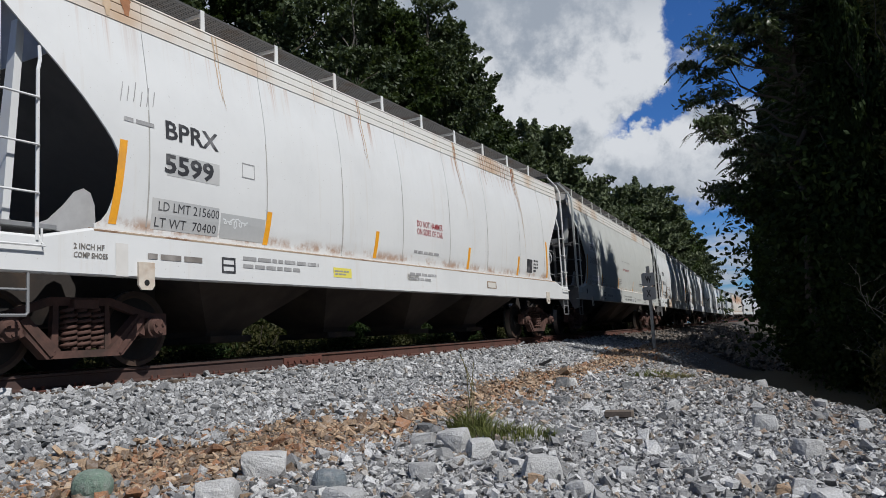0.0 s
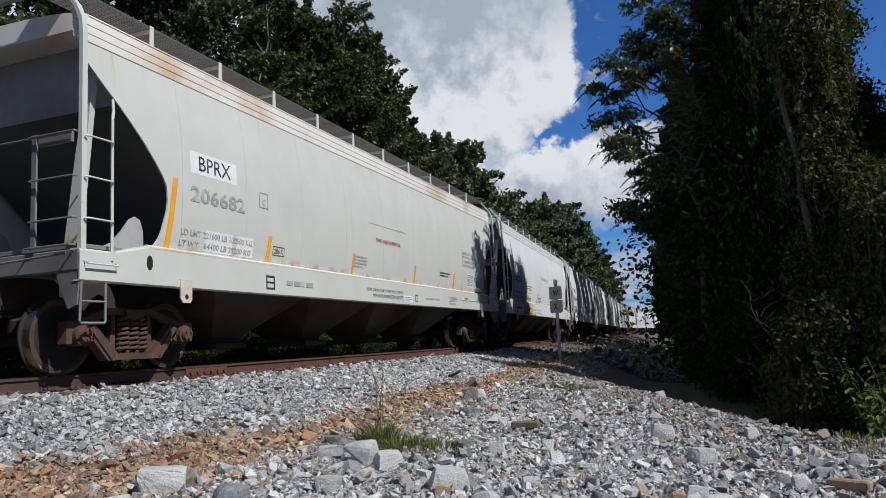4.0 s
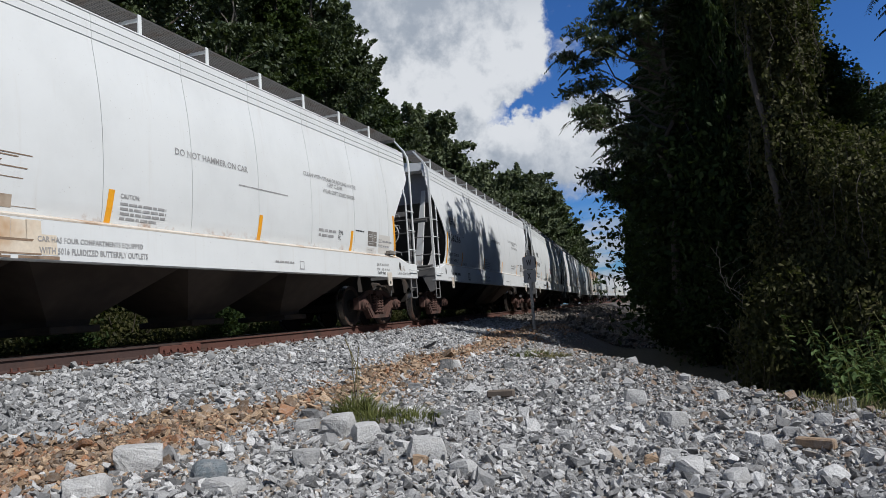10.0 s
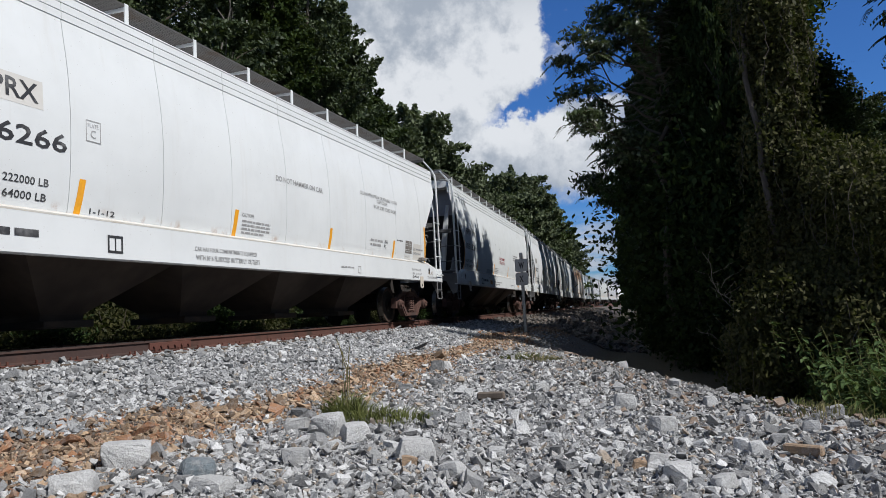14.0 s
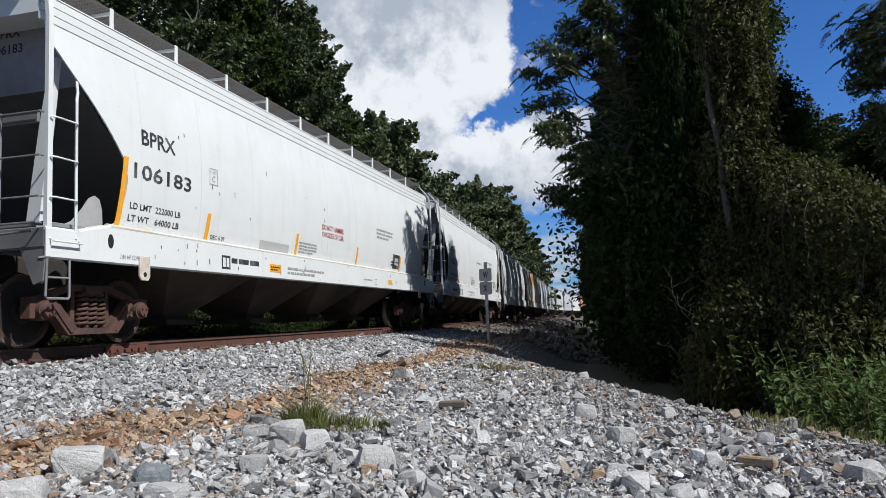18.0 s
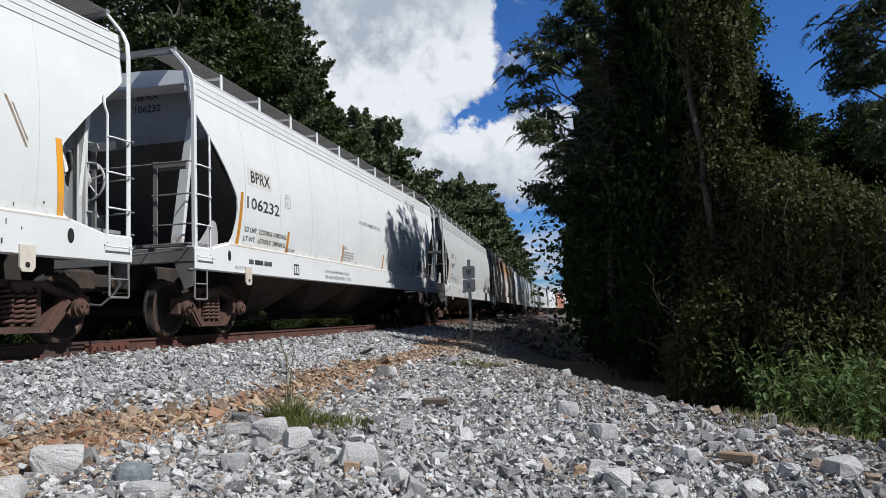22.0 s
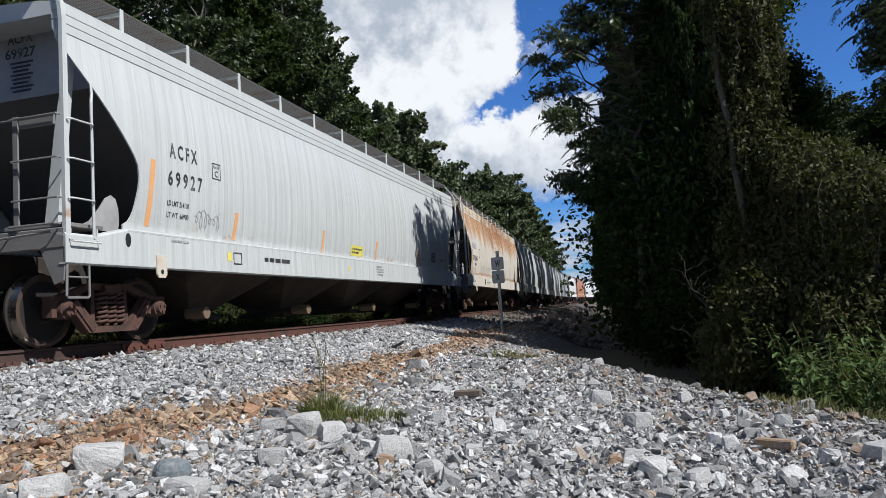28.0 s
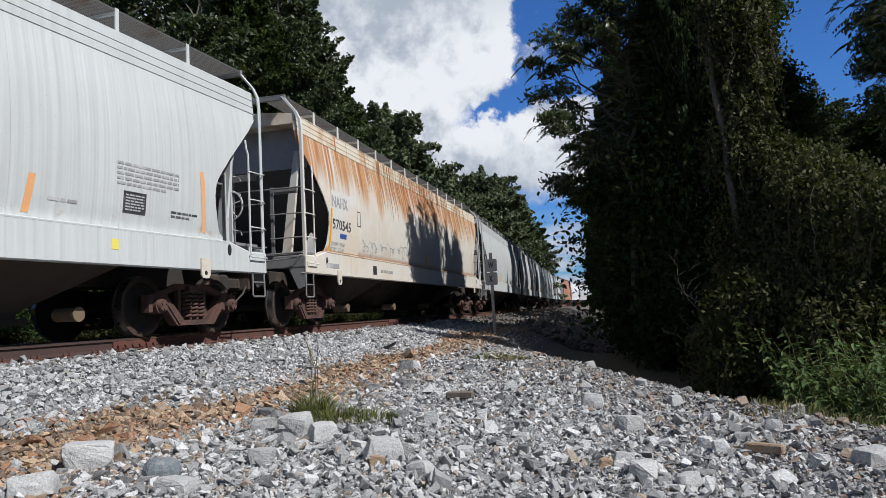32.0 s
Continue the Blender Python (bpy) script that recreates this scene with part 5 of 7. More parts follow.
            for k in range(16):
                decal(c, h, 2.6 + rng.uniform(0, 2.0), 1.08 + rng.uniform(0, 0.38), rng.uniform(0.2, 0.9), rng.uniform(0.01, 0.05), SCUFF, "scrape", 0.004, rng.uniform(-1, 1))
            decal(c, h, 9.0, 2.42, 1.45, 0.02, LETTER_GREY, "scratch", 0.004)
        frame_mark(c, h, 3.45, 1.13, 0.26, 0.22, 0.03, LETTER_BLACK)
        decal(c, h, 3.57, 1.13, 0.02, 0.22, LETTER_BLACK, "marking", 0.006)
        if number == "106183":
            small_print(c, h, 5.8, 1.14, 1.7, 0.17, 2, LETTER_GREY, 23)
        else:
            write(c, h, "CAR HAS FOUR COMPARTMENTS EQUIPPED", 5.15, 1.25, 1.62, 0.075, LETTER_GREY, 0.015)
            write(c, h, "WITH 5016 FLUIDIZED BUTTERFLY OUTLETS", 5.17, 1.13, 1.68, 0.075, LETTER_GREY, 0.015)
            write(c, h, "CAUTION:", 6.46, 1.91, 0.34, 0.06, LETTER_GREY, 0.015)
        small_print(c, h, 6.46, 1.62, 0.85, 0.25, 4, LETTER_GREY, 24)
        if number != "106183":
            # stencils towards the trailing end
            write(c, h, "CLEAN WITH STEAM OR BOILING WATER", 11.05, 2.90, 2.17, 0.085, LETTER_GREY, 0.012)
            write(c, h, "KEEP CLEAN", 11.95, 2.80, 0.62, 0.085, LETTER_GREY, 0.012)
            write(c, h, "WEAR SOFT SOLED SHOES", 11.75, 2.66, 1.36, 0.085, LETTER_GREY, 0.012)
            write(c, h, "896", 12.36, 1.88, 0.19, 0.09)
            write(c, h, "PC", 12.34, 1.77, 0.12, 0.09)
            small_print(c, h, 11.55, 1.77, 0.7, 0.20, 2, LETTER_GREY, 26)
            small_print(c, h, 13.12, 2.00, 0.5, 0.05, 1, LETTER_BLACK, 29)
            for q, w2, z, ht in ((13.72, 0.24, 1.84, 0.22), (13.98, 0.19, 1.84, 0.22), (13.72, 0.45, 1.74, 0.09)):
                decal(c, h, q, z, w2, ht, STENCIL_BROWN, "data_panel", 0.003)
                small_print(c, h, q + 0.04, z + ht * 0.35, w2 * 0.6, ht * 0.4, 2 if ht > 0.1 else 1, PATCH_GREY, 30)
            decal(c, h, 13.68, 1.60, 0.40, 0.10, PATCH_PALE, "paint_patch", 0.003)
            small_print(c, h, 13.74, 1.63, 0.3, 0.035, 1, LETTER_GREY, 31)
            decal(c, h, 14.28, 1.60, 0.62, 0.42, PATCH_BEIGE, "paint_patch", 0.0015)
            write(c, h, "EXT", 14.28, 1.84, 0.16, 0.075, LETTER_GREY, 0.012)
            small_print(c, h, 14.48, 1.84, 0.70, 0.075, 1, LETTER_GREY, 33)
            write(c, h, "11-92", 14.26, 1.73, 0.22, 0.075, LETTER_GREY, 0.012)
            small_print(c, h, 14.52, 1.73, 0.42, 0.075, 1, LETTER_GREY, 32)
            write(c, h, "EX W 10-8 H 8-7", 14.0, 1.30, 0.62, 0.06, LETTER_GREY, 0.015)
            write(c, h, "EW   8-0  H 15-2", 14.0, 1.195, 0.66, 0.06, LETTER_GREY, 0.015)
            write(c, h, "CU FT 5142", 14.0, 1.11, 0.42, 0.06, LETTER_BLACK, 0.02)
            write(c, h, "2 IN HF COMP SHOES", 15.12, 1.13, 0.80, 0.055, LETTER_GREY, 0.015)
            part("reflector_box", Shape().box(1.545, 14.65 - h, 1.58, 1.66, 14.97 - h, 1.67, 0.01), STENCIL_BROWN, c, "", None)
            for k in range(7):
                decal(c, h, 15.2 + 0.06 * k, 1.24 - 0.012 * (k % 4), 0.012 + 0.008 * (k % 3), 0.05 + 0.03 * (k % 3), SCUFF, "scrape", 0.005)
        else:
            small_print(c, h, 11.0, 2.35, 1.3, 0.30, 3, LETTER_GREY, 25)
            small_print(c, h, 12.2, 1.7, 0.7, 0.16, 2, LETTER_BLACK, 26)
        small_print(c, h, 9.9, 1.2, 0.8, 0.06, 1, LETTER_GREY, 27)
        frame_mark(c, h, 10.7, 1.12, 0.15, 0.15, 0.015, LETTER_GREY)
        add_car(lead, LA, c)
    LB = 18.8
    c, h = make_car("hopper_car", "pale grey covered hopper with rippled side sheets", PALE_GREY, END_PALE, LB, ledge=PALE_GREY, gap=0.001, over=0.06, cut=(0.0, 0.0), drop=0.07, eave=(3.86, 3.98, 4.10, 4.24), gates=(3.65, 7.45, 11.35, 15.1), posts=11)
    reflectors(c, h, (3.70, 7.17, 10.35, 13.75), 1.47, LB - 1.75, mat=FADED_ORANGE)
    end_numbers(c, LB, [("ACFX", 0.10, 4.06, 0.42, 0.13), ("69927", 0.06, 3.86, 0.50, 0.14)] + [("", 0.14 + 0.02 * (k % 3), 3.78 - 0.055 * k, 0.38 - 0.06 * (k % 3), 0.03) for k in range(8)])
    write(c, h, "A C F X", 2.00, 2.62, 0.68, 0.22, bold=0.02)
    write(c, h, "6 9 9 2 7", 1.95, 2.20, 0.85, 0.23, bold=0.025)
    write(c, h, "LD LMT 214100", 1.94, 1.91, 0.52, 0.08, bold=0.01)
    write(c, h, "LT WT  66900", 1.94, 1.74, 0.52, 0.08, bold=0.01)
    frame_mark(c, h, 3.08, 2.47, 0.24, 0.26, 0.016, LETTER_BLACK)
    write(c, h, "PLATE", 3.11, 2.64, 0.17, 0.05)
    write(c, h, "C", 3.15, 2.51, 0.10, 0.10)
    scrawl(c, h, 2.62, 1.62, 0.7, 0.34, LETTER_GREY, 5, 6)
    decal(c, h, 3.40, 1.17, 0.12, 0.14, YELLOW_TAG, "yellow_tag", 0.003)
    frame_mark(c, h, 3.58, 1.12, 0.26, 0.20, 0.02, LETTER_BLACK)
    decal(c, h, 8.4, 1.18, 0.10, 0.10, YELLOW_TAG, "yellow_tag", 0.003)
    decal(c, h, 15.05, 1.18, 0.12, 0.14, YELLOW_TAG, "yellow_tag", 0.003)
    decal(c, h, 8.80, 1.56, 0.74, 0.24, YELLOW_TAG, "yellow_tag", 0.003)
    small_print(c, h, 8.86, 1.60, 0.6, 0.16, 2, LETTER_BLACK, 31)
    small_print(c, h, 4.6, 1.18, 0.95, 0.14, 1, LETTER_BLACK, 32)
    small_print(c, h, 1.95, 1.36, 0.5, 0.06, 1, LETTER_GREY, 33)
    small_print(c, h, 15.2, 2.06, 1.25, 0.34, 5, LETTER_GREY, 34)
    decal(c, h, 15.33, 1.70, 0.44, 0.30, LETTER_BLACK, "data_panel", 0.003)
    small_print(c, h, 15.37, 1.73, 0.36, 0.24, 6, PATCH_GREY, 36)
    small_print(c, h, 10.2, 1.12, 0.5, 0.26, 4, LETTER_GREY, 35)
    small_print(c, h, 14.1, 1.70, 0.6, 0.08, 1, LETTER_GREY, 37)
    small_print(c, h, 16.3, 1.72, 0.6, 0.12, 2, LETTER_BLACK, 38)
    add_car(50.33, LB, c, 0.06)
    c, h = make_car("hopper_car", "cream covered hopper streaked orange with rust, graffiti scrawl", RUSTY, END_PALE, 18.7, trim=PATCH_PALE, ledge=LEDGE_RUSTED, gap=0.002, over=0.06, cut=(0.0, 0.0), gates=(3.65, 7.45, 11.35, 15.1), posts=12, roof=BAND_RUSTED)
    reflectors(c, h, (9.4,), 1.30, 18.7 - 1.75)
    decal(c, h, 1.48, 1.60, 1.70, 1.34, PATCH_PALE, "paint_patch", 0.002)
    write(c, h, "NAHX", 1.50, 2.58, 0.95, 0.25, LETTER_GREY, 0.02)
    write(c, h, "570545", 1.50, 2.08, 1.12, 0.23, bold=0.02)
    decal(c, h, 1.95, 1.90, 0.40, 0.11, plain("blue_tag", (0.04, 0.09, 0.30), 0.5), "blue_tag", 0.004)
    write(c, h, "LD LMT 195500", 1.45, 1.72, 0.8, 0.08, LETTER_GREY)
    write(c, h, "LT WT  67500", 1.42, 1.60, 0.8, 0.08, LETTER_GREY)
    frame_mark(c, h, 3.05, 2.28, 0.24, 0.36, 0.02, LETTER_BLACK)
    for k, (p, w2) in enumerate(((3.4, 1.2), (4.8, 1.3), (6.3, 1.6))):
        scrawl(c, h, p, 1.60 + 0.05 * k, w2, 0.42, LETTER_GREY, 40 + k, 4)
    decal(c, h, 1.0, 1.20, 0.7, 0.10, LETTER_GREY, "marking", 0.003)
    decal(c, h, 4.0, 1.16, 0.28, 0.22, LETTER_BLACK, "marking", 0.003)
    small_print(c, h, 4.6, 1.2, 1.4, 0.14, 1, LETTER_GREY, 41)
    rng = random.Random(71)
    for k in range(150):
        p = rng.triangular(1.3, 17.6, 9.5)
        rust_run(c, h, p, 4.27 if k % 3 else 3.93, 4.05 - rng.uniform(0.3, 1.35), rng.uniform(0.02, 0.11), (RUST_RED, RUST_RED, RUST_RUN, RUST_PALE)[k % 4], 300 + k)
    add_car(70.55, 18.7, c, 0.06)
    lead = 90.7
    for paint, label, ln in ((PALE_GREY, "pale grey covered hopper, dusty, far down the train", 17.6), (GREY_CAR, "dull grey covered hopper far down the train", 16.55),
                             (BEIGE, "beige covered hopper far down the train", 16.55), (GREY_CAR, "dull grey covered hopper far down the train", 16.55), (WHITE_RUSTY, "white covered hopper far down the train", 16.55),
                             (ORANGE_CAR, "red-brown covered hopper far down the train", 16.55), (WHITE, "white covered hopper far down the train", 16.55), (GREY_CAR, "dull grey covered hopper far down the train", 16.55),
                             (WHITE_B, "white covered hopper far down the train", 16.55)):
        c, h = make_car("hopper_car", label, paint, END_GREY, ln)
        reflectors(c, h, (3.0, 6.2, 9.5, 12.85), 1.2, ln - 1.5)
        add_car(lead, ln, c)
        lead += ln + 1.42


build_train()

# ---- single rocks ----
PALE_ROCK = stone_material("pale_rock", (0.38, 0.38, 0.375), (0.50, 0.50, 0.495), (0.42, 0.38, 0.33), 0.1)
DARK_ROCK = stone_material("dark_rock", (0.10, 0.105, 0.11), (0.17, 0.175, 0.18), (0.12, 0.13, 0.13), 0.1)
BLUE_ROCK = stone_material("blue_grey_rock", (0.13, 0.16, 0.18), (0.17, 0.20, 0.22), (0.14, 0.17, 0.18), 0.1)
GREEN_ROCK = stone_material("green_rock", (0.15, 0.22, 0.17), (0.17, 0.24, 0.19), (0.15, 0.2, 0.17), 0.1)
RUST_ROCK = stone_material("rusty_rock", (0.30, 0.20, 0.12), (0.36, 0.25, 0.16), (0.30, 0.22, 0.16), 0.1)


def rock(x, y, w, h, mat, label, seed, worn=0.0):
    """A quarried block with broken corners, sunk a little into the stones."""
    rng = np.random.default_rng(seed)
    bm = bmesh.new()
    for sx, sy, sz in [(a, b, c) for a in (-1, 1) for b in (-1, 1) for c in (-1, 1)]:
        c = np.array([sx, sy, sz]) * 0.5 + rng.uniform(-0.11, 0.11, 3) - np.array([sx, sy, 0]) * (0.10 * rng.uniform(0, 1.6) if sz > 0 else 0.0)
        # one corner in three is broken off
        for d in ((np.eye(3) * (-0.32 * np.array([sx, sy, sz]))) if rng.uniform() < 0.38 else [np.zeros(3)]):
            bm.verts.new(c + d * rng.uniform(0.5, 1.2))
    bmesh.ops.convex_hull(bm, input=bm.verts[:])
    for q in [q for q in bm.verts if not q.link_faces]:
        bm.verts.remove(q)
    bmesh.ops.subdivide_edges(bm, edges=bm.edges[:], cuts=3, use_grid_fill=True)
    off = Vector((seed, 0, 0))
    for q in bm.verts:
        k = noise.noise(q.co * 2.2 + off) * 0.05 + noise.noise(q.co * 7.0 + off) * 0.018 + abs(noise.noise(q.co * 15.0 + off)) * 0.015
        q.co += Vector(rng.normal(0, 0.006, 3)) + q.co.normalized() * k
    for q in bm.verts:
        q.co = q.co.lerp(q.co.normalized() * 0.5, worn)
    lo = [min(q.co[k] for q in bm.verts) for k in range(3)]
    hi = [max(q.co[k] for q in bm.verts) for k in range(3)]
    for q in bm.verts:
        q.co = Vector(((q.co.x - lo[0]) / (hi[0] - lo[0]) * w * 0.9 - w * 0.45, ((q.co.y - lo[1]) / (hi[1] - lo[1]) - 0.5) * w * rng.uniform(0.68, 0.7), (q.co.z - lo[2]) / (hi[2] - lo[2]) * h * 0.92))
    bmesh.ops.triangulate(bm, faces=bm.faces[:])
    me = bpy.data.meshes.new("rock")
    bmesh.ops.recalc_face_normals(bm, faces=bm.faces)
    bm.to_mesh(me)
    bm.free()
    me.materials.append(mat)
    ob = new("rock", me)
    ob.matrix_basis = pose(x, y, float(ground_z(x, y)) - h * 0.08, rng.uniform(-9, 9), rng.uniform(-9, 9), rng.uniform(-25, 25) + 20)
    return tagged(ob, label, "rock", group="loose rocks on the ground")


for k, (x, y, w, h) in enumerate([(-4.42, 4.47, 0.40, 0.25), (-4.15, 3.75, 0.34, 0.18), (-3.66, 6.20, 0.36, 0.26), (-4.06, 6.28, 0.28, 0.16), (-3.29, 6.02, 0.30, 0.20), (-2.46, 5.47, 0.36, 0.22),
                                  (-3.26, 5.01, 0.24, 0.16), (-4.69, 11.93, 0.20, 0.19), (-1.87, 5.76, 0.17, 0.13), (-2.65, 7.11, 0.19, 0.17), (-2.52, 9.83, 0.21, 0.15), (-1.28, 8.75, 0.30, 0.22),
                                  (-0.36, 9.32, 0.19, 0.17), (-0.75, 7.51, 0.26, 0.19), (-0.66, 5.93, 0.20, 0.14), (-0.49, 5.60, 0.24, 0.16), (-0.17, 5.45, 0.18, 0.13), (0.56, 7.83, 0.18, 0.14),
                                  (1.11, 6.36, 0.29, 0.17), (-1.95, 13.48, 0.21, 0.17), (-2.00, 5.10, 0.22, 0.13), (-3.35, 4.12, 0.29, 0.12)]):
    rock(x, y, w, h, PALE_ROCK, "pale grey broken granite block on the crushed stone", 140 + k, 0.12 + 0.1 * (k % 3))
for k, (x, y, w, h) in enumerate([(0.43, 5.60, 0.21, 0.13), (0.06, 6.68, 0.16, 0.15), (-0.06, 6.85, 0.16, 0.14), (0.73, 7.81, 0.16, 0.09), (0.06, 8.30, 0.11, 0.12), (-0.76, 9.77, 0.11, 0.12),
                                  (1.40, 15.6, 0.30, 0.24), (1.64, 14.3, 0.28, 0.26), (-1.45, 5.96, 0.10, 0.13), (0.9, 9.0, 0.2, 0.15), (1.3, 9.9, 0.22, 0.16), (-0.9, 10.9, 0.2, 0.13),
                                  (0.25, 7.2, 0.18, 0.12), (-1.6, 6.6, 0.15, 0.11), (0.75, 6.3, 0.17, 0.12), (1.7, 7.4, 0.2, 0.13), (-3.08, 6.05, 0.13, 0.08)]):
    rock(x, y, w, h, RUBBLE, "grey broken stone among the rubble", 80 + k, 0.15)
for k, (az, d, w, h) in enumerate(((4.6, 11.4, 0.26, 0.30), (5.6, 11.8, 0.34, 0.22), (7.0, 11.6, 0.30, 0.34), (8.0, 11.3, 0.26, 0.16))):
    rock(d * math.sin(radians(az)), d * math.cos(radians(az)), w, h, PALE_ROCK, "pale grey rock in the grass at the thicket's foot", 240 + k)
for k, (x, y, w, h) in enumerate([(-4.51, 7.03, 0.20, 0.12), (-4.32, 9.44, 0.26, 0.12), (-4.06, 9.86, 0.30, 0.14), (-3.09, 7.36, 0.23, 0.11), (-4.80, 11.78, 0.31, 0.22), (-3.76, 11.95, 0.20, 0.14)]):
    rock(x, y, w, h, DARK_ROCK, "dark grey stone half sunk in the rubble", 110 + k)
rock(-3.67, 4.36, 0.29, 0.19, BLUE_ROCK, "smooth blue-grey stone beside the pale block", 130, 0.6)
rock(-4.98, 3.36, 0.32, 0.26, GREEN_ROCK, "rounded green-tinted boulder in the gravel", 131, 0.85)
rock(-0.78, 5.80, 0.15, 0.11, RUST_ROCK, "rust-stained brown stone in the rubble", 132)
rock(-2.41, 5.25, 0.14, 0.10, RUST_ROCK, "rust-stained brown stone in the rubble", 133)


def scrap(name, label, x, y, pieces, mat, rz):
    ob = thing(name, label, "debris", pose(x, y, float(ground_z(x, y)) + 0.05, 0, 0, rz))
    for sh in pieces:
        part("piece", sh, mat, ob, "", None)
    return ob


WOOD = plain("weathered_wood", (0.13, 0.105, 0.085), 0.95, 0.0, 30.0, 0.4, (0.07, 0.055, 0.045), 0.5)
BLACK_RUBBER = plain("black_scrap", (0.018, 0.018, 0.02), 0.7, 0.0, 20.0, 0.4, None, 0.2)
scrap("wood_chunk", "weathered grey-brown broken timber on the stones", -2.89, 8.80, [Shape().box(-0.17, -0.05, -0.02, 0.17, 0.05, 0.07, 0.015)], WOOD, 4)
scrap("wood_chunk", "reddish splintered timber lying in the rubble", 0.40, 6.61, [Shape().box(-0.15, -0.04, -0.02, 0.15, 0.04, 0.06, 0.012)], RUST_ROCK, -24)
scrap("scrap_metal", "twisted black scrap lying on the brown strip", -6.36, 14.59, [Shape().prism([(-0.22, 0.0), (0.0, 0.04), (0.21, 0.12), (0.17, 0.05), (0.0, -0.02), (-0.2, -0.04)], "y", -0.08, 0.08)], BLACK_RUBBER, 10)

# ---- sign ----
# plate grey lowered: the thicket's shade on the sign is in this colour
SIGN_GREY = plain("sign_grey", (0.33, 0.34, 0.34), 0.55, 0.0, 20.0, 0.12, (0.30, 0.30, 0.30), 0.05)
POST_STEEL = plain("post_steel", (0.30, 0.31, 0.31), 0.5, 0.6, 30.0, 0.2, (0.22, 0.20, 0.18), 0.1)


def make_sign(x, y):
    z0 = float(ground_z(x, y))
    s = thing("whistle_sign", "grey steel post with two small plates lettered W and X", "sign", pose(x, y, z0, 0, 0, -4))
    part("post", Shape().prism([(-0.045, 0.0), (-0.045, 0.045), (-0.02, 0.045), (-0.012, 0.012), (0.012, 0.012), (0.02, 0.045), (0.045, 0.045), (0.045, 0.0)], "z", -0.3, 2.40), POST_STEEL, s, "", None)
    for ch, za in (("W", 2.02), ("X", 1.62)):
        r, out = 0.05, []
        for cx, cz, a0 in ((0.145, 0.14, 0), (-0.145, 0.14, 90), (-0.145, -0.14, 180), (0.145, -0.14, 270)):
            out += [(cx + r * math.cos(radians(a0 + a)), za + cz + r * math.sin(radians(a0 + a))) for a in (0, 30, 60, 90)]
        pl = part("sign_plate", Shape().prism(out, "y", -0.018, -0.010), SIGN_GREY, s, "grey plate with rounded corners", None)
        me = letters(ch, 0.17 if ch == "W" else 0.13, 0.19, 0.045)
        for q in me.vertices:
            q.co = (q.co.x - 0.08, -0.021, za - 0.095 + q.co.y)
        me.materials.append(LETTER_BLACK)
        part("letter", me, None, pl, "", None)
    return s


make_sign(-5.84, 21.4)


# ---- plants ----
def leaf_material(name, dark, light, gloss=0.62, shine=0.14):
    m, n, b = material(name, gloss)
    sock(b, "Specular IOR Level", shine)
    rnd = n.add("ShaderNodeNewGeometry").outputs["Random Per Island"]
    c = n.mix(rnd, dark, light)
    c = n.mix(n.math("MULTIPLY", n.ramp(n.noise(coords(n), 0.5, 3.0), 0.4, 0.7), 0.5), c, tuple(0.6 * k for k in dark))
    n.link(c, b.inputs["Base Color"])
    tr = n.add("ShaderNodeBsdfTranslucent")
    n.link(n.mix(0.6, c, (0.10, 0.14, 0.02)), tr.inputs[0])
    mx = n.add("ShaderNodeMixShader")
    mx.inputs[0].default_value = 0.22
    n.link(b.outputs[0], mx.inputs[1])
    n.link(tr.outputs[0], mx.inputs[2])
    out = [q for q in n.t.nodes if q.type == "OUTPUT_MATERIAL"][0]
    n.link(mx.outputs[0], out.inputs[0])
    return m


LEAF = leaf_material("leaf_green", (0.022, 0.040, 0.012), (0.055, 0.085, 0.024))
# low colour puts the thicket's deep shade into the foliage
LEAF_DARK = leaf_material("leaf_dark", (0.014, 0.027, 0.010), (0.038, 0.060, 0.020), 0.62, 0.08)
# far leaves paled: sunlight and haze are put into the colour
LEAF_SUN = leaf_material("leaf_far_sunlit", (0.075, 0.102, 0.058), (0.180, 0.210, 0.125))
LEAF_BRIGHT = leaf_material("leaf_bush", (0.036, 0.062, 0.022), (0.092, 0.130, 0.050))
LEAF_WOOD = leaf_material("leaf_wood", (0.030, 0.048, 0.022), (0.100, 0.130, 0.062), 0.5, 0.3)
# sky light on the crowns is put into this lighter, shinier leaf
LEAF_FROND = leaf_material("leaf_frond", (0.036, 0.056, 0.026), (0.105, 0.135, 0.066), 0.42, 0.4)
VINE_LEAF = leaf_material("leaf_vine", (0.022, 0.027, 0.010), (0.066, 0.064, 0.025))
OLIVE_LEAF = leaf_material("leaf_olive", (0.034, 0.038, 0.013), (0.105, 0.100, 0.040))
WEED_LEAF = leaf_material("leaf_weed", (0.045, 0.085, 0.028), (0.115, 0.165, 0.060))
GRASS = leaf_material("grass_blade", (0.078, 0.098, 0.028), (0.185, 0.19, 0.07), 0.6)
DRY_GRASS = leaf_material("grass_dry", (0.14, 0.13, 0.06), (0.26, 0.23, 0.12), 0.7)
BARK = plain("bark", (0.085, 0.070, 0.055), 0.95, 0.0, 12.0, 0.45, (0.045, 0.04, 0.032), 0.8)
TWIG = plain("dead_twig", (0.14, 0.125, 0.11), 0.9, 0.0, 30.0, 0.3, None, 0.3)


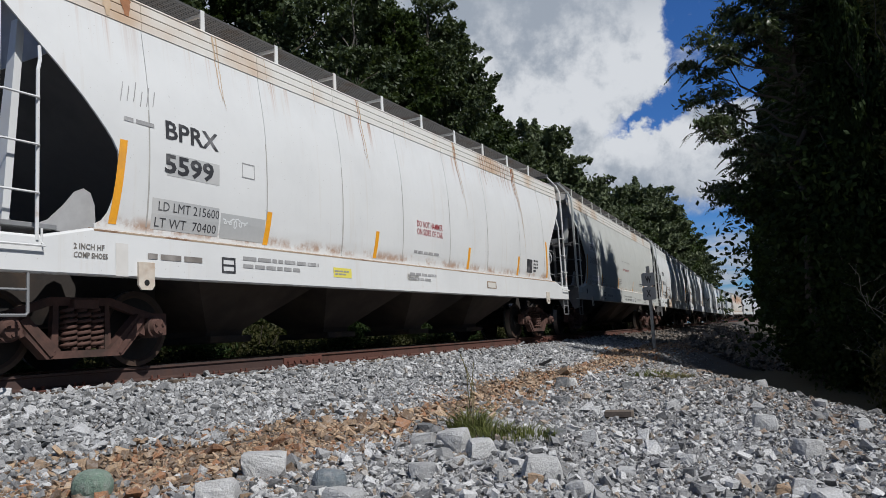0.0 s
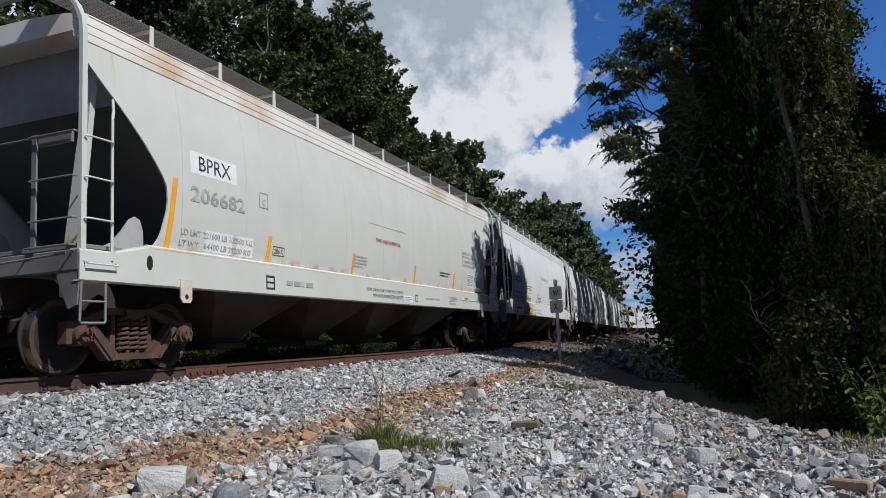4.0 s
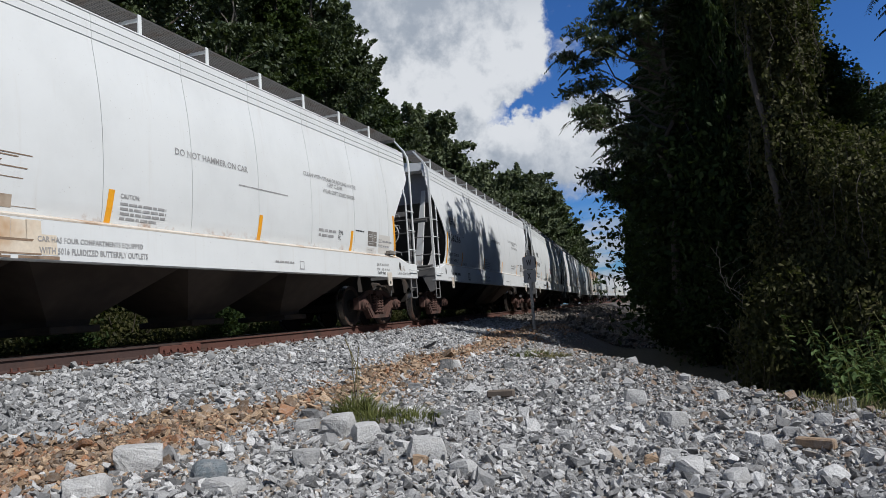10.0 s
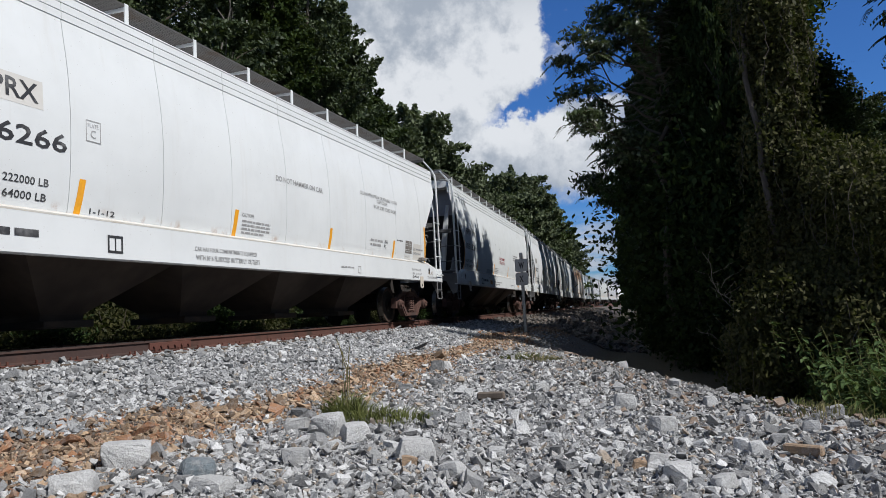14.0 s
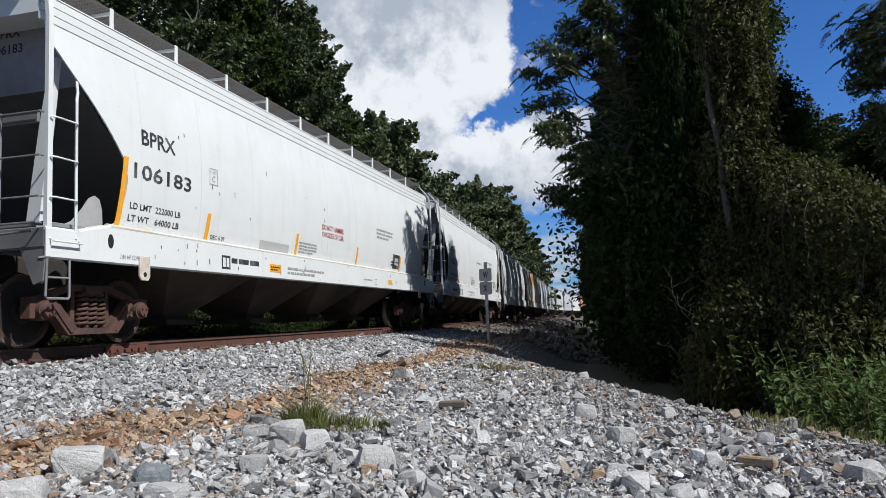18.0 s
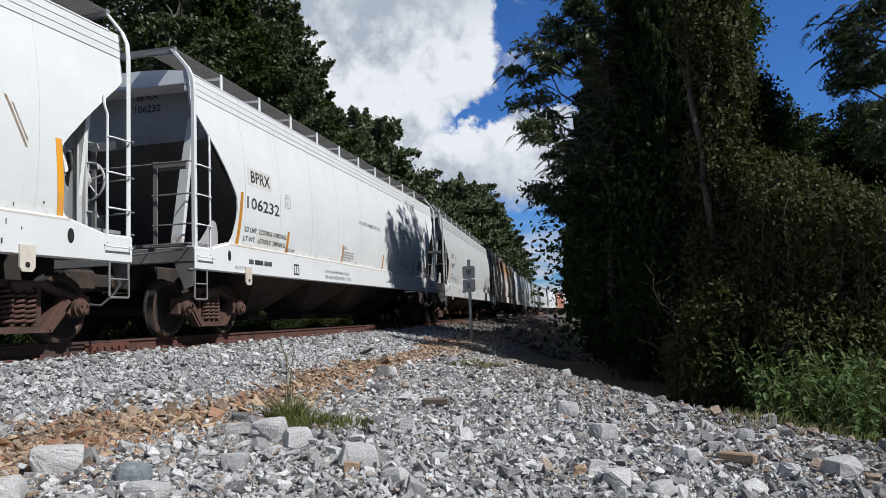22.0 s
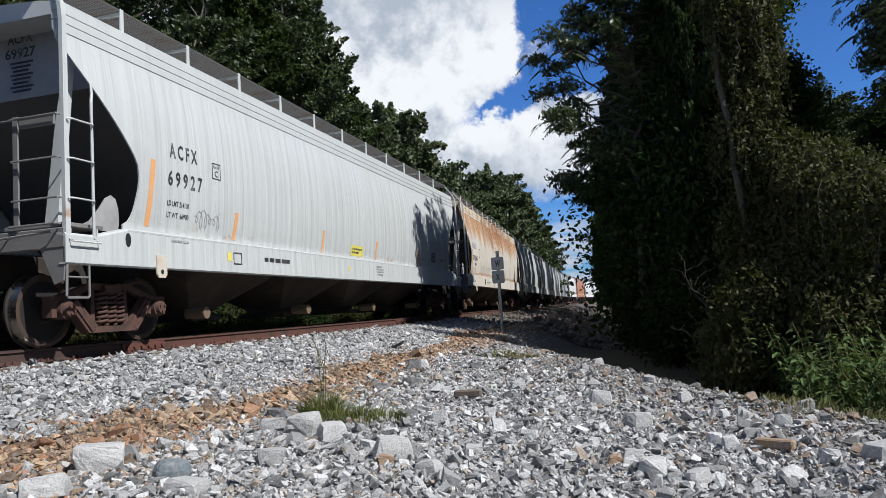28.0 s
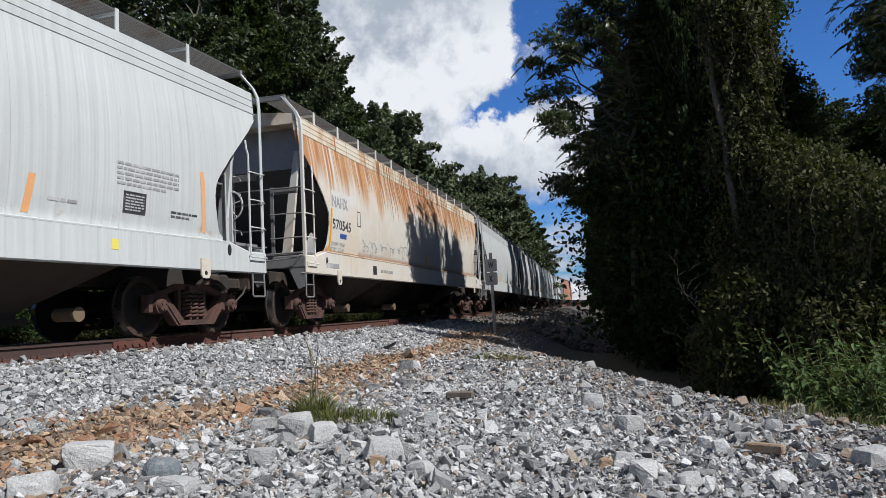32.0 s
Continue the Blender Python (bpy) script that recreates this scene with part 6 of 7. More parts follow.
def leaves(centres, size, rng, droop=0.3, long=1.6, out=None):
    """Leaf blades of four corners at the given places; out: directions that the faces lean to."""
    n = len(centres)
    a = rng.normal(0, 1, (n, 3))
    a[:, 2] -= droop
    a /= np.linalg.norm(a, axis=1, keepdims=True)
    nrm = rng.normal(0, 1, (n, 3)) * 0.8
    nrm[:, 2] += 0.8
    if out is not None:
        nrm += out
    b = np.cross(nrm, a)
    b /= np.maximum(np.linalg.norm(b, axis=1, keepdims=True), 1e-6)
    s = (size * rng.uniform(0.6, 1.35, n))[:, None]
    tip, wide = a * s * long * 0.5, b * s * 0.5
    v = np.stack([centres - tip, centres + wide * 0.9 - tip * 0.1, centres + tip, centres - wide * 0.9 - tip * 0.1], 1)
    return v.reshape(-1, 3)


def quads(n):
    return np.arange(n * 4, dtype=np.int32).reshape(-1, 4)


def clumps(rng, blobs, per_blob, leaves_per, spread, shell=0.55):
    """Leaf places in clumps that sit in the outer part of ellipsoids (cx, cy, cz, rx, ry, rz)."""
    out = []
    for cx, cy, cz, rx, ry, rz in blobs:
        d = rng.normal(0, 1, (per_blob, 3))
        d /= np.linalg.norm(d, axis=1, keepdims=True)
        r = rng.uniform(shell, 1.0, (per_blob, 1)) * (1 + 0.18 * rng.normal(0, 1, (per_blob, 1)))
        c = np.array([cx, cy, cz]) + d * r * np.array([rx, ry, rz])
        k = rng.normal(0, 1, (per_blob, leaves_per, 3)) * spread * rng.uniform(0.6, 1.3, (per_blob, 1, 1))
        out.append((c[:, None] + k * np.array([1, 1, 0.7])).reshape(-1, 3))
    return np.concatenate(out)


def limb_shape(sh, a, b, r0, r1, rng, n=6, bend=0.12, sides=7):
    a, b = Vector(a), Vector(b)
    ln = (b - a).length
    rings, up = [], (b - a).orthogonal().normalized()
    d = (b - a).normalized()
    side = d.cross(up)
    for i in range(n + 1):
        f = i / n
        c = a.lerp(b, f) + (up * rng.normal(0, 1) + side * rng.normal(0, 1)) * bend * ln * 0.12 * math.sin(math.pi * f)
        r = r0 + (r1 - r0) * f
        rings.append([c + (up * math.cos(k * 2 * math.pi / sides) + side * math.sin(k * 2 * math.pi / sides)) * r * rng.uniform(0.9, 1.1) for k in range(sides)])
    sh.loft([[tuple(p) for p in r] for r in rings], True, True)


def tree_meshes(seed, height, spread, leaf, mat, blobs_n=16, per=26, each=34, clump=0.33, base=0.28, slim=1.0):
    """Trunk with limbs, and a crown of clumps with gaps; the outline narrows to the top."""
    rng = np.random.default_rng(seed)
    sh = Shape()
    limb_shape(sh, (0, 0, -0.4), (rng.normal(0, 0.2), rng.normal(0, 0.2), height * 0.93), height * 0.017 + 0.05, 0.03, rng, 10, 0.2, 9)
    blobs = []
    for k in range(blobs_n):
        f = base + (0.97 - base) * (k + 0.5) / blobs_n
        reach = spread * (1.0 - ((f - base) / (1 - base)) ** 1.6 * 0.85) * rng.uniform(0.45, 0.95)
        a = k * 2.4 + rng.normal(0, 0.4)
        c = (reach * math.cos(a) * 0.75, reach * math.sin(a) * 0.75, height * f)
        rr = max(0.7, spread * 0.42 * (1.15 - f)) * rng.uniform(0.8, 1.25)
        blobs.append((c[0], c[1], c[2], rr * slim, rr * slim, rr * 0.75))
        limb_shape(sh, (0, 0, height * f * 0.82), c, 0.025 + height * 0.005, 0.015, rng, 5, 0.3, 6)
    blobs.append((0, 0, height * 0.97, 0.5 * slim, 0.5 * slim, height * 0.06))
    pts = clumps(rng, blobs, per, each, clump)
    v = leaves(pts, leaf, rng)
    return sh.mesh("trunk", BARK, 40), fast_mesh("crown", v, quads(len(pts)), mat)


def plume_tree(seed, height, spread, leaf, mat, limbs=58, each=620, low=0.12, fat=0.55):
    """A tall tree whose limbs end in rising, pointed plumes of leaves, so that its outline is feathered."""
    rng = np.random.default_rng(seed)
    sh, cs = Shape(), []
    limb_shape(sh, (0, 0, -0.4), (rng.normal(0, 0.2), rng.normal(0, 0.2), height * 0.95), height * 0.017 + 0.05, 0.03, rng, 10, 0.2, 9)
    for k in range(limbs):
        f = low + (0.97 - low) * (k + 0.5) / limbs
        g = (f - low) / (1 - low)
        reach = spread * (0.55 + 0.45 * math.sin(math.pi * min(1.0, 0.25 + g * 0.75))) * (1.0 - 0.75 * g ** 1.8) * rng.uniform(0.55, 1.12)
        a = k * 2.4 + rng.normal(0, 0.35)
        root = np.array([0.0, 0.0, height * f * 0.9])
        rise = reach * (0.18 + 0.55 * g) + rng.uniform(0.2, 0.9)
        tip = root + np.array([reach * math.cos(a), reach * math.sin(a), rise])
        limb_shape(sh, tuple(root), tuple(tip), 0.02 + height * 0.004 * (1 - g), 0.01, rng, 5, 0.25, 5)
        # side sprays along the outer limb, each a tapering tuft
        n = rng.integers(5, 8)
        for j in range(n):
            q = 0.30 + 0.70 * (j + 0.5) / n
            hub = root + (tip - root) * q
            b = a + rng.normal(0, 0.85)
            ln = spread * fat * rng.uniform(0.35, 0.62) * (1.25 - 0.45 * q)
            d = np.array([math.cos(b), math.sin(b), rng.uniform(0.05, 0.75)])
            d /= np.linalg.norm(d)
            m = each // n
            u = rng.uniform(0, 1, (m, 1)) ** 0.85
            w = ln * 0.34 * (1.0 - 0.86 * u)
            cs.append(hub + d * ln * u + rng.normal(0, 0.62, (m, 3)) * w - np.array([0, 0, 0.12]) * ln * u * u)
    u = rng.uniform(0, 1, (500, 1))
    cs.append(np.array([0, 0, height * 0.90]) + np.array([0, 0, height * 0.12]) * u + rng.normal(0, 0.30, (500, 3)) * (1.05 - u))
    pts = np.concatenate(cs)
    return sh.mesh("trunk", BARK, 40), fast_mesh("crown", leaves(pts, leaf, rng, 0.2), quads(len(pts)), mat)


def plant_tree(name, label, meshes, m, category="tree", group=""):
    t = thing(name, label, category, m, group)
    part("trunk", meshes[0], None, t, "", None)
    part("crown", meshes[1], None, t, "", None)
    return t


def polar(az, d):
    return d * math.sin(radians(az)), d * math.cos(radians(az))


def woods_left():
    """The wood across the track, behind the train, tall near the viewer and dropping with distance."""
    kinds = [plume_tree(201, 18.0, 4.4, 0.115, LEAF_WOOD, 62, 950), plume_tree(202, 17.0, 4.0, 0.115, LEAF_WOOD, 60, 900), plume_tree(203, 16.5, 3.4, 0.11, LEAF, 60, 850)]
    rng = random.Random(8)
    spots = [(-60, 27, 1.05), (-53, 26, 1.1), (-47, 28, 1.08), (-42, 27, 1.0), (-37.5, 31, 1.1), (-33.5, 33, 1.04), (-31.0, 36, 1.06), (-29.0, 40, 1.10), (-27.2, 44, 1.04), (-36, 42, 1.2), (-32, 47, 1.15), (-26.4, 49, 1.04)]
    for k, (az, d, sc) in enumerate(spots):
        x, y = polar(az, d)
        t = plant_tree("tree", "tall dark green broadleaf tree behind the train", kinds[k % 3], pose(x, y, -0.9, 0, 0, rng.uniform(0, 360)), group="wood across the track")
        t.scale = (sc, sc, sc)
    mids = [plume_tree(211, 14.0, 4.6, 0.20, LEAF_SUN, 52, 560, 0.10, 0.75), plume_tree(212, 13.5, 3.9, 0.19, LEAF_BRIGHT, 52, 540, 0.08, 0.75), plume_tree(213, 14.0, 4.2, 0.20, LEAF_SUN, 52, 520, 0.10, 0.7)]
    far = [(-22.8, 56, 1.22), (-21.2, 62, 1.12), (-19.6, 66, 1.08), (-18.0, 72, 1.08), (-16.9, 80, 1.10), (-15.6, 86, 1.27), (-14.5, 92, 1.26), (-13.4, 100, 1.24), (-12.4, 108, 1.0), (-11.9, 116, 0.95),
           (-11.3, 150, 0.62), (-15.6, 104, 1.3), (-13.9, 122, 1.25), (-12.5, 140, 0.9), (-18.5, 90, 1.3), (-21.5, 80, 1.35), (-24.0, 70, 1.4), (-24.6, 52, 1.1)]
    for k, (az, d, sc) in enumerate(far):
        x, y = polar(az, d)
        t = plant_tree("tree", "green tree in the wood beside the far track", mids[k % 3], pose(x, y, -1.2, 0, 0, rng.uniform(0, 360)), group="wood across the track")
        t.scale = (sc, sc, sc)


woods_left()


def bush_mesh(seed, rx, ry, h, leaf, mat, n, each=30):
    rng = np.random.default_rng(seed)
    blobs = [(rng.uniform(-rx, rx) * 0.6, rng.uniform(-ry, ry) * 0.6, h * rng.uniform(0.25, 0.7), rx * rng.uniform(0.3, 0.55), ry * rng.uniform(0.3, 0.55), h * rng.uniform(0.25, 0.4)) for _ in range(7)]
    pts = clumps(rng, blobs, n // (7 * each) + 1, each, 0.16 + 0.03 * h)
    pts[:, 2] = np.abs(pts[:, 2])
    stems = Shape()
    for _ in range(9):
        a = rng.uniform(0, 6.28)
        limb_shape(stems, (0.1 * math.cos(a), 0.1 * math.sin(a), -0.1), (rx * 0.6 * math.cos(a), ry * 0.6 * math.sin(a), h * rng.uniform(0.5, 0.95)), 0.022, 0.006, rng, 4, 0.4, 5)
    return stems.mesh("stems", BARK, 40), fast_mesh("foliage", leaves(pts, leaf, rng, 0.4), quads(len(pts)), mat)


def plant_bush(meshes, x, y, z, label, rz=0, sc=1.0, group=""):
    t = thing("bush", label, "bush", pose(x, y, z, 0, 0, rz), group)
    part("stem", meshes[0], None, t, "", None)
    part("foliage", meshes[1], None, t, "", None)
    t.scale = (sc, sc, sc)
    return t


def bank_left():
    """Scrub along the far side of the track, seen under the cars."""
    rng = random.Random(4)
    kinds = [bush_mesh(301, 1.5, 0.9, 1.25, 0.055, VINE_LEAF, 10000), bush_mesh(302, 1.2, 0.8, 1.0, 0.05, VINE_LEAF, 8000), bush_mesh(303, 1.7, 1.0, 1.5, 0.06, LEAF_DARK, 10000)]
    s = -2.0
    k = 0
    while s < 70:
        x, y, th = track(s, -5.6 - rng.uniform(0, 1.0))
        plant_bush(kinds[k % 3], float(x), float(y), float(ground_z(x, y)) - 0.05, "leafy green scrub along the far side of the track", rng.uniform(0, 360), rng.uniform(0.9, 1.45), "scrub along the track")
        s += rng.uniform(1.3, 2.6) * (1 if s < 30 else 2)
        k += 1
    tall = [bush_mesh(311, 3.0, 2.0, 5.0, 0.20, LEAF_DARK, 7000), bush_mesh(312, 2.6, 2.0, 4.2, 0.20, LEAF_DARK, 6000)]
    s = -6.0
    while s < 120:
        x, y, th = track(s, -8.2 - rng.uniform(0, 2.0))
        plant_bush(tall[k % 2], float(x), float(y), float(ground_z(x, y)) - 0.1, "dense dark undergrowth at the wood's edge", rng.uniform(0, 360), rng.uniform(0.9, 1.2), "undergrowth at the wood's edge")
        s += rng.uniform(2.6, 3.6) * (1 if s < 40 else 1.6)
        k += 1


bank_left()


PALE_BARK = plain("pale_bark", (0.15, 0.14, 0.12), 0.9, 0.0, 14.0, 0.35, (0.08, 0.07, 0.06), 0.4)


def bare_tree(x, y, h, seed):
    """A tree with pale bare limbs showing among the dark crowns."""
    rng = np.random.default_rng(seed)
    t = thing("bare_tree", "pale bare trunk and limbs among the dark crowns", "tree", pose(x, y, -0.9))
    sh = Shape()
    limb_shape(sh, (0, 0, -0.3), (0.8, 0.3, h), 0.10, 0.02, rng, 10, 0.15, 7)
    for k in range(7):
        f = 0.5 + 0.06 * k
        a = (0.8 * f, 0.3 * f, h * f)
        limb_shape(sh, a, (a[0] + rng.uniform(0.6, 2.2) * (1 if k % 2 else -1), a[1] - rng.uniform(0.2, 1.2), a[2] + rng.uniform(1.6, 3.2)), 0.028, 0.008, rng, 6, 0.2, 5)
    part("trunk", sh, PALE_BARK, t, "", 40)


for k, (az, d, h) in enumerate(((-38.5, 27.5, 14.0),)):
    bare_tree(*polar(az, d), h, 330 + k)


# ---- thicket on the viewer's side ----
def fronds(rng, tips, length, pairs=11, leaflet=0.25):
    """Long drooping compound leaves: a rib with leaflets in pairs."""
    cs, vs = Shape(), []
    for base, d in tips:
        base, d = np.array(base), np.array(d) / np.linalg.norm(d)
        ln = length * rng.uniform(0.7, 1.2)
        side = np.cross(d, (0, 0, 1.0))
        side /= max(np.linalg.norm(side), 1e-6)
        ribs = []
        for i in range(pairs + 1):
            f = i / pairs
            ribs.append(base + d * ln * f + np.array([0, 0, -0.45 * ln * f * f]))
        cs.tube([tuple(p) for p in ribs[::2]], 0.008, 3)
        for i in range(2, pairs + 1):
            t = ribs[i] - ribs[i - 1]
            t /= np.linalg.norm(t)
            for sg in (1, -1):
                L = leaflet * rng.uniform(0.8, 1.15) * (1.1 - 0.35 * i / pairs)
                a = side * sg * 0.85 + t * 0.45 + np.array([0, 0, -0.35 + rng.normal(0, 0.15)])
                a /= np.linalg.norm(a)
                w = np.cross(a, (0.1, 0.05, 1.0))
                w /= np.linalg.norm(w)
                p = ribs[i]
                vs += [p, p + a * L * 0.45 + w * L * 0.19, p + a * L, p + a * L * 0.45 - w * L * 0.19]
    v = np.array(vs)
    return cs, fast_mesh("fronds", v, quads(len(v) // 4), LEAF_FROND)


def frond_tree(x, y, h, seed, label, n=300, r=3.6, low=0.30, d_ends=0.0, ends=()):
    """A tree with compound leaves hanging at the ends of spreading limbs."""
    rng = np.random.default_rng(seed)
    z0 = float(ground_z(x, y))
    t = thing("tree", label, "tree", pose(x, y, z0))
    sh = Shape()
    limb_shape(sh, (0, 0, -0.3), (0.3, 0.2, h * 0.95), 0.012 * h, 0.02, rng, 10, 0.2, 9)
    tips = []
    limbs = 26
    for k in range(limbs):
        f = low + (0.98 - low) * k / limbs
        a = k * 2.4 + rng.normal(0, 0.3)
        reach = r * (1.05 - 0.55 * max(0.0, (f - 0.55) / 0.45)) * rng.uniform(0.55, 1.0)
        e = np.array([reach * math.cos(a), reach * math.sin(a), h * f + reach * 0.25])
        limb_shape(sh, (0, 0, h * f), tuple(e), 0.05, 0.015, rng, 5, 0.4, 6)
        for _ in range(n // limbs):
            q = rng.uniform(0.35, 1.05)
            p = np.array([0, 0, h * f]) * (1 - q) + e * q + rng.normal(0, 0.28, 3)
            b = a + rng.normal(0, 0.9)
            tips.append((p, (math.cos(b), math.sin(b), rng.uniform(-0.1, 0.45))))
    # long boughs that reach out over the slope, each with tufts of leaves towards its end
    lobes = []
    for az, el in ends:
        ex, ey = polar(az, d_ends + rng.normal(0, 0.5))
        e = np.array([ex - x, ey - y, 0.15 + d_ends * math.tan(radians(el)) - z0])
        root = np.array([0, 0, max(h * 0.25, e[2] - 0.55 * math.hypot(e[0], e[1]))])
        limb_shape(sh, tuple(root), tuple(e), 0.04, 0.012, rng, 6, 0.5, 6)
        a = math.atan2(e[1], e[0])
        for q in (0.82, 1.0) if 12.9 < el < 19.7 else (0.6, 0.8, 1.0):
            hub = root * (1 - q) + e * q + rng.normal(0, 0.12, 3)
            lobe = rng.normal(0, 1, (210, 3))
            lobe *= rng.uniform(0.25, 1.0, (210, 1)) / np.linalg.norm(lobe, axis=1, keepdims=True) * np.array([0.55, 0.55, 0.22]) * rng.uniform(0.7, 1.15)
            lobe[:, 2] -= 0.35 * (lobe[:, 0] ** 2 + lobe[:, 1] ** 2)
            lobes.append(hub + lobe)
            for k in range(7):
                b = a + rng.normal(0, 1.6)
                tips.append((hub + rng.normal(0, 0.16, 3), (math.cos(b), math.sin(b), rng.uniform(-0.3, 0.3))))
    part("trunk", sh, BARK, t, "", 40)
    if lobes:
        pts = np.concatenate(lobes)
        tagged(part("foliage", fast_mesh("foliage", leaves(pts, 0.075, rng, 0.7, 2.2), quads(len(pts)), LEAF_FROND), None, t, "", None), kind="stuff")
    ribs, me = fronds(rng, tips, 0.5, 9, 0.14)
    tagged(part("leaf_rib", ribs, BARK, t, "", None), kind="stuff")
    part("crown", me, None, t, "", None)
    return t


def thicket():
    rng = np.random.default_rng(77)
    pr = random.Random(5)
    # the trees whose fronds stand against the sky
    frond_tree(*polar(-4.2, 21.0), 12.5, 401, "dark tree with long compound leaves hanging over the slope", 300, 0.8, 0.55, 20.5,
               ((-10.8, 18.4), (-10.4, 16.8), (-10.6, 14.6), (-9.4, 19.6), (-9.5, 15.4), (-8.3, 21.8), (-7.4, 20.0), (-6.9, 23.0), (-8.9, 13.4), (-7.6, 12.8), (-6.6, 12.2), (-5.6, 19.6), (-5.4, 22.0), (-8.4, 18.8)))
    frond_tree(*polar(-1.3, 22.5), 13.5, 402, "dark tree with long compound leaves in the thicket", 700, 1.55, 0.30)
    frond_tree(*polar(-4.2, 24.0), 6.0, 403, "dark tree with compound leaves beside the track", 260, 0.95, 0.2, 23.0,
               ((-9.9, 10.0), (-9.4, 9.0), (-8.4, 11.4), (-8.5, 9.4), (-7.6, 8.0), (-7.4, 10.4), (-7.4, 12.2)))
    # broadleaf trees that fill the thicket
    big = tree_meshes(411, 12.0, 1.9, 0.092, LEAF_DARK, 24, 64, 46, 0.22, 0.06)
    lump = plume_tree(413, 12.0, 2.2, 0.078, LEAF_WOOD, 56, 900, 0.10, 0.7)
    for k, (az, d, sc) in enumerate(((0.9, 21.0, 1.05), (3.0, 21.2, 1.05), (3.6, 20.5, 0.95), (6.2, 19.6, 0.60), (4.2, 22.0, 1.0), (7.8, 20.8, 0.56), (8.6, 22.5, 0.62), (10.8, 22.0, 0.52), (-0.6, 25.0, 1.08), (2.5, 26.0, 0.98), (6.2, 27.0, 0.72),
                                     (10.5, 26.0, 0.58), (-2.4, 24.0, 0.72), (14.6, 25.0, 0.62), (13.2, 22.0, 0.55), (-1.0, 21.5, 0.85))):
        x, y = polar(az, d)
        t = plant_tree("tree", "dark broadleaf tree hung with creepers", lump if k in (5, 6, 7, 10) else big, pose(x, y, float(ground_z(x, y)), 0, 0, pr.uniform(0, 360)), group="thicket beside the track")
        t.scale = (sc * (1.25 if sc < 0.8 else 1.0), sc * (1.25 if sc < 0.8 else 1.0), sc)
    # the tall tree at the thicket's far corner, its boughs hanging in the open
    frond_tree(*polar(16.2, 19.0), 13.0, 404, "tall dark tree with hanging boughs at the thicket's corner", 500, 1.9, 0.42, 18.6,
               ((11.6, 16.2), (12.3, 14.6), (12.0, 18.6), (12.8, 20.6), (13.0, 12.6), (13.4, 10.6), (13.0, 17.2), (13.8, 15.2), (14.2, 19.4), (14.1, 22.4)))
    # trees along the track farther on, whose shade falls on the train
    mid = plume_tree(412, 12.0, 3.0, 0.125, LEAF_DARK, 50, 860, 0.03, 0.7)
    row = [(-0.65, 31.0, 0.9, 0.72), (-1.2, 34.0, 0.9, 0.70), (-1.7, 37.0, 0.9, 0.70), (-1.8, 30.0, 0.5, 0.40), (-3.4, 38.6, 0.5, 0.34), (0.4, 40.0, 1.0, 0.95), (2.2, 42.0, 1.0, 1.1), (5.3, 37.6, 0.8, 0.75),
           (1.0, 58.0, 1.2, 1.6), (-2.0, 75.0, 1.3, 1.8), (-2.6, 40.6, 0.45, 1.05), (-0.4, 21.8, 0.42, 1.12), (-0.9, 23.6, 0.40, 1.10), (0.1, 19.9, 0.38, 1.10), (-0.8, 31.8, 0.30, 1.02)]
    row += [(-3.2 - 0.150 * (q - 44.0) + pr.uniform(-0.4, 0.4), q, w * 0.88, 1.5 * pr.uniform(0.9, 1.1)) for q, w in ((44.5, 0.85), (47.5, 1.0), (50.5, 1.0), (54.0, 1.0), (59.5, 0.9), (63.0, 1.0), (66.5, 1.0), (73.0, 1.0), (77.0, 1.0), (81.0, 1.0),
                                                                                                        (88.0, 1.0), (93.0, 1.0), (101.0, 1.0), (107.0, 1.0), (116.0, 1.0))]
    for x, y, wide, tall in row:
        t = plant_tree("tree", "dark tree on the slope beside the track", mid, pose(x, y, float(ground_z(x, y)), 0, 0, pr.uniform(0, 360)), group="trees beside the track")
        t.scale = (wide, wide, tall)
    # undergrowth, dense and dark at its foot
    under = [bush_mesh(421, 1.9, 1.4, 3.4, 0.06, VINE_LEAF, 30000), bush_mesh(422, 1.6, 1.3, 2.6, 0.06, VINE_LEAF, 24000)]
    # darker leaf colour here stands for the shade below the trees
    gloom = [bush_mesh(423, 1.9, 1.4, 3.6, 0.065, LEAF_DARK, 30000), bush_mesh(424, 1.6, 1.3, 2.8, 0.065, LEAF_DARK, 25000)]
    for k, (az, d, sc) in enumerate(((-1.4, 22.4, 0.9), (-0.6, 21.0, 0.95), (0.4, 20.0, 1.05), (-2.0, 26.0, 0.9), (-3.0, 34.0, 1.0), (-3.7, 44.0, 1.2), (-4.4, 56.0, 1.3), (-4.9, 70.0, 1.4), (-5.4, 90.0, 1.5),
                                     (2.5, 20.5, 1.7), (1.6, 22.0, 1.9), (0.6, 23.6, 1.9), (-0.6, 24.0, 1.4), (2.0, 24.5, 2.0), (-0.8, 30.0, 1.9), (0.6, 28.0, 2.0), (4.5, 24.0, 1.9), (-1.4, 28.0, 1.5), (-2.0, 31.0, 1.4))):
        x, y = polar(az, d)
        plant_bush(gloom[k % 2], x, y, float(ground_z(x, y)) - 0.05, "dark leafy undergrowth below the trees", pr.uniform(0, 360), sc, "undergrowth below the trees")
    for k, (az, d, sc) in enumerate(((5.8, 18.2, 0.9), (7.4, 17.4, 1.0), (9.6, 17.0, 0.95), (12.0, 16.6, 0.9), (14.8, 16.4, 0.9), (6.0, 20.5, 1.4), (10.5, 20.5, 1.1))):
        x, y = polar(az, d)
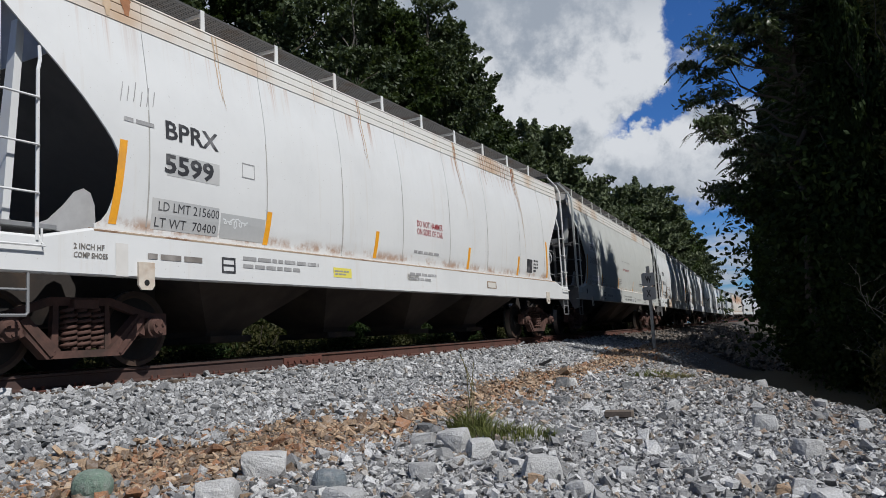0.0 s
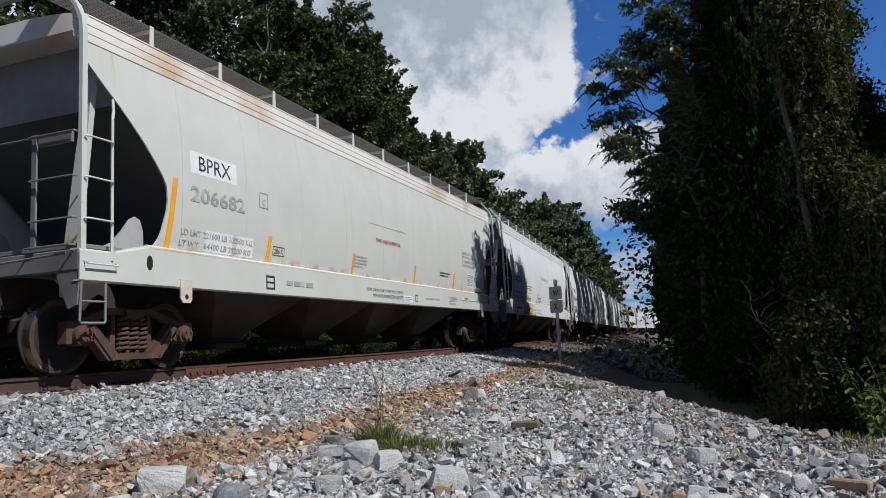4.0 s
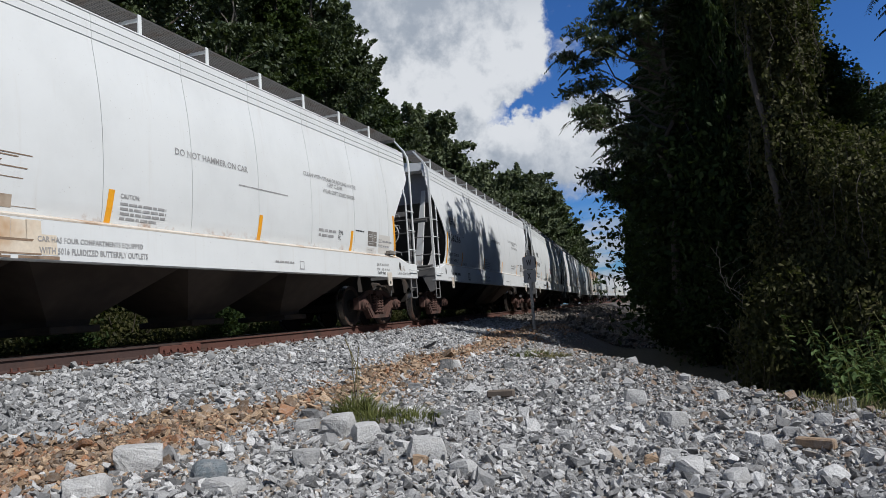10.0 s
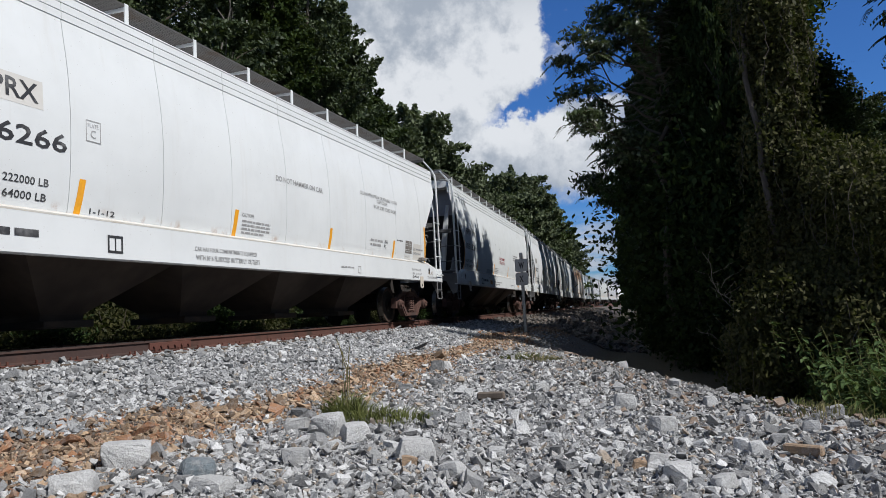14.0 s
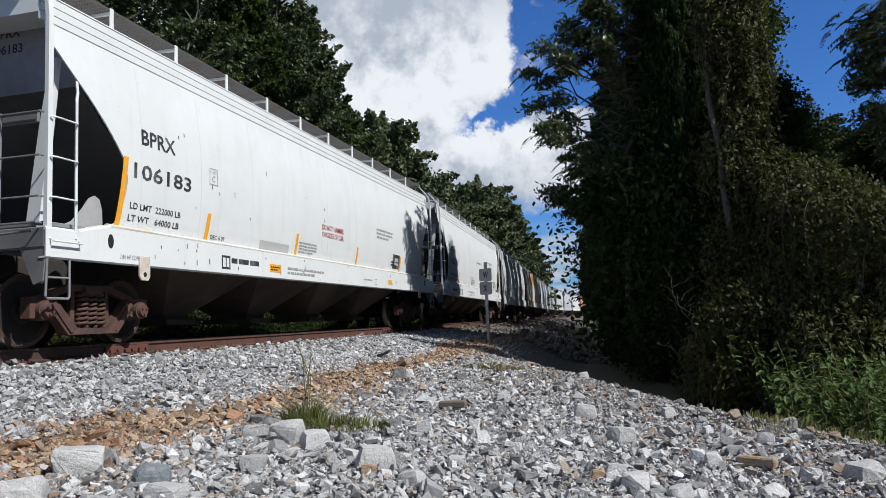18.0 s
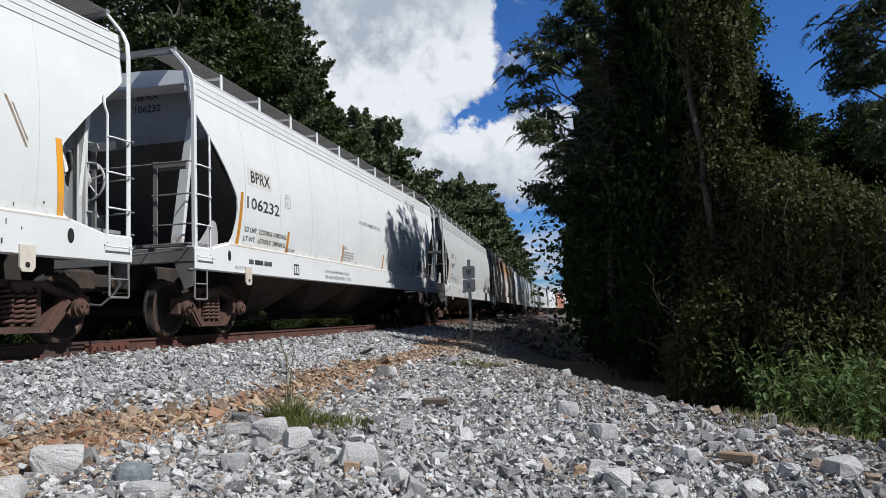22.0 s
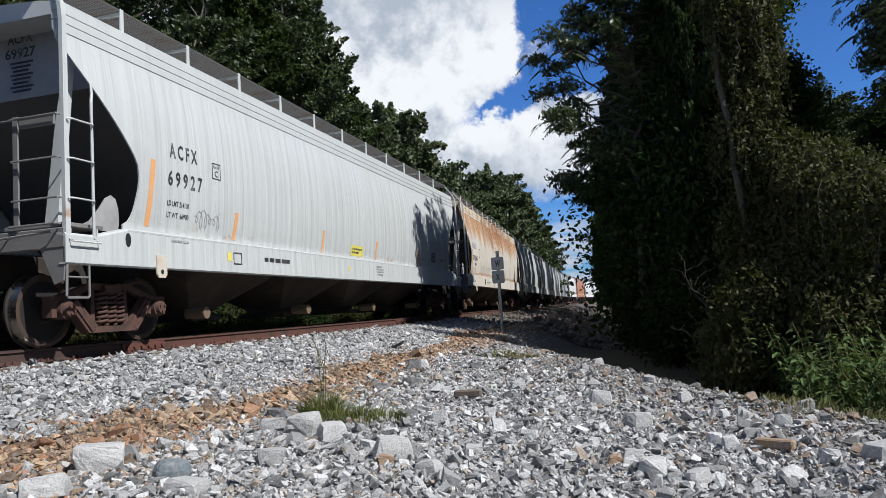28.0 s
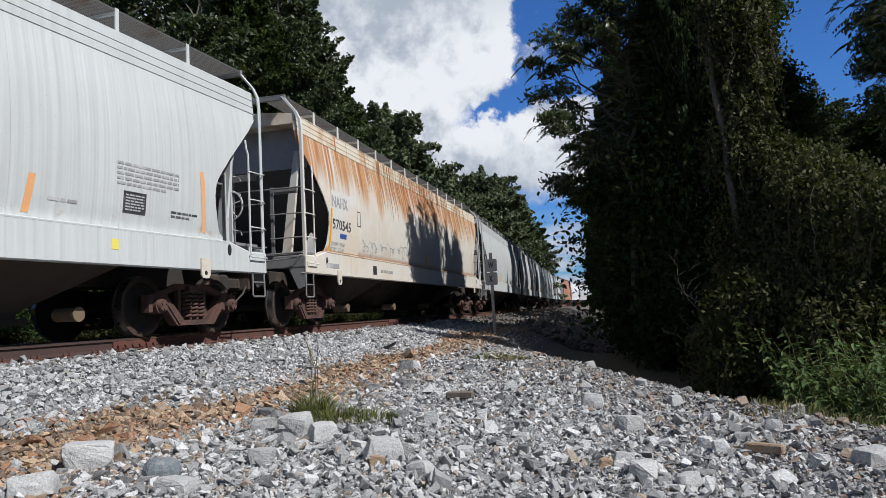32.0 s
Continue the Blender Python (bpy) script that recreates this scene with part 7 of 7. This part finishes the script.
        plant_bush(under[k % 2], x, y, float(ground_z(x, y)) - 0.05, "olive leafy undergrowth hung with creepers", pr.uniform(0, 360), sc, "undergrowth below the trees")
    # pokeweed and bramble at the sunny edge
    for k, (az, d, h) in enumerate(((5.2, 14.6, 1.0), (7.2, 13.2, 1.0), (8.4, 12.9, 1.25), (9.6, 12.4, 1.4), (10.8, 12.0, 1.5), (12.2, 11.4, 1.55), (13.6, 11.0, 1.5),
                                    (15.2, 10.8, 1.6), (9.0, 14.2, 1.5), (11.4, 13.6, 1.7), (13.2, 12.6, 1.8), (6.6, 15.0, 1.4), (4.0, 15.8, 1.5), (15.6, 12.4, 1.8))):
        weed(*polar(az, d), h, 440 + k)


def weed(x, y, h, seed):
    """A broad-leaved weed: leaning stems set with long pointed leaves."""
    rng = np.random.default_rng(seed)
    t = thing("weed", "broad-leaved bright green weed at the thicket's foot", "weed", pose(x, y, float(ground_z(x, y)) - 0.03), "weeds at the thicket's foot")
    sh, vs = Shape(), []
    for _ in range(15):
        a, r = rng.uniform(0, 6.283), 0.55 * math.sqrt(rng.uniform())
        b = np.array([r * math.cos(a), r * math.sin(a), 0.0])
        e = b + np.array([0.35 * math.cos(a) + rng.normal(0, 0.12), 0.35 * math.sin(a) + rng.normal(0, 0.12), h * rng.uniform(0.5, 1.05)])
        limb_shape(sh, tuple(b), tuple(e), 0.011, 0.004, rng, 4, 0.5, 5)
        for k in range(rng.integers(16, 26)):
            f = rng.uniform(0.22, 1.0)
            c = b + (e - b) * f
            q = rng.uniform(0, 6.283)
            ln = rng.uniform(0.09, 0.21) * (1.15 - 0.4 * f)
            d = np.array([math.cos(q), math.sin(q), rng.uniform(-0.55, 0.35)])
            w = np.array([-math.sin(q), math.cos(q), rng.normal(0, 0.25)]) * ln * 0.22
            drop = np.array([0, 0, -0.25 * ln])
            m1, m2 = c + d * ln * 0.35, c + d * ln * 0.72 + drop * 0.4
            vs += [c, m1 + w, m2 + w * 0.8, c + d * ln + drop, c, c + d * ln + drop, m2 - w * 0.8, m1 - w]
    tagged(part("stem", sh, GRASS, t, "", 40), kind="stuff")
    v = np.array(vs)
    part("foliage", fast_mesh("foliage", v, quads(len(v) // 4), WEED_LEAF), None, t, "", None)


thicket()


def drape(t, rng, hubs, density, size, mat, strands):
    """Creepers laid over lumps (x, y, z, rx, ry, rz): leaves in tufts on the shells, and hanging strands in front of them."""
    pts, out, sh = [], [], Shape()
    for x, y, z, rx, ry, rz in hubs:
        n = int(density * (rx + ry) * rz)
        d = rng.normal(0, 1, (n, 3))
        d[:, 1] -= 0.5
        d /= np.linalg.norm(d, axis=1, keepdims=True)
        c = np.array([x, y, z]) + d * np.array([rx, ry, rz]) * rng.uniform(0.86, 1.08, (n, 1))
        k = 9
        p = (c[:, None] + rng.normal(0, 0.10, (n, k, 3)) + np.array([0, 0, -0.16]) * rng.uniform(0, 1, (n, k, 1))).reshape(-1, 3)
        pts.append(p)
        out.append(np.repeat(d, k, 0) * 0.9)
        for _ in range(strands):
            a = rng.uniform(-2.7, -0.4)
            px, py, pz = x + rx * 1.05 * math.cos(a), y + ry * 1.05 * math.sin(a), z + rz * rng.uniform(-0.2, 0.75)
            line = []
            for i in range(9):
                line.append((px, py, pz))
                px, py, pz = px + rng.normal(0, 0.05), py + rng.normal(0, 0.03), pz - rng.uniform(0.12, 0.26)
            sh.tube(line, rng.uniform(0.004, 0.010), 4)
            q = np.array(line)
            m = rng.integers(20, 60)
            w = q[rng.integers(0, 9, m)] + rng.normal(0, 0.05, (m, 3))
            pts.append(w)
            out.append(np.tile(np.array([[0.2, -0.8, 0.1]]), (m, 1)))
    pts, out = np.concatenate(pts), np.concatenate(out)
    st = part("vine", sh, BARK, t, "", None)
    part("vine_foliage", fast_mesh("vine_leaves", leaves(pts, size, rng, 0.9, 1.7, out), quads(len(pts)), mat), None, st, "", None)


def vines():
    """A column of creepers on a leaning trunk, and mounds of them over the shrubs beside it."""
    rng = np.random.default_rng(55)
    x0, y0 = polar(4.0, 17.6)
    g0 = float(ground_z(x0, y0))
    t = thing("creeper_column", "olive creepers climbing a tall leaning trunk from the ground", "creeper")
    trunk = Shape()
    limb_shape(trunk, (x0 - 0.28, y0 - 0.50, g0 - 0.1), (x0 - 0.55, y0 - 0.42, 4.2), 0.075, 0.06, rng, 9, 0.10, 8)
    limb_shape(trunk, (x0 - 0.55, y0 - 0.42, 4.2), (x0 - 0.80, y0 - 0.1, 9.0), 0.06, 0.03, rng, 7, 0.10, 7)
    limb_shape(trunk, (x0 - 0.52, y0 - 0.42, 3.6), (x0 + 0.55, y0 - 0.1, 8.2), 0.045, 0.02, rng, 7, 0.5, 6)
    part("trunk", trunk, BARK, t, "grey-brown leaning trunk", 40)
    hubs = []
    z = g0 + 0.5
    while z < 8.4:
        f = (z - g0) / (8.4 - g0)
        w = 1.10 - 0.40 * min(1.0, f * 1.7) + 0.12 * math.sin(z * 2.3)
        hubs.append((x0 + 0.12 - 0.30 * f + rng.normal(0, 0.16), y0 + rng.normal(0, 0.12), z, w * rng.uniform(0.75, 1.1), w * 0.8, 0.75 * rng.uniform(0.8, 1.2)))
        z += 0.52
    drape(t, rng, hubs, 230, 0.066, OLIVE_LEAF, 4)
    m = thing("creeper_mound", "olive-brown creepers draped over shrubs to the ground", "creeper")
    hubs = []
    for az, d, top, w in ((6.2, 17.4, 3.5, 0.75), (7.4, 17.0, 3.2, 0.85), (8.6, 16.6, 3.0, 0.9), (9.8, 16.4, 2.7, 0.9), (11.2, 16.0, 2.45, 0.9), (12.6, 15.8, 2.2, 0.9), (14.0, 15.6, 2.0, 0.9), (6.8, 16.4, 1.0, 0.8), (5.4, 16.6, 0.9, 0.8), (0.4, 16.3, -0.3, 0.55), (1.8, 16.1, 0.3, 0.65), (3.2, 16.0, 0.8, 0.7), (4.6, 15.9, 0.6, 0.65), (2.6, 15.6, -0.5, 0.6), (1.0, 15.8, -0.8, 0.5),
                          (8.2, 15.6, 0.5, 0.85), (9.6, 15.2, 0.3, 0.8), (1.9, 17.4, -0.4, 0.8)):
        x, y = polar(az, d)
        hubs.append((x, y, top - 0.7 + rng.normal(0, 0.1), w * rng.uniform(0.85, 1.15), w * 0.9, 0.7 * rng.uniform(0.85, 1.2)))
    drape(m, rng, hubs, 170, 0.062, OLIVE_LEAF, 6)
    tw = thing("dead_branch", "bare pale grey dead branches leaning out of the thicket", "branch")
    for k, (az, d, z0, z1, lean) in enumerate(((0.2, 16.4, -0.5, 1.1, -0.62), (0.6, 16.4, -0.6, 0.5, -0.5), (0.0, 16.4, -0.9, -0.5, -0.8), (-0.9, 16.2, -1.6, -0.4, 0.1))):
        x, y = polar(az, d)
        sh = Shape()
        limb_shape(sh, (x, y, z0), (x + lean, y - 0.2, z1), 0.008, 0.003, rng, 6, 0.5, 5)
        for q in range(5):
            f = 0.3 + 0.14 * q
            a = (x + lean * f, y - 0.2 * f, z0 + (z1 - z0) * f)
            limb_shape(sh, a, (a[0] + rng.normal(0, 0.35), a[1] + rng.normal(0, 0.1), a[2] + rng.uniform(0.1, 0.5)), 0.004, 0.002, rng, 4, 0.6, 4)
        part("twig", sh, TWIG, tw, "", None)

    fb = thing("fallen_branch", "bare grey fallen branch lying at the thicket's foot", "branch")
    for k, (az, d, length, turn) in enumerate(((7.2, 10.6, 1.3, 160), (8.6, 10.7, 0.9, 140))):
        x, y = polar(az, d)
        z = float(ground_z(x, y)) + 0.06
        sh = Shape()
        limb_shape(sh, (x, y, z), (x + length * math.cos(radians(turn)), y + length * math.sin(radians(turn)), z + 0.10), 0.022, 0.008, rng, 6, 0.5, 6)
        part("twig", sh, TWIG, fb, "", None)


vines()


def grass_tuft(x, y, r, h, n, mat, label, seed, stalks=0):
    rng = np.random.default_rng(seed)
    z0 = float(ground_z(x, y))
    t = thing("grass_tuft", label, "grass", pose(x, y, z0), "tufts of grass")
    a, rr = rng.uniform(0, 6.283, n), r * np.sqrt(rng.uniform(0, 1, n))
    base = np.stack([rr * np.cos(a), rr * np.sin(a) * 0.7, 0 * a], -1)
    ln = h * rng.uniform(0.45, 1.1, n) * (1.1 - 0.5 * rr / r)
    lean = np.stack([np.cos(a), np.sin(a), 0 * a], -1) * rng.uniform(0.1, 0.8, (n, 1)) + rng.normal(0, 0.2, (n, 3)) * np.array([1, 1, 0])
    up = np.array([0, 0, 1.0])
    mid = base + (up + lean * 0.4) * (ln * 0.55)[:, None]
    tip = base + (up * 0.85 + lean) * ln[:, None]
    w = np.stack([-np.sin(a + 1), np.cos(a + 1), 0 * a], -1) * 0.006
    v = np.stack([base - w, base + w, mid + w * 0.8, mid - w * 0.8, mid - w * 0.8, mid + w * 0.8, tip + w * 0.1, tip - w * 0.1], 1).reshape(-1, 3)
    tagged(part("grass_clump", fast_mesh("grass_clump", v, quads(n * 2), mat), None, t, "", None), kind="stuff")
    for k in range(stalks):
        b = (rng.normal(0, r * 0.3), rng.normal(0, r * 0.2), 0)
        part("stalk", Shape().tube([b, (b[0] + rng.normal(0, 0.03), b[1], h * 1.2), (b[0] + rng.normal(0, 0.06), b[1], h * rng.uniform(1.6, 2.1))], 0.005, 4), DRY_GRASS, t, "", None)
    return t


grass_tuft(-4.02, 7.15, 0.24, 0.42, 300, GRASS, "green grass tuft with tall seed stalks in the gravel", 501, 4)
grass_tuft(-3.75, 7.0, 0.42, 0.27, 300, GRASS, "low green grass spreading over the gravel", 502)
grass_tuft(-3.35, 7.0, 0.38, 0.22, 240, GRASS, "low green grass spreading over the gravel", 503)
grass_tuft(-3.95, 13.9, 0.40, 0.18, 320, GRASS, "sparse yellow-green grass on the stony rise", 504)
grass_tuft(-3.45, 13.6, 0.40, 0.16, 300, DRY_GRASS, "sparse dry grass on the stony rise", 505)
for k in range(11):
    az = 2.2 + k * 1.15 + 0.5 * math.sin(k * 3.7)
    d = 9.6 - 0.12 * k + 0.6 * math.sin(k * 2.1)
    grass_tuft(*polar(az, d), 0.45, 0.13 + 0.03 * (k % 4), 60 + 30 * (k % 3), GRASS if k > 6 or k % 3 == 0 else DRY_GRASS, "rough grass along the edge of the stones", 520 + k)
grass_tuft(*polar(-5.6, 14.6), 0.18, 0.45, 60, GRASS, "thin grass blades at the edge of the shade", 560)

# ---- distance ----
BRICK_FAR = plain("far_brick", (0.40, 0.22, 0.17), 0.85, 0.0, 3.0, 0.2, (0.45, 0.30, 0.25), 0.1)
ROOF_FAR = plain("far_roof", (0.30, 0.31, 0.33), 0.6, 0.0, 2.0, 0.15, (0.24, 0.24, 0.25), 0.1)
GLASS_FAR = plain("far_glass", (0.05, 0.06, 0.07), 0.1)


def far_house():
    x, y = polar(-8.1, 250.0)
    b = thing("warehouse", "low brick building with a grey roof beyond the train", "building", pose(x, y, -1.6, 0, 0, 8))
    part("wall", Shape().box(-13, -8, 0, 13, 8, 6.2, 0.1), BRICK_FAR, b)
    part("roof", Shape().prism([(-14, 6.2), (14, 6.2), (14, 6.6), (0, 9.2), (-14, 6.6)], "y", -9, 9), ROOF_FAR, b, "", None)
    for k in range(5):
        part("window", Shape().box(-11.5 + k * 4.8, -8.08, 1.6, -9.0 + k * 4.8, -7.95, 4.2), GLASS_FAR, b, "", None)


far_house()

# ---- what moves ----
def motions():
    """The train rolls by on its curved track; near wheels turn."""
    times = [0.5 * k for k in range(65)]
    for lead, length, car in CARS:
        rows = []
        for t in times:
            s = lead - advance(t)
            xa, ya, _ = track(s + BOGIE)
            xb, yb, _ = track(s + length - BOGIE)
            rows.append((t, pose((xa + xb) / 2, (ya + yb) / 2, 0, 0, 0, -math.degrees(math.atan2(xb - xa, yb - ya)))))
        walk(car, rows)
    steps = [0.16 * k for k in range(201)]
    for w in WHEELS[:36]:
        x, y, z = w.matrix_basis.translation
        walk(w, [(t, pose(x, y, z, math.degrees(advance(t) / 0.457))) for t in steps])


motions()
